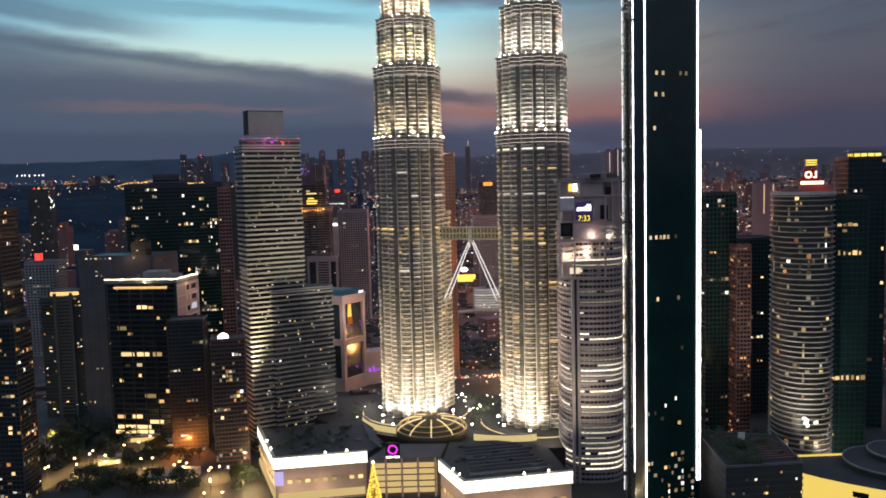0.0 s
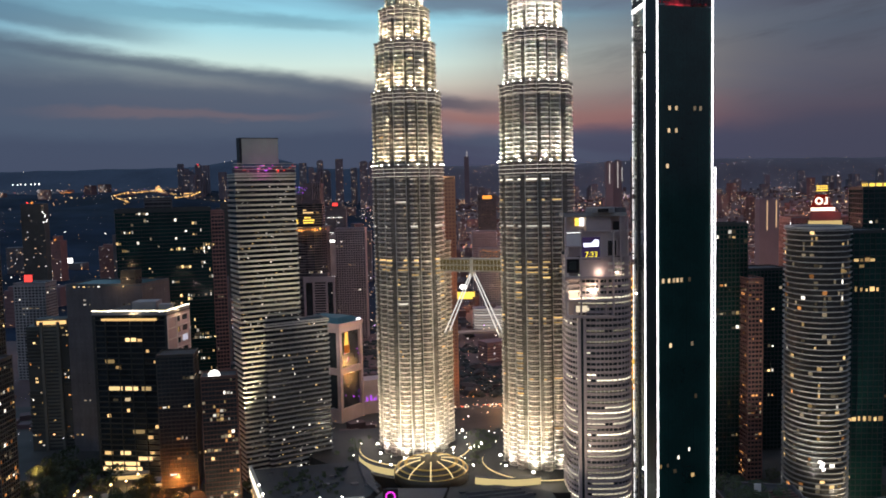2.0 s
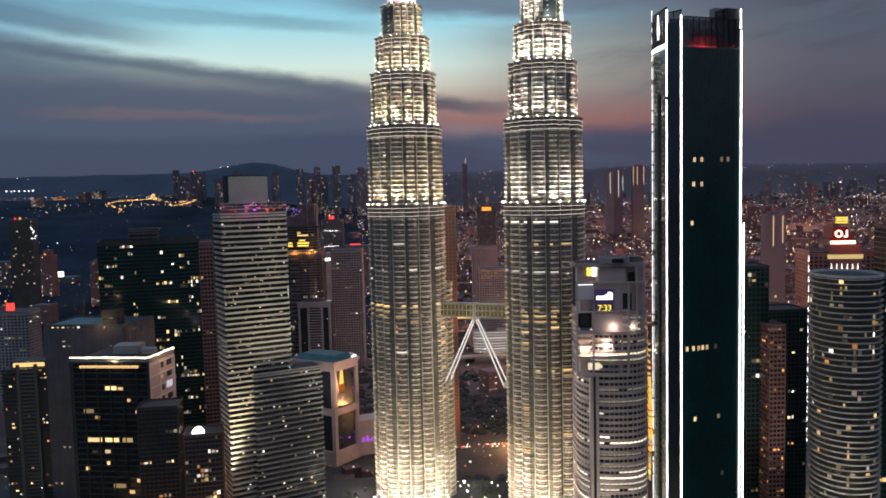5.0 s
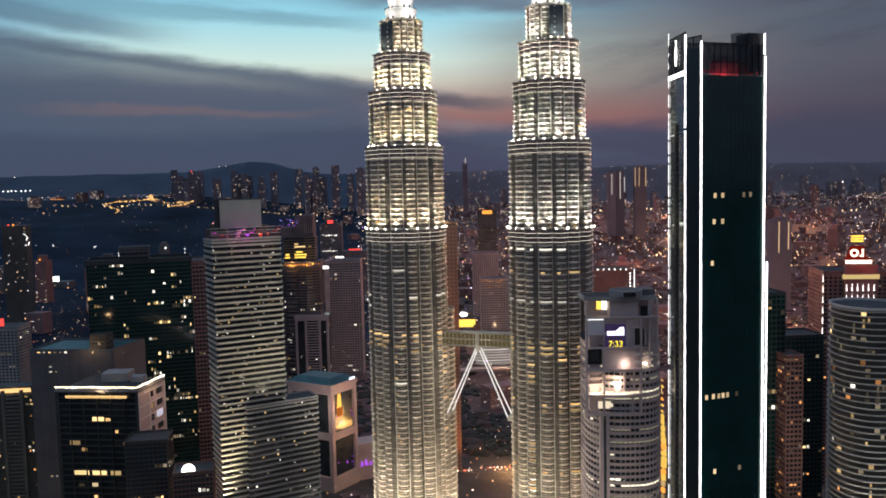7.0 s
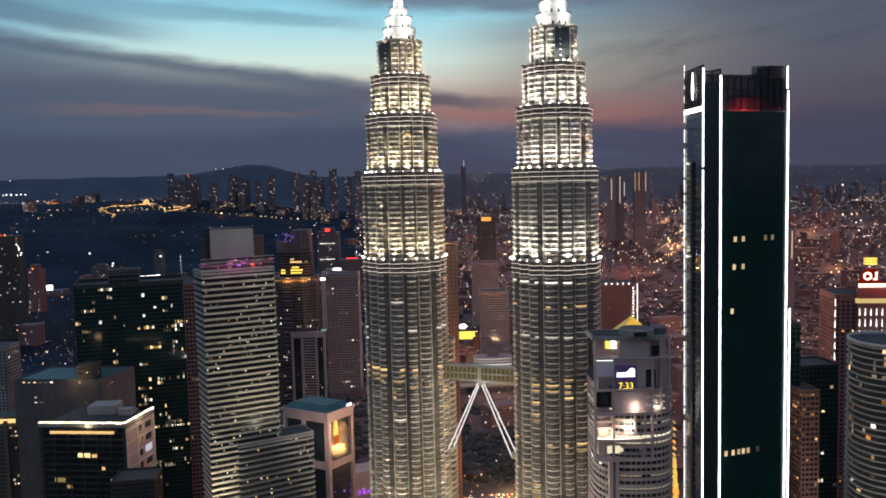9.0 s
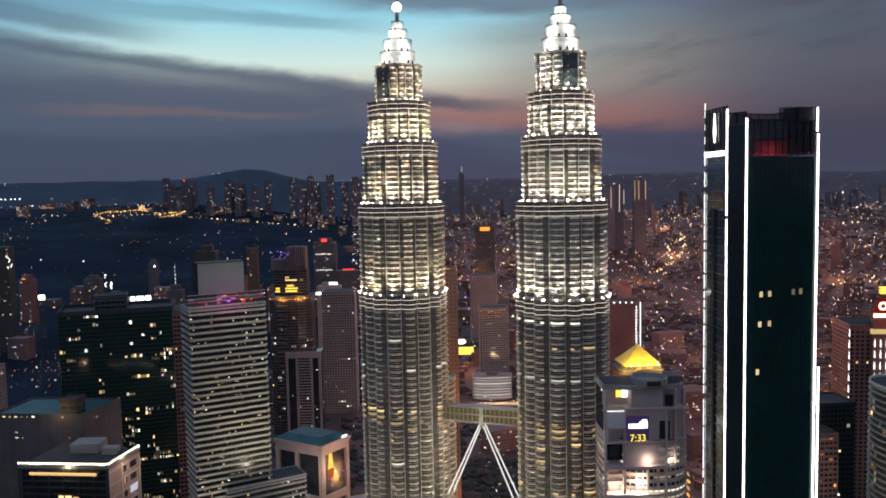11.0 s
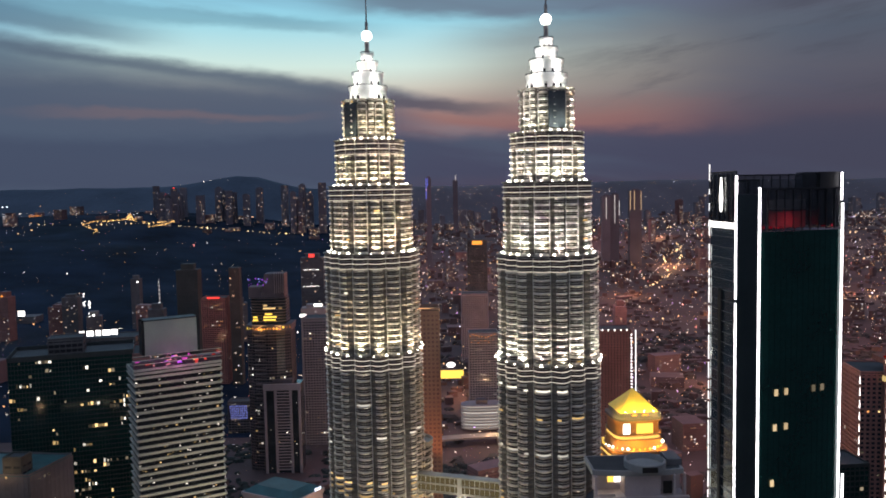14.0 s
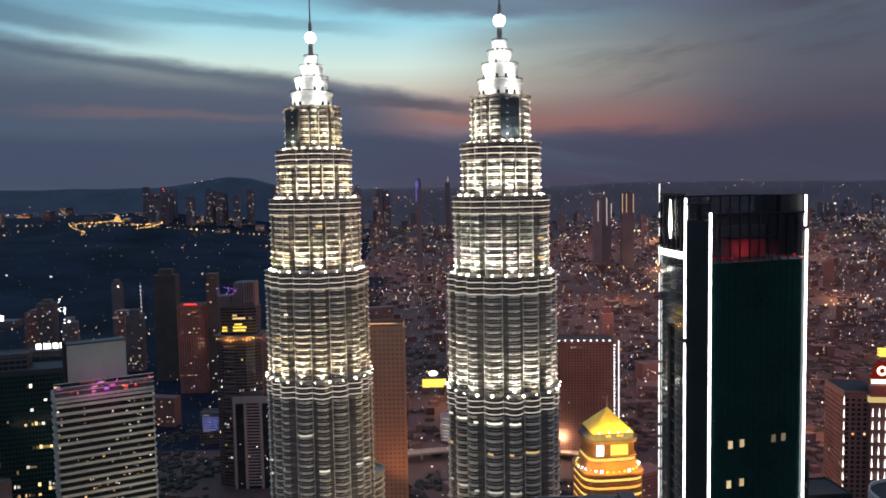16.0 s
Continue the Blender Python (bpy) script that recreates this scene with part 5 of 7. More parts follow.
def ribbed_tower(x, y, top, turn, seed, label):
    """Dark flats with a slatted stair bay between two pale ribs and stacked side balconies."""
    rnd = random.Random(seed)
    root = thing("apartment_tower", x, y, 0, label, "building", "residential towers", rz=turn)
    part("body", Shape().box(-21, 21, -12, 13, 0, top), NIGHT_WALL, root)
    for u in (-8.6, 6.2):
        part("rib", Shape().box(u, u + 2.4, -14.2, -12, 0, top + 4), RIB_PALE, root)
    slat = Shape().box(-6.2, 6.2, -13.6, -12, 0, 1.5).mesh("slat", RIB_PALE)
    slab = Shape().box(-21.8, -9.4, -13.4, -12, 0, 0.9).mesh("balcony", RIB_DIM)
    slab2 = Shape().box(9.4, 21.8, -13.4, -12, 0, 0.9).mesh("balcony", RIB_DIM)
    n = int(top / 3.3)
    for k in range(1, n):
        put("slat", slat, root, pose(0, 0, 3.3 * k))
        put("balcony", slab if (k // 6) % 3 else slab2, root, pose(0, 0, 3.3 * k))
    for k in range(34):
        u = rnd.choice((-18, -14.5, -11, 0, 11, 14.5, 18))
        put("window", pane(rnd.choice((1.0, 1.6, 2.4)), 1.4, rnd.choice((WIN_WARM, WIN_ORANGE, WIN_DIM, WIN_WHITE, WIN_WARM))), root, pose(u + rnd.uniform(-0.8, 0.8), -12.6 if u else -13.0, 3.3 * rnd.randrange(1, n) + 1.4))
    part("roof_house", Shape().box(-15, 15, -8, 8, top, top + 6), NIGHT_WALL, root)
    part("roof_glow", Shape().box(-13, 13, -8.4, -8.0, top + 1, top + 4.4), LOUNGE, root, "warm lit roof storey")
    lamp("roof_lamp", "POINT", (x, y - 11, top + 3.5), 900, (1.0, 0.66, 0.30), None, 0.6)


RIB_PALE = material("pale_rib_render", (0.125, 0.12, 0.098), 0.75, 0, 0.25, 0.08, 0.1)
RIB_DIM = material("dim_balcony_render", (0.074, 0.074, 0.060), 0.75, 0, 0.3, 0.08, 0.1)
ribbed_tower(-362, 757, 116, 5, 31, "dark residential tower with a slatted bay between pale ribs")
ribbed_tower(-318, 792, 104, 5, 32, "dark residential tower with stacked side balconies")
building("apartment_tower", "tall dark residential tower with many lit windows", rect(-326, 572, 26, 26, 0), 203, 3.2, 0.7, 3.0, 0.2, 0.35, NIGHT_WALL, GLASS, 0.16, RES, seed=33, group="residential towers", max_lit=110)
building("apartment_tower", "residential tower with many lit windows", rect(-303, 546, 18, 22, 0), 126, 3.2, 0.7, 2.8, 0.2, 0.35, NIGHT_WALL, GLASS, 0.20, RES, seed=34, group="residential towers", max_lit=90)
building("apartment_tower", "dark residential tower glowing orange near the street", rect(-212, 646, 28, 24, 8), 108, 3.2, 0.7, 3.0, 0.2, 0.35, NIGHT_WALL, GLASS, 0.07, RES, seed=35, group="residential towers", max_lit=75)
building("apartment_tower", "slim residential tower with small warm windows", rect(-167, 602, 25, 20, 12), 100, 3.2, 0.7, 2.6, 0.2, 0.35, BRICK_DARK, GLASS, 0.20, RES, seed=36, group="residential towers", max_lit=110)


def roof_dome():
    root = thing("roof_dome", -169, 596, 100.5, "small white glowing dome on a rooftop", "dome")
    part("dome", Shape().lathe([(4.2, 0), (4.2, 1.2), (3.8, 2.6), (2.4, 4.2), (0.2, 5.0)], 20), WHITE_LIGHT, root, smooth=True)
    part("dome_base", Shape().lathe([(4.8, -0.4), (4.8, 0.0), (4.3, 0.05)], 20), CONCRETE, root)


roof_dome()
BALCONY_WHITE = material("white_balcony_edge", (0.56, 0.53, 0.48), 0.55, 0, 0.2, 0.1, 0.04)
building("apartment_tower", "round residential tower with white curved balcony edges", oval(269, 592, 21, 24, 44, 0, 2.2), 199, 3.8, 0.75, 3.4, 0.0, 1.1, BALCONY_WHITE, DIM_GLASS, 0.16,
         ((WIN_WARM, 4), (WIN_ORANGE, 2), (WIN_WHITE, 1), (WIN_DIM, 11)), seed=41, lip=0.5, max_lit=130, clump=0.3, parapet=1.6)
building("glass_tower", "dark glass wing beside the round tower", rect(299, 600, 30, 36, -3), 196, 4.3, 0.7, 3.6, 0.3, 0.3, DARK_FRAME, GLASS_GREEN, 0.035, ((WIN_WARM, 5), (LOUNGE, 4)), seed=47, max_lit=40)
building("glass_tower", "dark tower with a yellow lit roof box", rect(352, 668, 30, 30, -8), 226, 4, 0.8, 4, 0.4, 0.3, DARK_FRAME, GLASS_GREEN, 0.04, seed=42, max_lit=40)
building("roof_lantern", "yellow glowing roof lantern", rect(353, 664, 22, 14, -8), 231.5, 4.8, 1.2, 5, 0.8, 0.4, CONCRETE_WARM, YELLOW, 0.0, z0=226.6, seed=43, parapet=0, category="roof lantern")
building("glass_tower", "dark green glass tower", rect(226, 656, 26, 24, 4), 200, 3.8, 0.9, 3.2, 0.5, 0.3, DARK_FRAME, GLASS_GREEN, 0.05, RES, seed=44, max_lit=50)
building("glass_tower", "dark green apartment tower with few lights", rect(276, 714, 36, 28, 4), 158, 3.6, 1.0, 3.2, 0.6, 0.4, DARK_FRAME, GLASS_GREEN, 0.06, RES, seed=45, max_lit=60)
building("apartment_tower", "reddish apartment tower with orange lit stair", rect(240, 640, 12, 18, 4), 158, 3.4, 1.4, 3.0, 0.5, 0.4, BRICK_RED, GLASS, 0.5, ((WIN_ORANGE, 5), (WIN_DIM, 4)), seed=46, max_lit=90)


lamp("tower_flood", "SPOT", (232, 530, 6), 260000, (1.0, 0.93, 0.84), (258, 580, 100), 2.0, 85, 0.9)


def drum_hall():
    root = thing("exhibition_hall", 206, 452, 0, "low hall with a curved yellow glowing fascia", "building")
    out = [(0, 0), (8, -9), (18, -18), (30, -27), (44, -35), (60, -42), (80, -47), (110, -48), (110, 34), (12, 30), (4, 16)]
    part("wall", Shape().prism(offset(out, -0.8), 0, 24), CONCRETE_DARK, root)
    part("glowing_fascia", Shape().tube(out, offset(out, -0.8), 24, 40), FASCIA_Y, root, "yellow glowing fascia")
    part("sign_bar", Shape().box(-4, 4, -0.5, 0.3, 33.5, 36.5), BLACK_METAL, root, m=pose(24, -22.5, 0, 0, 0, -37))
    part("roof", Shape().prism(offset(out, -0.8), 24, 39), ROOF_DARK, root)
    for cx, cy, r, z in ((58, 8, 26, 39), (66, 12, 18, 43.5)):
        part("pavilion", Shape().lathe([(r - 1.2, 0), (r - 1.2, 3.4), (r, 3.4), (r, 4.4), (r - 2.0, 4.6), (0.2, 5.0)], 36, cx, cy), ROOF_DARK, root, m=pose(0, 0, z))
        part("pavilion_rim", Shape().tube(oval(cx, cy, r + 0.3, r + 0.3, 36), oval(cx, cy, r - 0.3, r - 0.3, 36), z + 3.5, z + 4.6), CONCRETE, root)


def garden_block():
    """A dark block with a planted roof and small lamps."""
    root = thing("office_block", 182, 466, 0, "dark low block with a planted roof terrace", "building")
    out = [(-25, -30), (20, -26), (25, 22), (-22, 34)]
    part("body", Shape().prism(out, 0, 49.6), NIGHT_WALL, root)
    part("roof", Shape().prism(offset(out, -0.6), 49.6, 50), ROOF_DARK, root)
    for k in range(12):
        part("storey_band", Shape().prism(offset(out, 0.4), 4 * k + 1, 4 * k + 2.2), NIGHT_WALL, root)
    part("parapet", Shape().tube(offset(out, 0.3), offset(out, -0.6), 50, 51.4), CONCRETE_DARK, root)
    for k in range(9):
        part("roof_rib", Shape().prism(rect(10, -18 + 4 * k, 22, 1.6, 6), 50, 51.2), BRICK_DARK, root)
    rnd = random.Random(88)
    for k in range(22):
        put("window", pane(rnd.choice((0.8, 1.4)), 1.3, rnd.choice((WIN_WHITE, WIN_WARM, WIN_DIM))), root, pose(rnd.uniform(-22, 18), -30.3 + rnd.uniform(0.0, 0.3), 4 * rnd.randrange(2, 12) + 2.4, 0, 0, 5))
    part("lit_panel", Shape().box(-4, 0, 8, 8.6, 51, 58), WHITE_PAINT, root, "pale upright panel")
    v, f = [], []
    for k in range(64):
        leaf_clump(v, f, rnd, rnd.uniform(-21, 2 if k < 46 else 18), rnd.uniform(-26, 28), 50.0, rnd.uniform(2.0, 4.6), 80)
    put("roof_planting", link_mesh("roof_planting", v, f, LEAF), root, kind="stuff")


def leaf_clump(v, f, rnd, x, y, z0, r, n):
    for q in range(n):
        c = Vector((rnd.gauss(0, 1), rnd.gauss(0, 1), rnd.gauss(0, 1))).normalized()
        c = Vector((x, y, z0 + r * 0.8)) + Vector((c.x * r, c.y * r, c.z * r * 0.8)) * (0.7 + 0.45 * noise.noise(c * 1.7 + Vector((x, y, 0))))
        e1 = Vector((rnd.gauss(0, 1), rnd.gauss(0, 1), rnd.gauss(0, 1))).normalized()
        e2 = e1.orthogonal().normalized()
        z = rnd.uniform(0.35, 0.8)
        i = len(v)
        v += [c - e1 * z, c + e2 * z * 0.6, c + e1 * z, c - e2 * z * 0.6]
        f.append((i, i + 1, i + 2, i + 3))


FASCIA_Y = glowing("yellow_fascia", (1.0, 0.72, 0.16), 0.85)
drum_hall()
garden_block()

# ---- the mall at the towers' feet ----
def mall():
    root = thing("shopping_mall", 0, 0, 0, "low stone mall with cove-lit white parapets and dark roofs", "building")
    left = ccw([(-118, 523), (-56, 533), (-45, 560), (-70, 612), (-146, 598)])
    right = ccw([(-6, 512), (9.5, 473), (78, 486), (70, 545), (34, 558), (0, 556)])
    mid = ccw([(-56, 531), (-5, 531), (0, 560), (-43, 562)])
    for poly, lit in ((left, ((-118, 523, -56, 533), (-146, 598, -118, 523))), (right, ((9.5, 473, 78, 486), (-6, 512, 9.5, 473)))):
        part("wall", Shape().prism(offset(poly, -0.6), 0, 24), PINK_STONE, root)
        part("roof", Shape().prism(offset(poly, -1.2), 24, 29.5), ROOF_DARK, root)
        for ax, ay, bx, by in lit:
            e = Vector((bx - ax, by - ay))
            ln = e.length
            an = math.degrees(math.atan2(e.y, e.x))
            q = pose(ax, ay, 0, 0, 0, an)
            # the face itself glows in place of the cove light on it
            part("cove_lit_parapet", Shape().box(0, ln, -0.6, 0.6, 24.4, 32.0), FASCIA, root, "white cove-lit parapet, its light put in as glow", m=q)
            part("parapet_cap", Shape().box(-0.4, ln + 0.4, -0.9, 1.2, 32.0, 32.6).box(-0.4, ln + 0.4, -0.9, 0.9, 23.6, 24.4), CREAM, root, m=q)
            win = pane(3.2, 2.4, WIN_WARM)
            for k in range(int(ln / 6)):
                put("window", win, root, q @ pose(4 + 6 * k, -0.3, 13.5))
            part("shop_front", Shape().box(2, ln - 2, -0.5, 0.3, 2, 7), FASCIA_GOLD, root, "lit shop fronts", m=q)
            post = Shape().box(-0.2, 0.2, -0.85, -0.4, 24.4, 32.0).mesh("parapet_post", CREAM)
            for k in range(1, int(ln / 5)):
                put("parapet_post", post, root, q @ pose(5 * k, 0, 0))
            for k in range(max(2, int(ln / 22))):
                p = q @ Vector((10 + 22 * k, -13.0, 9.0))
                lamp("front_lamp", "POINT", tuple(p), 6500, (1.0, 0.70, 0.38), None, 1.0)
            for u in (0.55, 0.78):
                put("parapet_lamp", Shape().octa(0, 0, 0, 0.9).mesh("parapet_lamp", FLOOD), root, q @ pose(ln * u, 0.6, 33.4))
        rnd = random.Random(7)
        ctr = Vector((sum(p[0] for p in poly) / len(poly), sum(p[1] for p in poly) / len(poly)))
        for k in range(26):
            p = ctr + (Vector(rnd.choice(poly)) - ctr) * rnd.uniform(0.05, 0.75)
            s, h = rnd.uniform(1, 4), rnd.uniform(0.6, 2.4)
            part("roof_unit", Shape().prism(rect(p.x, p.y, s * 1.6, s, rnd.choice((9, 12, 70))), 29.5, 29.5 + h), ROOF_DARK if k % 3 else CONCRETE_DARK, root)
    for k in range(9):
        part("skylight", Shape().prism(rect(40 - 1.2 * k, 494 + 6.2 * k, 54 - 2 * k, 1.2, 11), 29.5, 31.0), CONCRETE_DARK, root, "long low skylight strip")
    for k in range(7):
        part("skylight", Shape().prism(rect(-62 + 1.6 * k, 598 - 7.0 * k, 24, 1.6, -62), 29.5, 30.8), CONCRETE_DARK, root)
    v, f = [], []
    for k in range(46):
        leaf_clump(v, f, rnd, rnd.uniform(-122, -74), rnd.uniform(546, 592), 29.4, rnd.uniform(1.4, 2.6), 46)
    put("roof_planting", link_mesh("roof_planting", v, f, LEAF), root, kind="stuff")
    part("entrance", Shape().prism(offset(mid, -0.4), 0, 27), CONCRETE_DARK, root)
    for k in range(5):
        part("entrance_floor", Shape().box(-52, -8, 530.2, 530.9, 3.0 + 4.4 * k, 6.2 + 4.4 * k), FASCIA_GOLD if k < 4 else WIN_WARM, root, "lit glass storey")
    for x in (-53, -43, -32, -21, -9):
        part("entrance_column", Shape().box(x - 0.7, x + 0.7, 529, 531, 0, 27), PINK_STONE, root)
    part("sign_board", Shape().box(-43, -33, 530.5, 532, 27, 38), BLACK_METAL, root)
    ring_ = Shape()
    for k in range(12):
        a = math.tau * k / 12
        ring_.box(-38 + 2.9 * math.cos(a) - 0.6, -38 + 2.9 * math.cos(a) + 0.6, 530.0, 530.4, 33.4 + 2.9 * math.sin(a) - 0.6, 33.4 + 2.9 * math.sin(a) + 0.6)
    part("sign_ring", ring_, MAGENTA_SIGN, root, "magenta glowing ring of dots")
    part("sign_bars", Shape().box(-42.5, -38, 530.0, 530.4, 27.6, 28.7).box(-37.2, -33.4, 530.0, 530.4, 27.6, 28.7), WHITE_LIGHT, root, "white bars of unreadable writing")
    part("screen", Shape().box(-118, -112, 522.0, 522.6, 13, 22.5), SCREEN_ADS, root, "small coloured screen")
    # the glass dome with lit ribs
    cx, cy = -12.0, 588.0
    dome = [(27.0, 24.0), (27.0, 29.0)] + [(26.5 * math.cos(radians(a)), 29.5 + 8.6 * math.sin(radians(a))) for a in range(6, 90, 14)] + [(0.4, 38.3)]
    part("dome", Shape().lathe(dome, 32, cx, cy), DOME, root, "bronze skylight dome", smooth=True)
    for k in range(10):
        a = math.tau * (k + 0.5) / 10
        for u in range(5):
            b0, b1 = radians(8 + 13 * u), radians(8 + 13 * (u + 1))
            p0 = (cx + 26.9 * math.cos(b0) * math.cos(a), cy + 26.9 * math.cos(b0) * math.sin(a), 29.7 + 8.9 * math.sin(b0))
            p1 = (cx + 26.9 * math.cos(b1) * math.cos(a), cy + 26.9 * math.cos(b1) * math.sin(a), 29.7 + 8.9 * math.sin(b1))
            part("dome_rib", Shape().beam(p0, p1, 0.42, 6), RIB_LIGHT, root, "gold glowing rib")
    for u in (8, 26, 44):
        rr, zz = 27.1 * math.cos(radians(u)), 29.7 + 8.9 * math.sin(radians(u))
        part("dome_hoop", Shape().lathe([(rr, zz - 0.15), (rr + 0.3, zz), (rr, zz + 0.15)], 32, cx, cy), GOLD, root)
    # curved gold arms and the plinths of the towers
    for (ax, ay), (bx, by), bulge in (((-68, 621), (-40, 589.5), 5.0), ((19, 569.5), (65, 566), 4.0)):
        n = 12
        nx, ny = (by - ay), -(bx - ax)
        ln = math.hypot(nx, ny)
        arc = [(ax + (bx - ax) * k / n + nx / ln * bulge * math.sin(math.pi * k / n), ay + (by - ay) * k / n + ny / ln * bulge * math.sin(math.pi * k / n)) for k in range(n + 1)]
        # gold light on the arm wall is drawn as the wall's own glow
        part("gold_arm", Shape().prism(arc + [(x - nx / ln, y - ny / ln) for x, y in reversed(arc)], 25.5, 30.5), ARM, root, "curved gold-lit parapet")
        part("arm_cap", Shape().prism([(x + nx / ln * 0.4, y + ny / ln * 0.4) for x, y in arc] + [(x - nx / ln * 1.6, y - ny / ln * 1.6) for x, y in reversed(arc)], 30.5, 31.0), CONCRETE_DARK, root)
    v, f = [], []
    for k in range(90):
        a = rnd.uniform(0, math.tau)
        c = rnd.choice(((-26.2, 663.0), (72.4, 626.0)))
        r = rnd.uniform(47, 66)
        x, y = c[0] + r * math.cos(a), c[1] + r * math.sin(a)
        if any(math.hypot(x - p[0], y - p[1]) < 47 for p in ((-26.2, 663.0), (72.4, 626.0))) or y < 598 or math.hypot((x - 20) / 146, (y - 640) / 62) > 1:
            continue
        leaf_clump(v, f, rnd, x, y, 21.5, rnd.uniform(2.0, 4.0), 60)
    put("terrace_planting", link_mesh("terrace_planting", v, f, LEAF), root, kind="stuff")
    part("terrace", Shape().prism(oval(20, 640, 150, 66, 56, -20), 0, 21.5), TERRACE, root)
    for c in ((-26.2, 663.0), (72.4, 626.0)):
        part("plinth", Shape().lathe([(45, 21.5), (45, 23.0), (43, 23.0), (34, 23.2)], 40, *c), TERRACE, root)
        part("plinth_light", Shape().lathe([(45.2, 22.0), (45.5, 22.3), (45.2, 22.7)], 40, *c), RIB_LIGHT, root)
    for lx, ly in ((-62, 626), (-30, 610), (22, 655), (40, 585), (70, 573), (112, 590), (20, 700), (-72, 690)):
        lamp("plaza_lamp", "POINT", (lx, ly, 31), 6000, (1.0, 0.92, 0.80), None, 0.8)
    rnd = random.Random(19)
    for k in range(64):
        a = rnd.uniform(0, math.tau)
        c = rnd.choice(((-26.2, 663.0), (72.4, 626.0), (20, 640)))
        r = rnd.uniform(38, 60)
        x, y = c[0] + r * math.cos(a), c[1] + r * math.sin(a)
        if any(math.hypot(x - p[0], y - p[1]) < 33 for p in ((-26.2, 663.0), (72.4, 626.0))):
            continue
        lp = thing("lamp_post", x, y, 22.8, "white glowing plaza lamp post", "lamp", "plaza lamps")
        part("post", Shape().lathe([(0.2, 0), (0.15, 4.2)], 6), BLACK_METAL, lp)
        s = 0.30 + 0.75 * rnd.random() ** 3
        part("globe", Shape().lathe([(0.1, 4.2), (s * 0.8, 4.2 + s * 0.4), (s, 4.2 + s), (s * 0.7, 4.2 + s * 1.7), (0.1, 4.2 + s * 2)], 10), FLOOD, lp, smooth=True)


def light_tree():
    root = thing("light_tree", -50, 512, 0, "tall golden cone tree of lights before the mall", "light tree")
    s = Shape()
    rnd = random.Random(2)
    for k in range(720):
        z = rnd.uniform(0, 1) ** 1.4
        a = rnd.uniform(0, math.tau)
        r = 6.0 * (1 - z) + 0.2
        s.octa(r * math.cos(a), r * math.sin(a), 1 + 29 * z, 0.5)
    part("string_lighting", s, YELLOW, root, kind="stuff")
    part("cone", Shape().lathe([(5.6, 0.5), (3.4, 12), (1.6, 22), (0.2, 30)], 16), GOLD, root)
    part("star", Shape().octa(0, 0, 31.5, 1.3), WHITE_LIGHT, root)


MAGENTA_SIGN = glowing("magenta_ring", (0.80, 0.05, 0.75), 1.3)
SCREEN_ADS = glowing("advert_screen", (0.6, 0.5, 0.9), 0.9)
DOME = material("bronze_dome", (0.11, 0.085, 0.055), 0.4, 0.4, 0.25, 0.1)
RIB_LIGHT = glowing("gold_rib_light", (1.0, 0.78, 0.40), 1.0)
ARM = glowing("gold_lit_arm_glow", (1.0, 0.78, 0.36), 0.62)
TERRACE = material("terrace_paving", (0.022, 0.021, 0.019), 0.7, 0, 0.4, 0.06, 0.05)
mall()
light_tree()

# ---- farther towers that stand out ----
def orange_slab():
    # red-brown glazing, the orange light put into its colour
    root = building("apartment_tower", "slender orange-lit slab tower edged with lights", rect(0.5, 866, 28, 20, -2), 244, 3.7, 1.9, 3.5, 1.6, 0.2, ORANGE_CLAD, BRICK_RED, 0.02, seed=51, max_lit=20, parapet=2.0)
    part("edge_light", Shape().beam((14.1, -10.2, 6), (14.1, -10.2, 245), 0.35, 6), EDGE_ORANGE, root, "thin orange light line")
    part("edge_light", Shape().beam((-13.6, -10.2, 246), (14.1, -10.2, 246), 0.35, 6), EDGE_ORANGE, root)
    for z, w in ((10, 50000), (110, 40000)):
        lamp("orange_flood", "SPOT", (18, 828, z), w, (1.0, 0.38, 0.14), (3, 857, z + 60), 2.0, 100, 0.9)


EDGE_ORANGE = glowing("edge_orange", (1.0, 0.50, 0.22), 1.2)
orange_slab()


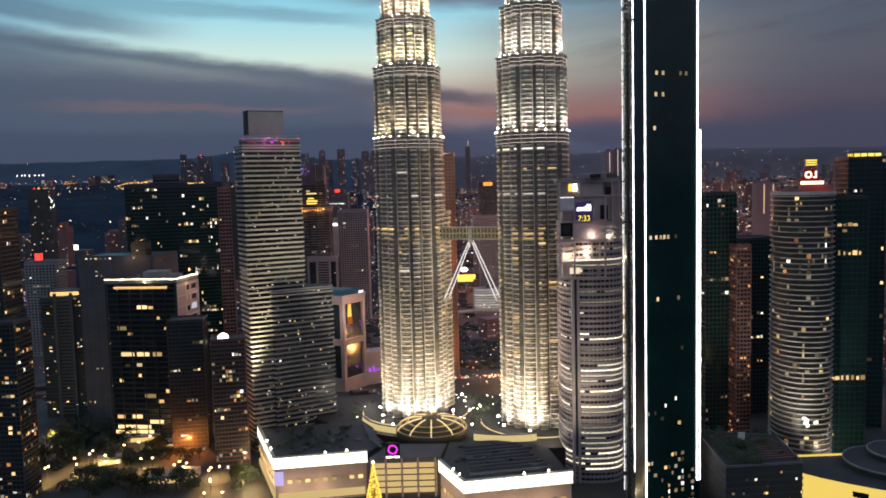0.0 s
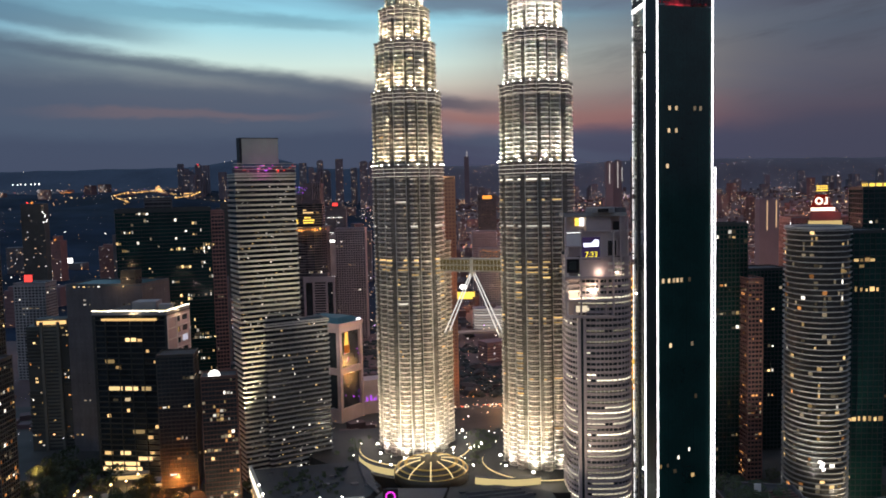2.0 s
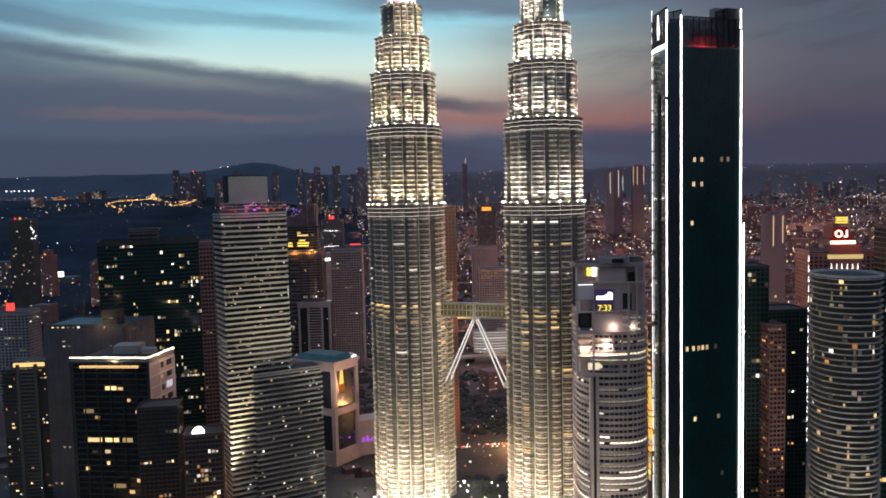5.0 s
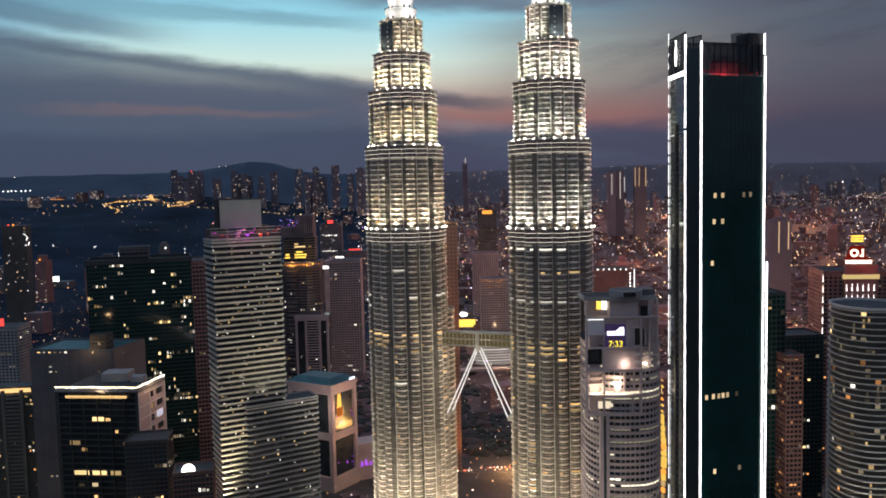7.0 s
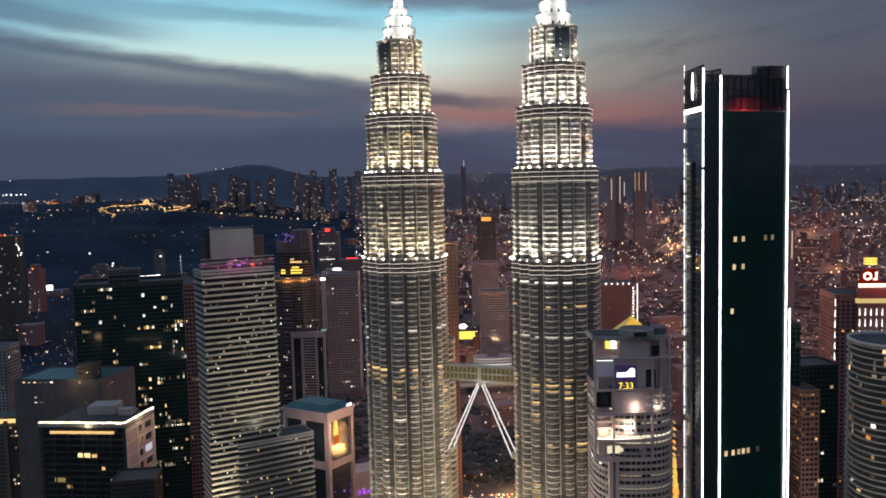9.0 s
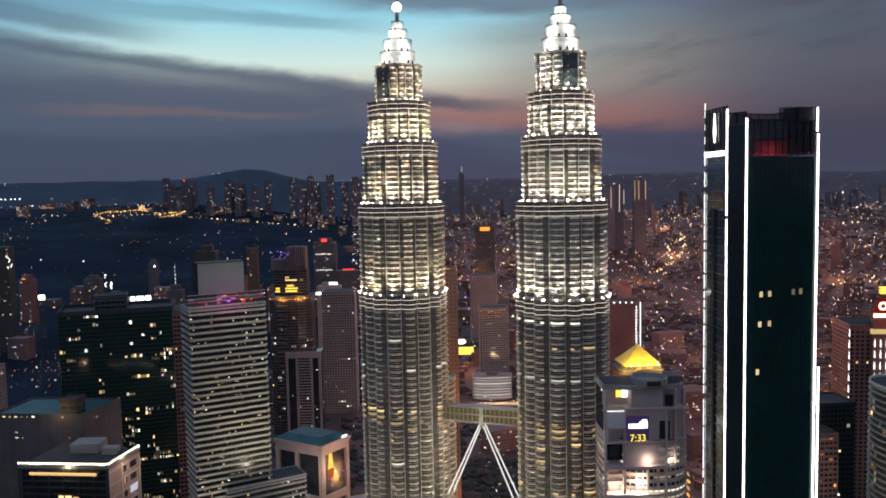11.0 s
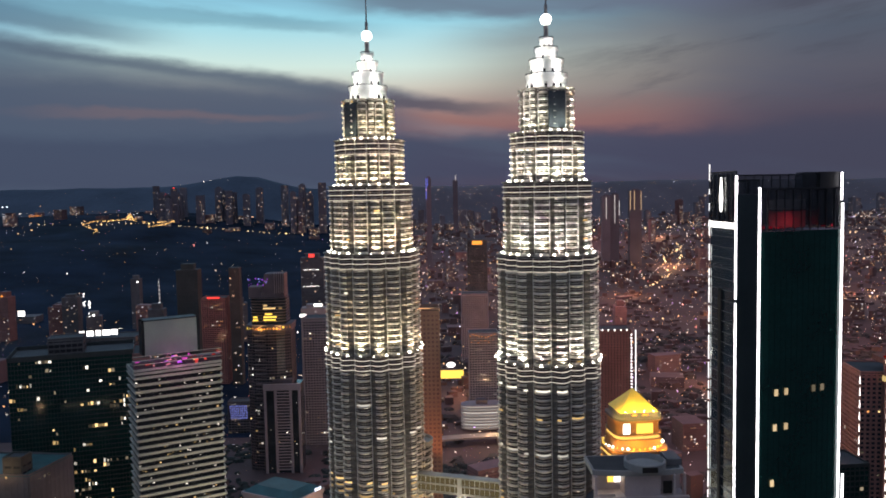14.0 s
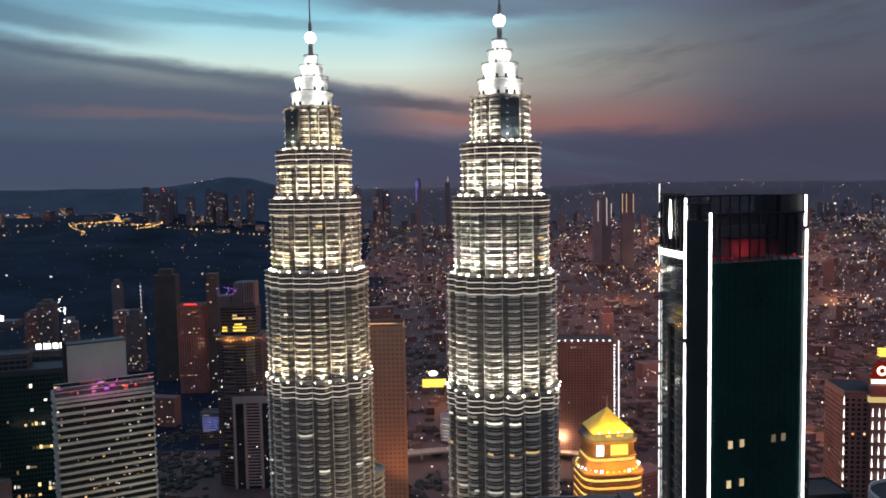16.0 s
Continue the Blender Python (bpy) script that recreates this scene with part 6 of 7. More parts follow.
def pyramid_tower():
    """Rounded golden tiers under a box storey and a pyramid roof."""
    x, y = 178.0, 857.0
    root = thing("office_tower", x, y, 0, "golden floodlit tower with rounded tiers and a pyramid roof", "building", rz=6)
    part("body", Shape().prism(oval(0, 0, 24.5, 22, 32, 0, 4.0), 0, 124), GOLD_WALL, root)
    for k in range(15):
        z = 122 - 6.4 * k
        part("tier_band", Shape().prism(oval(0, 0, 25.4, 22.9, 32, 0, 4.0), z, z + 2.6), GOLD_WALL, root)
        part("lit_band", Shape().prism(oval(0, 0, 24.9, 22.4, 32, 0, 4.0), z - 2.2, z - 0.4), ORANGE_BAND if k % 2 else GOLD_BAND, root, "orange lit band")
    part("terrace", Shape().prism(oval(0, 0, 26.4, 24, 32, 0, 4.0), 124.6, 126.2), GOLD_WALL, root)
    rnd = random.Random(52)
    for k in range(34):
        a = math.tau * k / 34
        part("terrace_lamp", Shape().octa(25.4 * math.cos(a), 22.9 * math.sin(a), 127.6, rnd.choice((0.6, 0.9, 1.3))), rnd.choice((YELLOW, YELLOW, FLOOD)), root)
    for k, (rx, ry, z0, z1) in enumerate(((20.5, 18.5, 126, 133), (19.0, 17.0, 133, 150))):
        part("upper_body", Shape().prism(oval(0, 0, rx, ry, 32, 0, 5.0), z0, z1), GOLD_WALL, root)
    for z in (129.5, 133, 137.5, 149):
        part("tier_band", Shape().prism(oval(0, 0, 20.6, 18.6, 32, 0, 5.0), z, z + 1.3), GOLD_WALL, root)
    part("lit_band", Shape().prism(oval(0, 0, 19.5, 17.5, 32, 0, 5.0), 134.6, 136.8), GOLD_BAND, root)
    part("white_screen", Shape().box(-14.5, -9.0, -18.6, -17.4, 139.5, 148), WHITE_LIGHT, root, "white lit screen")
    part("yellow_screen", Shape().box(-3, 11, -18.4, -17.2, 139.5, 148), YELLOW, root, "yellow lit screen")
    part("eave", Shape().prism(oval(0, 0, 20.8, 18.8, 32, 0, 5.0), 150.4, 152.4).prism(rect(0, 0, 32, 30), 152.4, 156.5), CONCRETE_DARK, root)
    part("eaves_light", Shape().box(-6, -2, -15.3, -15.0, 153.6, 155.0).box(3, 8, -15.3, -15.0, 153.6, 155.0), ORANGE, root)
    part("pyramid", Shape().prism(rect(0, 0, 33, 31), 156.5, 173.5, rect(0, 0, 0.8, 0.8)), PYRAMID, root, "yellow lit pyramid roof")
    for k in range(4):
        part("roof_lamp", Shape().octa(-12 + 8 * k, -16.2, 157.6, 0.7), FLOOD, root)
    part("spire", Shape().lathe([(0.3, 173.5), (0.1, 184)], 6), STEEL_FIN, root)
    for u, v in ((-19, -21), (0, -24), (20, -20)):
        lamp("roof_flood", "POINT", (x + u, y + v, 158.5), 22000, (1.0, 0.62, 0.14), None, 0.6)
    for u, v in ((-22, -24), (0, -26), (22, -22)):
        lamp("gold_flood", "POINT", (x + u, y + v, 129.5), 13000, (1.0, 0.46, 0.08), None, 0.8)


GOLD_BAND = glowing("golden_band_light", (1.0, 0.60, 0.14), 1.3)
GOLD_WALL = material("golden_wall", (0.34, 0.17, 0.06), 0.6, 0, 0.2, 0.08)
PYRAMID = material("yellow_pyramid_roof", (0.92, 0.66, 0.10), 0.5, 0, 0.2, 0.15)
ORANGE_BAND = glowing("orange_band_light", (1.0, 0.46, 0.09), 1.2)
pyramid_tower()


def sign_tower():
    x, y = 373.0, 814.0
    root = building("hotel", "red-brown hotel tower with white light columns and a glowing red sign", rect(x, y, 58, 40, -8), 196, 3.6, 1.5, 4.2, 1.6, 0.5, BRICK_RED, GLASS, 0.06, RES, seed=61, max_lit=60)
    q = pose(0, 0, 0, 0, 0, -8)
    part("centre_bay", Shape().box(-12, 16, -23, -19, 0, 203), BRICK_RED, root, m=q)
    part("gold_storey", Shape().box(-13, 17, -23.6, -19, 190.5, 194.5), FASCIA_GOLD, root, "golden lit storey", m=q)
    part("sign_block", Shape().prism([(-10, -20), (10, -20), (10, -14), (-10, -14)], 207.4, 209).prism([(-8.5, -19), (7.5, -19), (7.5, -14), (-8.5, -14)], 209, 219.5, [(-5, -19), (5, -19), (5, -15), (-5, -15)]), SIGN_RED, root, "red glowing sign block", m=q)
    part("sign_plinth", Shape().box(-12, 12, -20, 2, 203, 207.4), BRICK_DARK, root, m=q)
    part("sign_mark", ring_plate(0, 0, 3.6, 1.9), SIGN_WHITE, root, "pale glowing ring sign", m=q @ pose(-3.6, -20.6, 213.6))
    hook = Shape().box(2.6, 4.2, -21.2, -20.6, 210.2, 217.2).box(0.9, 2.6, -21.2, -20.6, 210.2, 211.8)
    part("sign_hook", hook, SIGN_WHITE, root, "pale glowing sign shapes", m=q)
    part("sign_bar", Shape().box(-11, 11, -21.4, -20.6, 204, 207.2), SIGN_WHITE, root, "pale glowing sign bar", m=q)
    for k in range(3):
        part("sign_hoop", Shape().box(-3, 6, -16, -10, 223 + 2.2 * k, 224.2 + 2.2 * k), YELLOW, root, m=q)
    tri_ = Shape().prism([(-0.35, -0.3), (0.35, -0.3), (0.35, 0.3), (-0.35, 0.3)], 0, 6.2, [(-0.08, -0.1), (0.08, -0.1), (0.08, 0.1), (-0.08, 0.1)]).mesh("light_column", WHITE_LIGHT)
    for c in range(6):
        for k in range(19):
            put("light_column", tri_, root, q @ pose(-10.5 + 4.6 * c, -23.5, 180 - 9.5 * k))
    for k in range(19):
        put("light_column", tri_, root, q @ pose(-29.5, -20.5, 188 - 9.5 * k))
    lamp("sign_lamp", "POINT", (x - 2, y - 34, 210), 6000, (1.0, 0.12, 0.06), None, 1.5)


SIGN_RED = glowing("sign_red", (0.9, 0.05, 0.03), 0.17)
SIGN_WHITE = glowing("sign_pale", (1.0, 0.82, 0.66), 2.0)
sign_tower()


RED_DUSK = material("dusk_red_wall", (0.17, 0.095, 0.085), 0.8, 0, 0.3, 0.04, 0.1)


def dotted_tower():
    root = building("apartment_tower", "dark reddish tower with a dotted white light line", rect(236, 1250, 76, 40, -6), 155, 3.6, 2.2, 4.0, 2.2, 0.25, RED_DUSK, GLASS, 0.02, seed=62, max_lit=30)
    dot = Shape().octa(0, 0, 0, 1.3).mesh("dot_lamp", WHITE_LIGHT)
    for k in range(34):
        put("dot_lamp", dot, root, pose(35.5, -25, 150 - 4.4 * k))
    for k in range(9):
        put("dot_lamp", dot, root, pose(-34 + 8 * k, -17 - 0.8 * k, 156))
    part("white_line", Shape().beam((41.5, -24, 0), (41.5, -24, 156), 0.7, 6), LED_DIM, root)


dotted_tower()


def banded_crown_tower():
    """A dark tower with a bowed front, a lit cornice and a stepped, finned top."""
    x, y = -193.0, 1184.0
    bow = [(-27, -14), (-20, -18.5), (-10, -21.5), (0, -22.5), (10, -21.5), (20, -18.5), (27, -14)] + [(27 - 9 * k, 18.64) for k in range(7)]
    root = building("office_tower", "dark bow-fronted tower with an orange lit cornice and stepped top", [(x + p, y + q) for p, q in bow], 175, 3.7, 1.3, 3.2, 0.5, 0.5, DUSK_WALL, GLASS, 0.05, seed=63, max_lit=60, parapet=0)
    part("cornice", Shape().prism(offset(bow, 1.2), 181.5, 183.5).prism(offset(bow, 0.4), 175.6, 181.5).prism(offset(bow, 0.9), 175.6, 176.6), DUSK_WALL, root)
    rnd = random.Random(63)
    for k in range(15):
        u = -26 + 52 * k / 14
        v = -22.9 + 0.0125 * u * u
        part("cornice_lamp", Shape().octa(u, v - 0.5, 179.6 + rnd.uniform(-1.4, 1.0), rnd.choice((0.9, 1.3, 1.8))), rnd.choice((ORANGE, YELLOW, ORANGE)), root)
    lamp("cornice_light", "POINT", (x - 10, y - 27, 182), 6000, (1.0, 0.50, 0.14), None, 0.6)
    lamp("cornice_light", "POINT", (x + 14, y - 26, 182), 6000, (1.0, 0.50, 0.14), None, 0.6)
    mid = [(-21, -12), (-8, -15), (8, -15), (21, -12), (21, 14), (-21, 14)]
    part("upper_body", Shape().prism(mid, 183, 217), GLASS, root)
    for z in (187, 190.6, 194.2, 197.8, 201.4, 205, 208.6, 212.2, 215.8):
        part("upper_slab", Shape().prism(offset(mid, 0.6), z, z + 0.8), DUSK_WALL, root)
    for u, z, w in ((-6, 188.2, 15), (-6, 191.8, 16), (-4, 195.4, 9), (-19, 188.2, 6), (-18.5, 191.8, 5), (-6, 202.6, 15), (-6, 206.2, 5), (13, 202.6, 4)):
        part("lit_storey", Shape().box(u, u + w, -15.4, -14.4, z, z + 2.0), YELLOW if z < 199 else WIN_WARM, root, "yellow lit windows")
    part("crown_block", Shape().prism([(-8, -13), (20, -11), (20, 12), (-8, 12)], 217, 246, [(-4, -12), (20, -11), (20, 12), (-4, 12)]).prism([(-24, -12), (-8, -13), (-8, 10), (-24, 10)], 217, 230), DUSK_WALL, root)
    for k in range(5):
        part("crown_fin", Shape().box(8 + 2.6 * k, 8.6 + 2.6 * k, -13.4, -11.0, 222, 248), DUSK_PALE, root)
    for k in range(16):
        part("violet_lamp", Shape().octa(rnd.uniform(-24, 4), -13.6, rnd.uniform(231, 241), rnd.uniform(0.5, 1.1)), PURPLE if k % 4 else BLUE, root, "violet roof lamp")
    for k in range(26):
        z = 20 + 6.0 * k
        part("louvre", Shape().box(-17, -4, -22.6, -20.4, z, z + 1.2), CONCRETE_DARK, root)


def framed_tower():
    x, y = -177.0, 1170.0
    root = thing("office_tower", x, y, 0, "grey tower with a pale portal frame round slatted floors", "building")
    part("body", Shape().box(-22, 22, -14, 14, 0, 110), GLASS, root)
    for u in (-22.4, -9.6, 9.0, 19.6):
        part("pier", Shape().box(u, u + 3.0, -15.4, -13.6, 0, 109), DUSK_PALE, root)
    part("frame_beam", Shape().box(-22.6, 22.8, -15.8, -13.4, 104, 112), DUSK_PALE, root)
    part("roof_house", Shape().box(-12, 12, -9, 9, 110, 116), DUSK_WALL, root)
    slat = Shape().box(-6.6, 9.0, -15.0, -13.8, 0, 1.5).mesh("slat", DUSK_PALE)
    for k in range(27):
        put("slat", slat, root, pose(0, 0, 4 + 3.7 * k))
    rnd = random.Random(64)
    for k in range(9):
        put("window", pane(rnd.choice((0.9, 1.6)), 1.1, rnd.choice((WIN_WHITE, WIN_WARM))), root, pose(rnd.uniform(-18, 18), -14.3, 6 + 3.7 * rnd.randrange(24)))


def car_park(x, y):
    """Open parking decks with white lit soffits."""
    root = thing("car_park", x, y, 0, "round-ended car park with white lit open decks", "building")
    for k in range(9):
        part("deck", Shape().prism(oval(0, 0, 30, 16, 28, 0, 3.0), 4.2 * k + 3, 4.2 * k + 4.2), DUSK_PALE, root)
        if k < 8:
            part("lit_deck", Shape().prism(oval(0, 0, 28, 14, 28, 0, 3.0), 4.2 * k + 5.6, 4.2 * k + 6.4), DECK_LIGHT, root, "white lit deck edge")
    part("core", Shape().box(-8, 8, -6, 6, 0, 44), DUSK_WALL, root)


def line_tower(x, y, w, top, lines, label, mat):
    z0 = ground_z(x, y)
    root = thing("office_tower", x, y, z0 - 2, label, "building")
    part("body", Shape().box(-w * 0.45, w * 0.45, -12, 12, 0, top - z0), FLATS, root)
    part("roof_house", Shape().box(-w / 4, w / 4, -6, 6, top - z0, top - z0 + 5), FLATS, root)
    for u, lo, hi in lines:
        part("light_line", Shape().box(u * w - 0.9, u * w + 0.9, -13.2, -12.0, lo - z0, hi - z0), mat, root, "upright light line")


# flats paled towards the sky, haze put into the base colour
FLATS = material("haze_grey_flats", (0.145, 0.132, 0.150), 0.85, 0, 0.2, 0.02, per_object=0.2)
DUSK_WALL = material("dusk_brown_wall", (0.115, 0.095, 0.100), 0.75, 0, 0.35, 0.05, 0.1)
DUSK_PALE = material("dusk_pale_frame", (0.30, 0.265, 0.27), 0.75, 0, 0.25, 0.05, 0.1)
DECK_LIGHT = glowing("deck_light", (1.0, 0.97, 0.90), 0.75, 0.5)
LINE_WHITE = glowing("thin_white_line", (1.0, 0.92, 0.86), 0.75)
LINE_GOLD = glowing("thin_gold_line", (1.0, 0.66, 0.38), 0.70)
LINE_BLUE = glowing("thin_blue_line", (0.22, 0.24, 1.0), 0.9)
banded_crown_tower()
framed_tower()
car_park(78, 1318)
line_tower(612, 2900, 30, 318, ((0.0, 240, 312),), "far tower with one white light line", LINE_WHITE)
line_tower(646, 2920, 34, 322, ((0.0, 225, 320), (0.45, 250, 300)), "far tower with white light lines", LINE_WHITE)
line_tower(713, 2900, 46, 334, ((-0.4, 268, 332), (-0.1, 268, 332), (0.4, 268, 332)), "far tower with three golden light lines", LINE_GOLD)
line_tower(8, 3000, 20, 392, ((-0.4, 318, 390), (-0.15, 362, 390)), "far slim tower with a blue light line", LINE_BLUE)
line_tower(135, 3980, 26, 392, ((0.1, 390, 420),), "far dark tower with a lit spike", LINE_WHITE)
line_tower(690, 1700, 46, 200, ((-0.1, 134, 196), (0.32, 140, 196)), "tower with golden light lines beyond the park", LINE_GOLD)
building("office_tower", "brownish tower with rows of lit windows", rect(-143, 1280, 46, 36, 0), 174, 3.6, 1.7, 4.0, 1.4, 0.4, DUSK_PALE, GLASS, 0.05, seed=65, max_lit=60)
building("office_tower", "slim grey tower beyond the skybridge", rect(86, 1388, 44, 34, 0), 129, 3.8, 1.8, 4.0, 1.4, 0.4, DUSK_PALE, GLASS, 0.04, seed=66, max_lit=40)
building("office_tower", "plain grey tower far beyond the skybridge", rect(95, 1775, 52, 40, 0), 138, 3.8, 2.0, 4.5, 1.8, 0.4, DUSK_PALE, GLASS, 0.01, seed=67, max_lit=10)
building("office_tower", "dark tower with a small red sign", rect(131, 2266, 50, 40, 0), 214, 3.8, 1.8, 4.5, 1.4, 0.4, CONCRETE_DARK, GLASS, 0.04, seed=68, max_lit=40)


def facade_sign(name, label, x, y, z, w, h, mat, category="sign", depth=0.8):
    root = thing(name, x, y, z, label, category)
    part("face", Shape().box(-w / 2, w / 2, -depth, 0, 0, h), mat, root)
    part("frame", Shape().box(-w / 2 - 0.4, w / 2 + 0.4, 0.0, 0.5, -0.4, h + 0.4), BLACK_METAL, root)
    return root


facade_sign("facade_sign", "red and orange glowing sign on a tower", 131, 2245.3, 203, 26, 10, ORANGE)


def light_row(name, label, x, y, z, n, step, size, mat, turn=0.0, drop=0.0):
    """A row of small lamps along a roof edge or storey."""
    root = thing(name, x, y, z, label, "lights", rz=turn)
    rnd = random.Random(int(abs(x * 7 + z)))
    ball = Shape().octa(0, 0, 0, size).mesh("lamp", mat)
    for k in range(n):
        put("lamp", ball, root, pose((k - n / 2) * step + rnd.uniform(-0.2, 0.2) * step, 0, rnd.uniform(-drop, drop)))
    return root


light_row("roof_lamps", "orange lamps along a tower's top storey", 86, 1369, 126, 9, 4.6, 0.9, ORANGE, 0, 2.5)
light_row("roof_lamps", "orange lamps along a tower's top storey", 86, 1369, 118, 7, 5.2, 0.8, ORANGE, 0, 2.5)
facade_sign("billboard", "yellow lit billboard by the road", 42, 1548, 20, 40, 14, YELLOW)
light_row("flood_mast", "glaring white floodlight over a billboard", 42, 1546, 44, 3, 3.0, 5.0, WHITE_LIGHT)
for z in (30, 33.4, 36.8, 40.2, 43.6, 47):
    light_row("light_screen", "row of blue dots of a light screen", -270, 1319.5, z - 6, 9, 2.8, 0.85, BLUE)
building("office_block", "low dark block behind a blue light screen", rect(-270, 1332, 34, 22, 0), 46, 3.8, 1.6, 4.5, 1.0, 0.4, CONCRETE_DARK, GLASS, 0.08, seed=71, max_lit=20)
building("apartment_tower", "dark reddish tower with a red roof sign", rect(-377, 1612, 44, 30, 3), 161, 3.6, 1.6, 4.0, 1.4, 0.4, BRICK_RED, GLASS, 0.10, RES, seed=72, max_lit=60)
facade_sign("roof_sign", "thin red glowing roof sign", -377, 1596, 161.5, 22, 2.6, RED)
building("apartment_tower", "dark slender tower with pale edges", rect(-310, 1105, 30, 26, 3), 118, 3.6, 1.4, 3.2, 0.8, 0.4, CONCRETE_DARK, GLASS, 0.10, RES, seed=73, max_lit=50)


facade_sign("facade_sign", "round red glowing sign on a far tower", -528, 1032, 127, 10, 9, RED)
building("office_tower", "far grey tower under a red sign", rect(-528, 1048, 40, 30, 0), 124, 3.8, 1.8, 4.5, 1.4, 0.4, CONCRETE, GLASS, 0.05, seed=69, max_lit=40)
building("office_tower", "dark tower below a white roof sign", rect(-340, 1040, 70, 34, 4), 196, 3.8, 1.6, 4.5, 1.0, 0.4, CONCRETE_DARK, GLASS, 0.04, seed=70, max_lit=40)
for k, w in enumerate((5, 7, 5, 8, 6)):
    facade_sign("roof_sign", "white glowing bar of a roof sign", -358 + 8.5 * k, 1024, 199 + 0.4 * k, w, 5.5, WHITE_LIGHT)


def flyover():
    """A curved elevated road beyond the towers."""
    n = 24
    arc = [(95 + 150 * math.cos(radians(a)), 1190 + 62 * math.sin(radians(a))) for a in [20 + 140 * k / n for k in range(n + 1)]]
    s = Shape().prism([(x, y + 9) for x, y in arc] + [(x, y - 9) for x, y in reversed(arc)], 9, 11.5)
    root = tagged(part("flyover", s, FLYOVER, None), "curved concrete flyover lit warm by street lamps", "road")
    for k in range(2, n, 5):
        put("pillar", Shape().lathe([(1.6, 0), (1.4, 9)], 10).mesh("pillar", CONCRETE), root, pose(arc[k][0], arc[k][1], 0))
    for k in (4, 12, 20):
        lamp("flyover_lamp", "POINT", (arc[k][0], arc[k][1] - 4, 30), 60000, (1.0, 0.62, 0.34), None, 2.0)


def park_road():
    """A curved street through the dark park behind the towers, with lamps and traffic lights."""
    rnd = random.Random(15)
    pts = [(-90 + 12 * k, 872 - 14 * math.sin(math.pi * k / 22)) for k in range(23)]
    s = Shape().prism([(x, y - 7) for x, y in pts] + [(x, y + 7) for x, y in reversed(pts)], 0.1, 0.4)
    tagged(part("road", s, ASPHALT, None), "curved asphalt street lit orange behind the towers", "road", kind="structure")
    for k in range(1, 22, 3):
        x, y = pts[k]
        lp = thing("street_lamp", x, y + 8, 0, "street lamp with warm orange light", "street lamp", "street lamps")
        part("post", Shape().lathe([(0.16, 0), (0.1, 9)], 6), BLACK_METAL, lp)
        part("lamp_head", Shape().lathe([(0.2, 8.7), (0.8, 9.0), (0.6, 9.6), (0.1, 9.9)], 8), ORANGE, lp)
        if k % 2:
            lamp("street_light", "POINT", (x, y, 11), 95000, (1.0, 0.48, 0.18), None, 1.0)
    s = Shape()
    for k in range(150):
        i = rnd.randrange(22)
        t = rnd.random()
        s.octa(pts[i][0] + (pts[i + 1][0] - pts[i][0]) * t, pts[i][1] + rnd.choice((-3.5, 3.5)) + rnd.uniform(-0.8, 0.8), 1.4, rnd.uniform(0.45, 1.0))
    tagged(part("traffic_lights", s, TRAFFIC, None, kind="stuff"), "white and red lamps of standing traffic on the street", "traffic lights")


TRAFFIC = glowing("traffic_lamp", (1, 0.8, 0.6), 2.2, 0.6, islands=True, ramp=[(0, (1.0, 0.86, 0.66)), (0.5, (1.0, 0.20, 0.10)), (0.8, (1.0, 0.62, 0.26))])
park_road()
FLYOVER = material("flyover_concrete", (0.30, 0.26, 0.22), 0.8, 0, 0.25, 0.06)
flyover()

# unseen fill lamps high over the farther city, standing in for its street lights
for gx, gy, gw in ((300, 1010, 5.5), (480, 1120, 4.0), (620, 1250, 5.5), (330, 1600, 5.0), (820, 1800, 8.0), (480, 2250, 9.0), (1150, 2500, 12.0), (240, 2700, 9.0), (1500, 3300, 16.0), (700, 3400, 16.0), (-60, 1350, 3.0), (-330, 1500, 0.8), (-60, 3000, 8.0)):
    lamp("city_fill_glow", "POINT", (gx, gy, ground_z(gx, gy) + 185), gw * 0.66e5, (1.0, 0.36, 0.28), None, 6.0)

# pools of orange street light along the far roads
for gx, gy, gw in ((300, 960, 1.0), (430, 1080, 1.3), (520, 980, 1.0), (260, 1420, 1.6), (470, 1500, 1.8), (640, 1560, 2.0), (900, 1650, 2.2), (380, 1900, 2.6), (700, 2080, 2.8), (560, 2400, 3.6), (820, 2850, 5.0),
                   (1120, 2300, 3.6), (250, 2200, 2.6), (1350, 3000, 5.5), (60, 1480, 1.4), (150, 1660, 1.8), (-120, 1480, 0.9), (330, 2880, 5.0), (1000, 3600, 7.0), (-420, 1250, 0.8), (-560, 1180, 0.8), (560, 1290, 1.4)):
    lamp("road_light", "POINT", (gx, gy, ground_z(gx, gy) + 34), gw * 0.6e5, (1.0, 0.44, 0.20), None, 4.0)

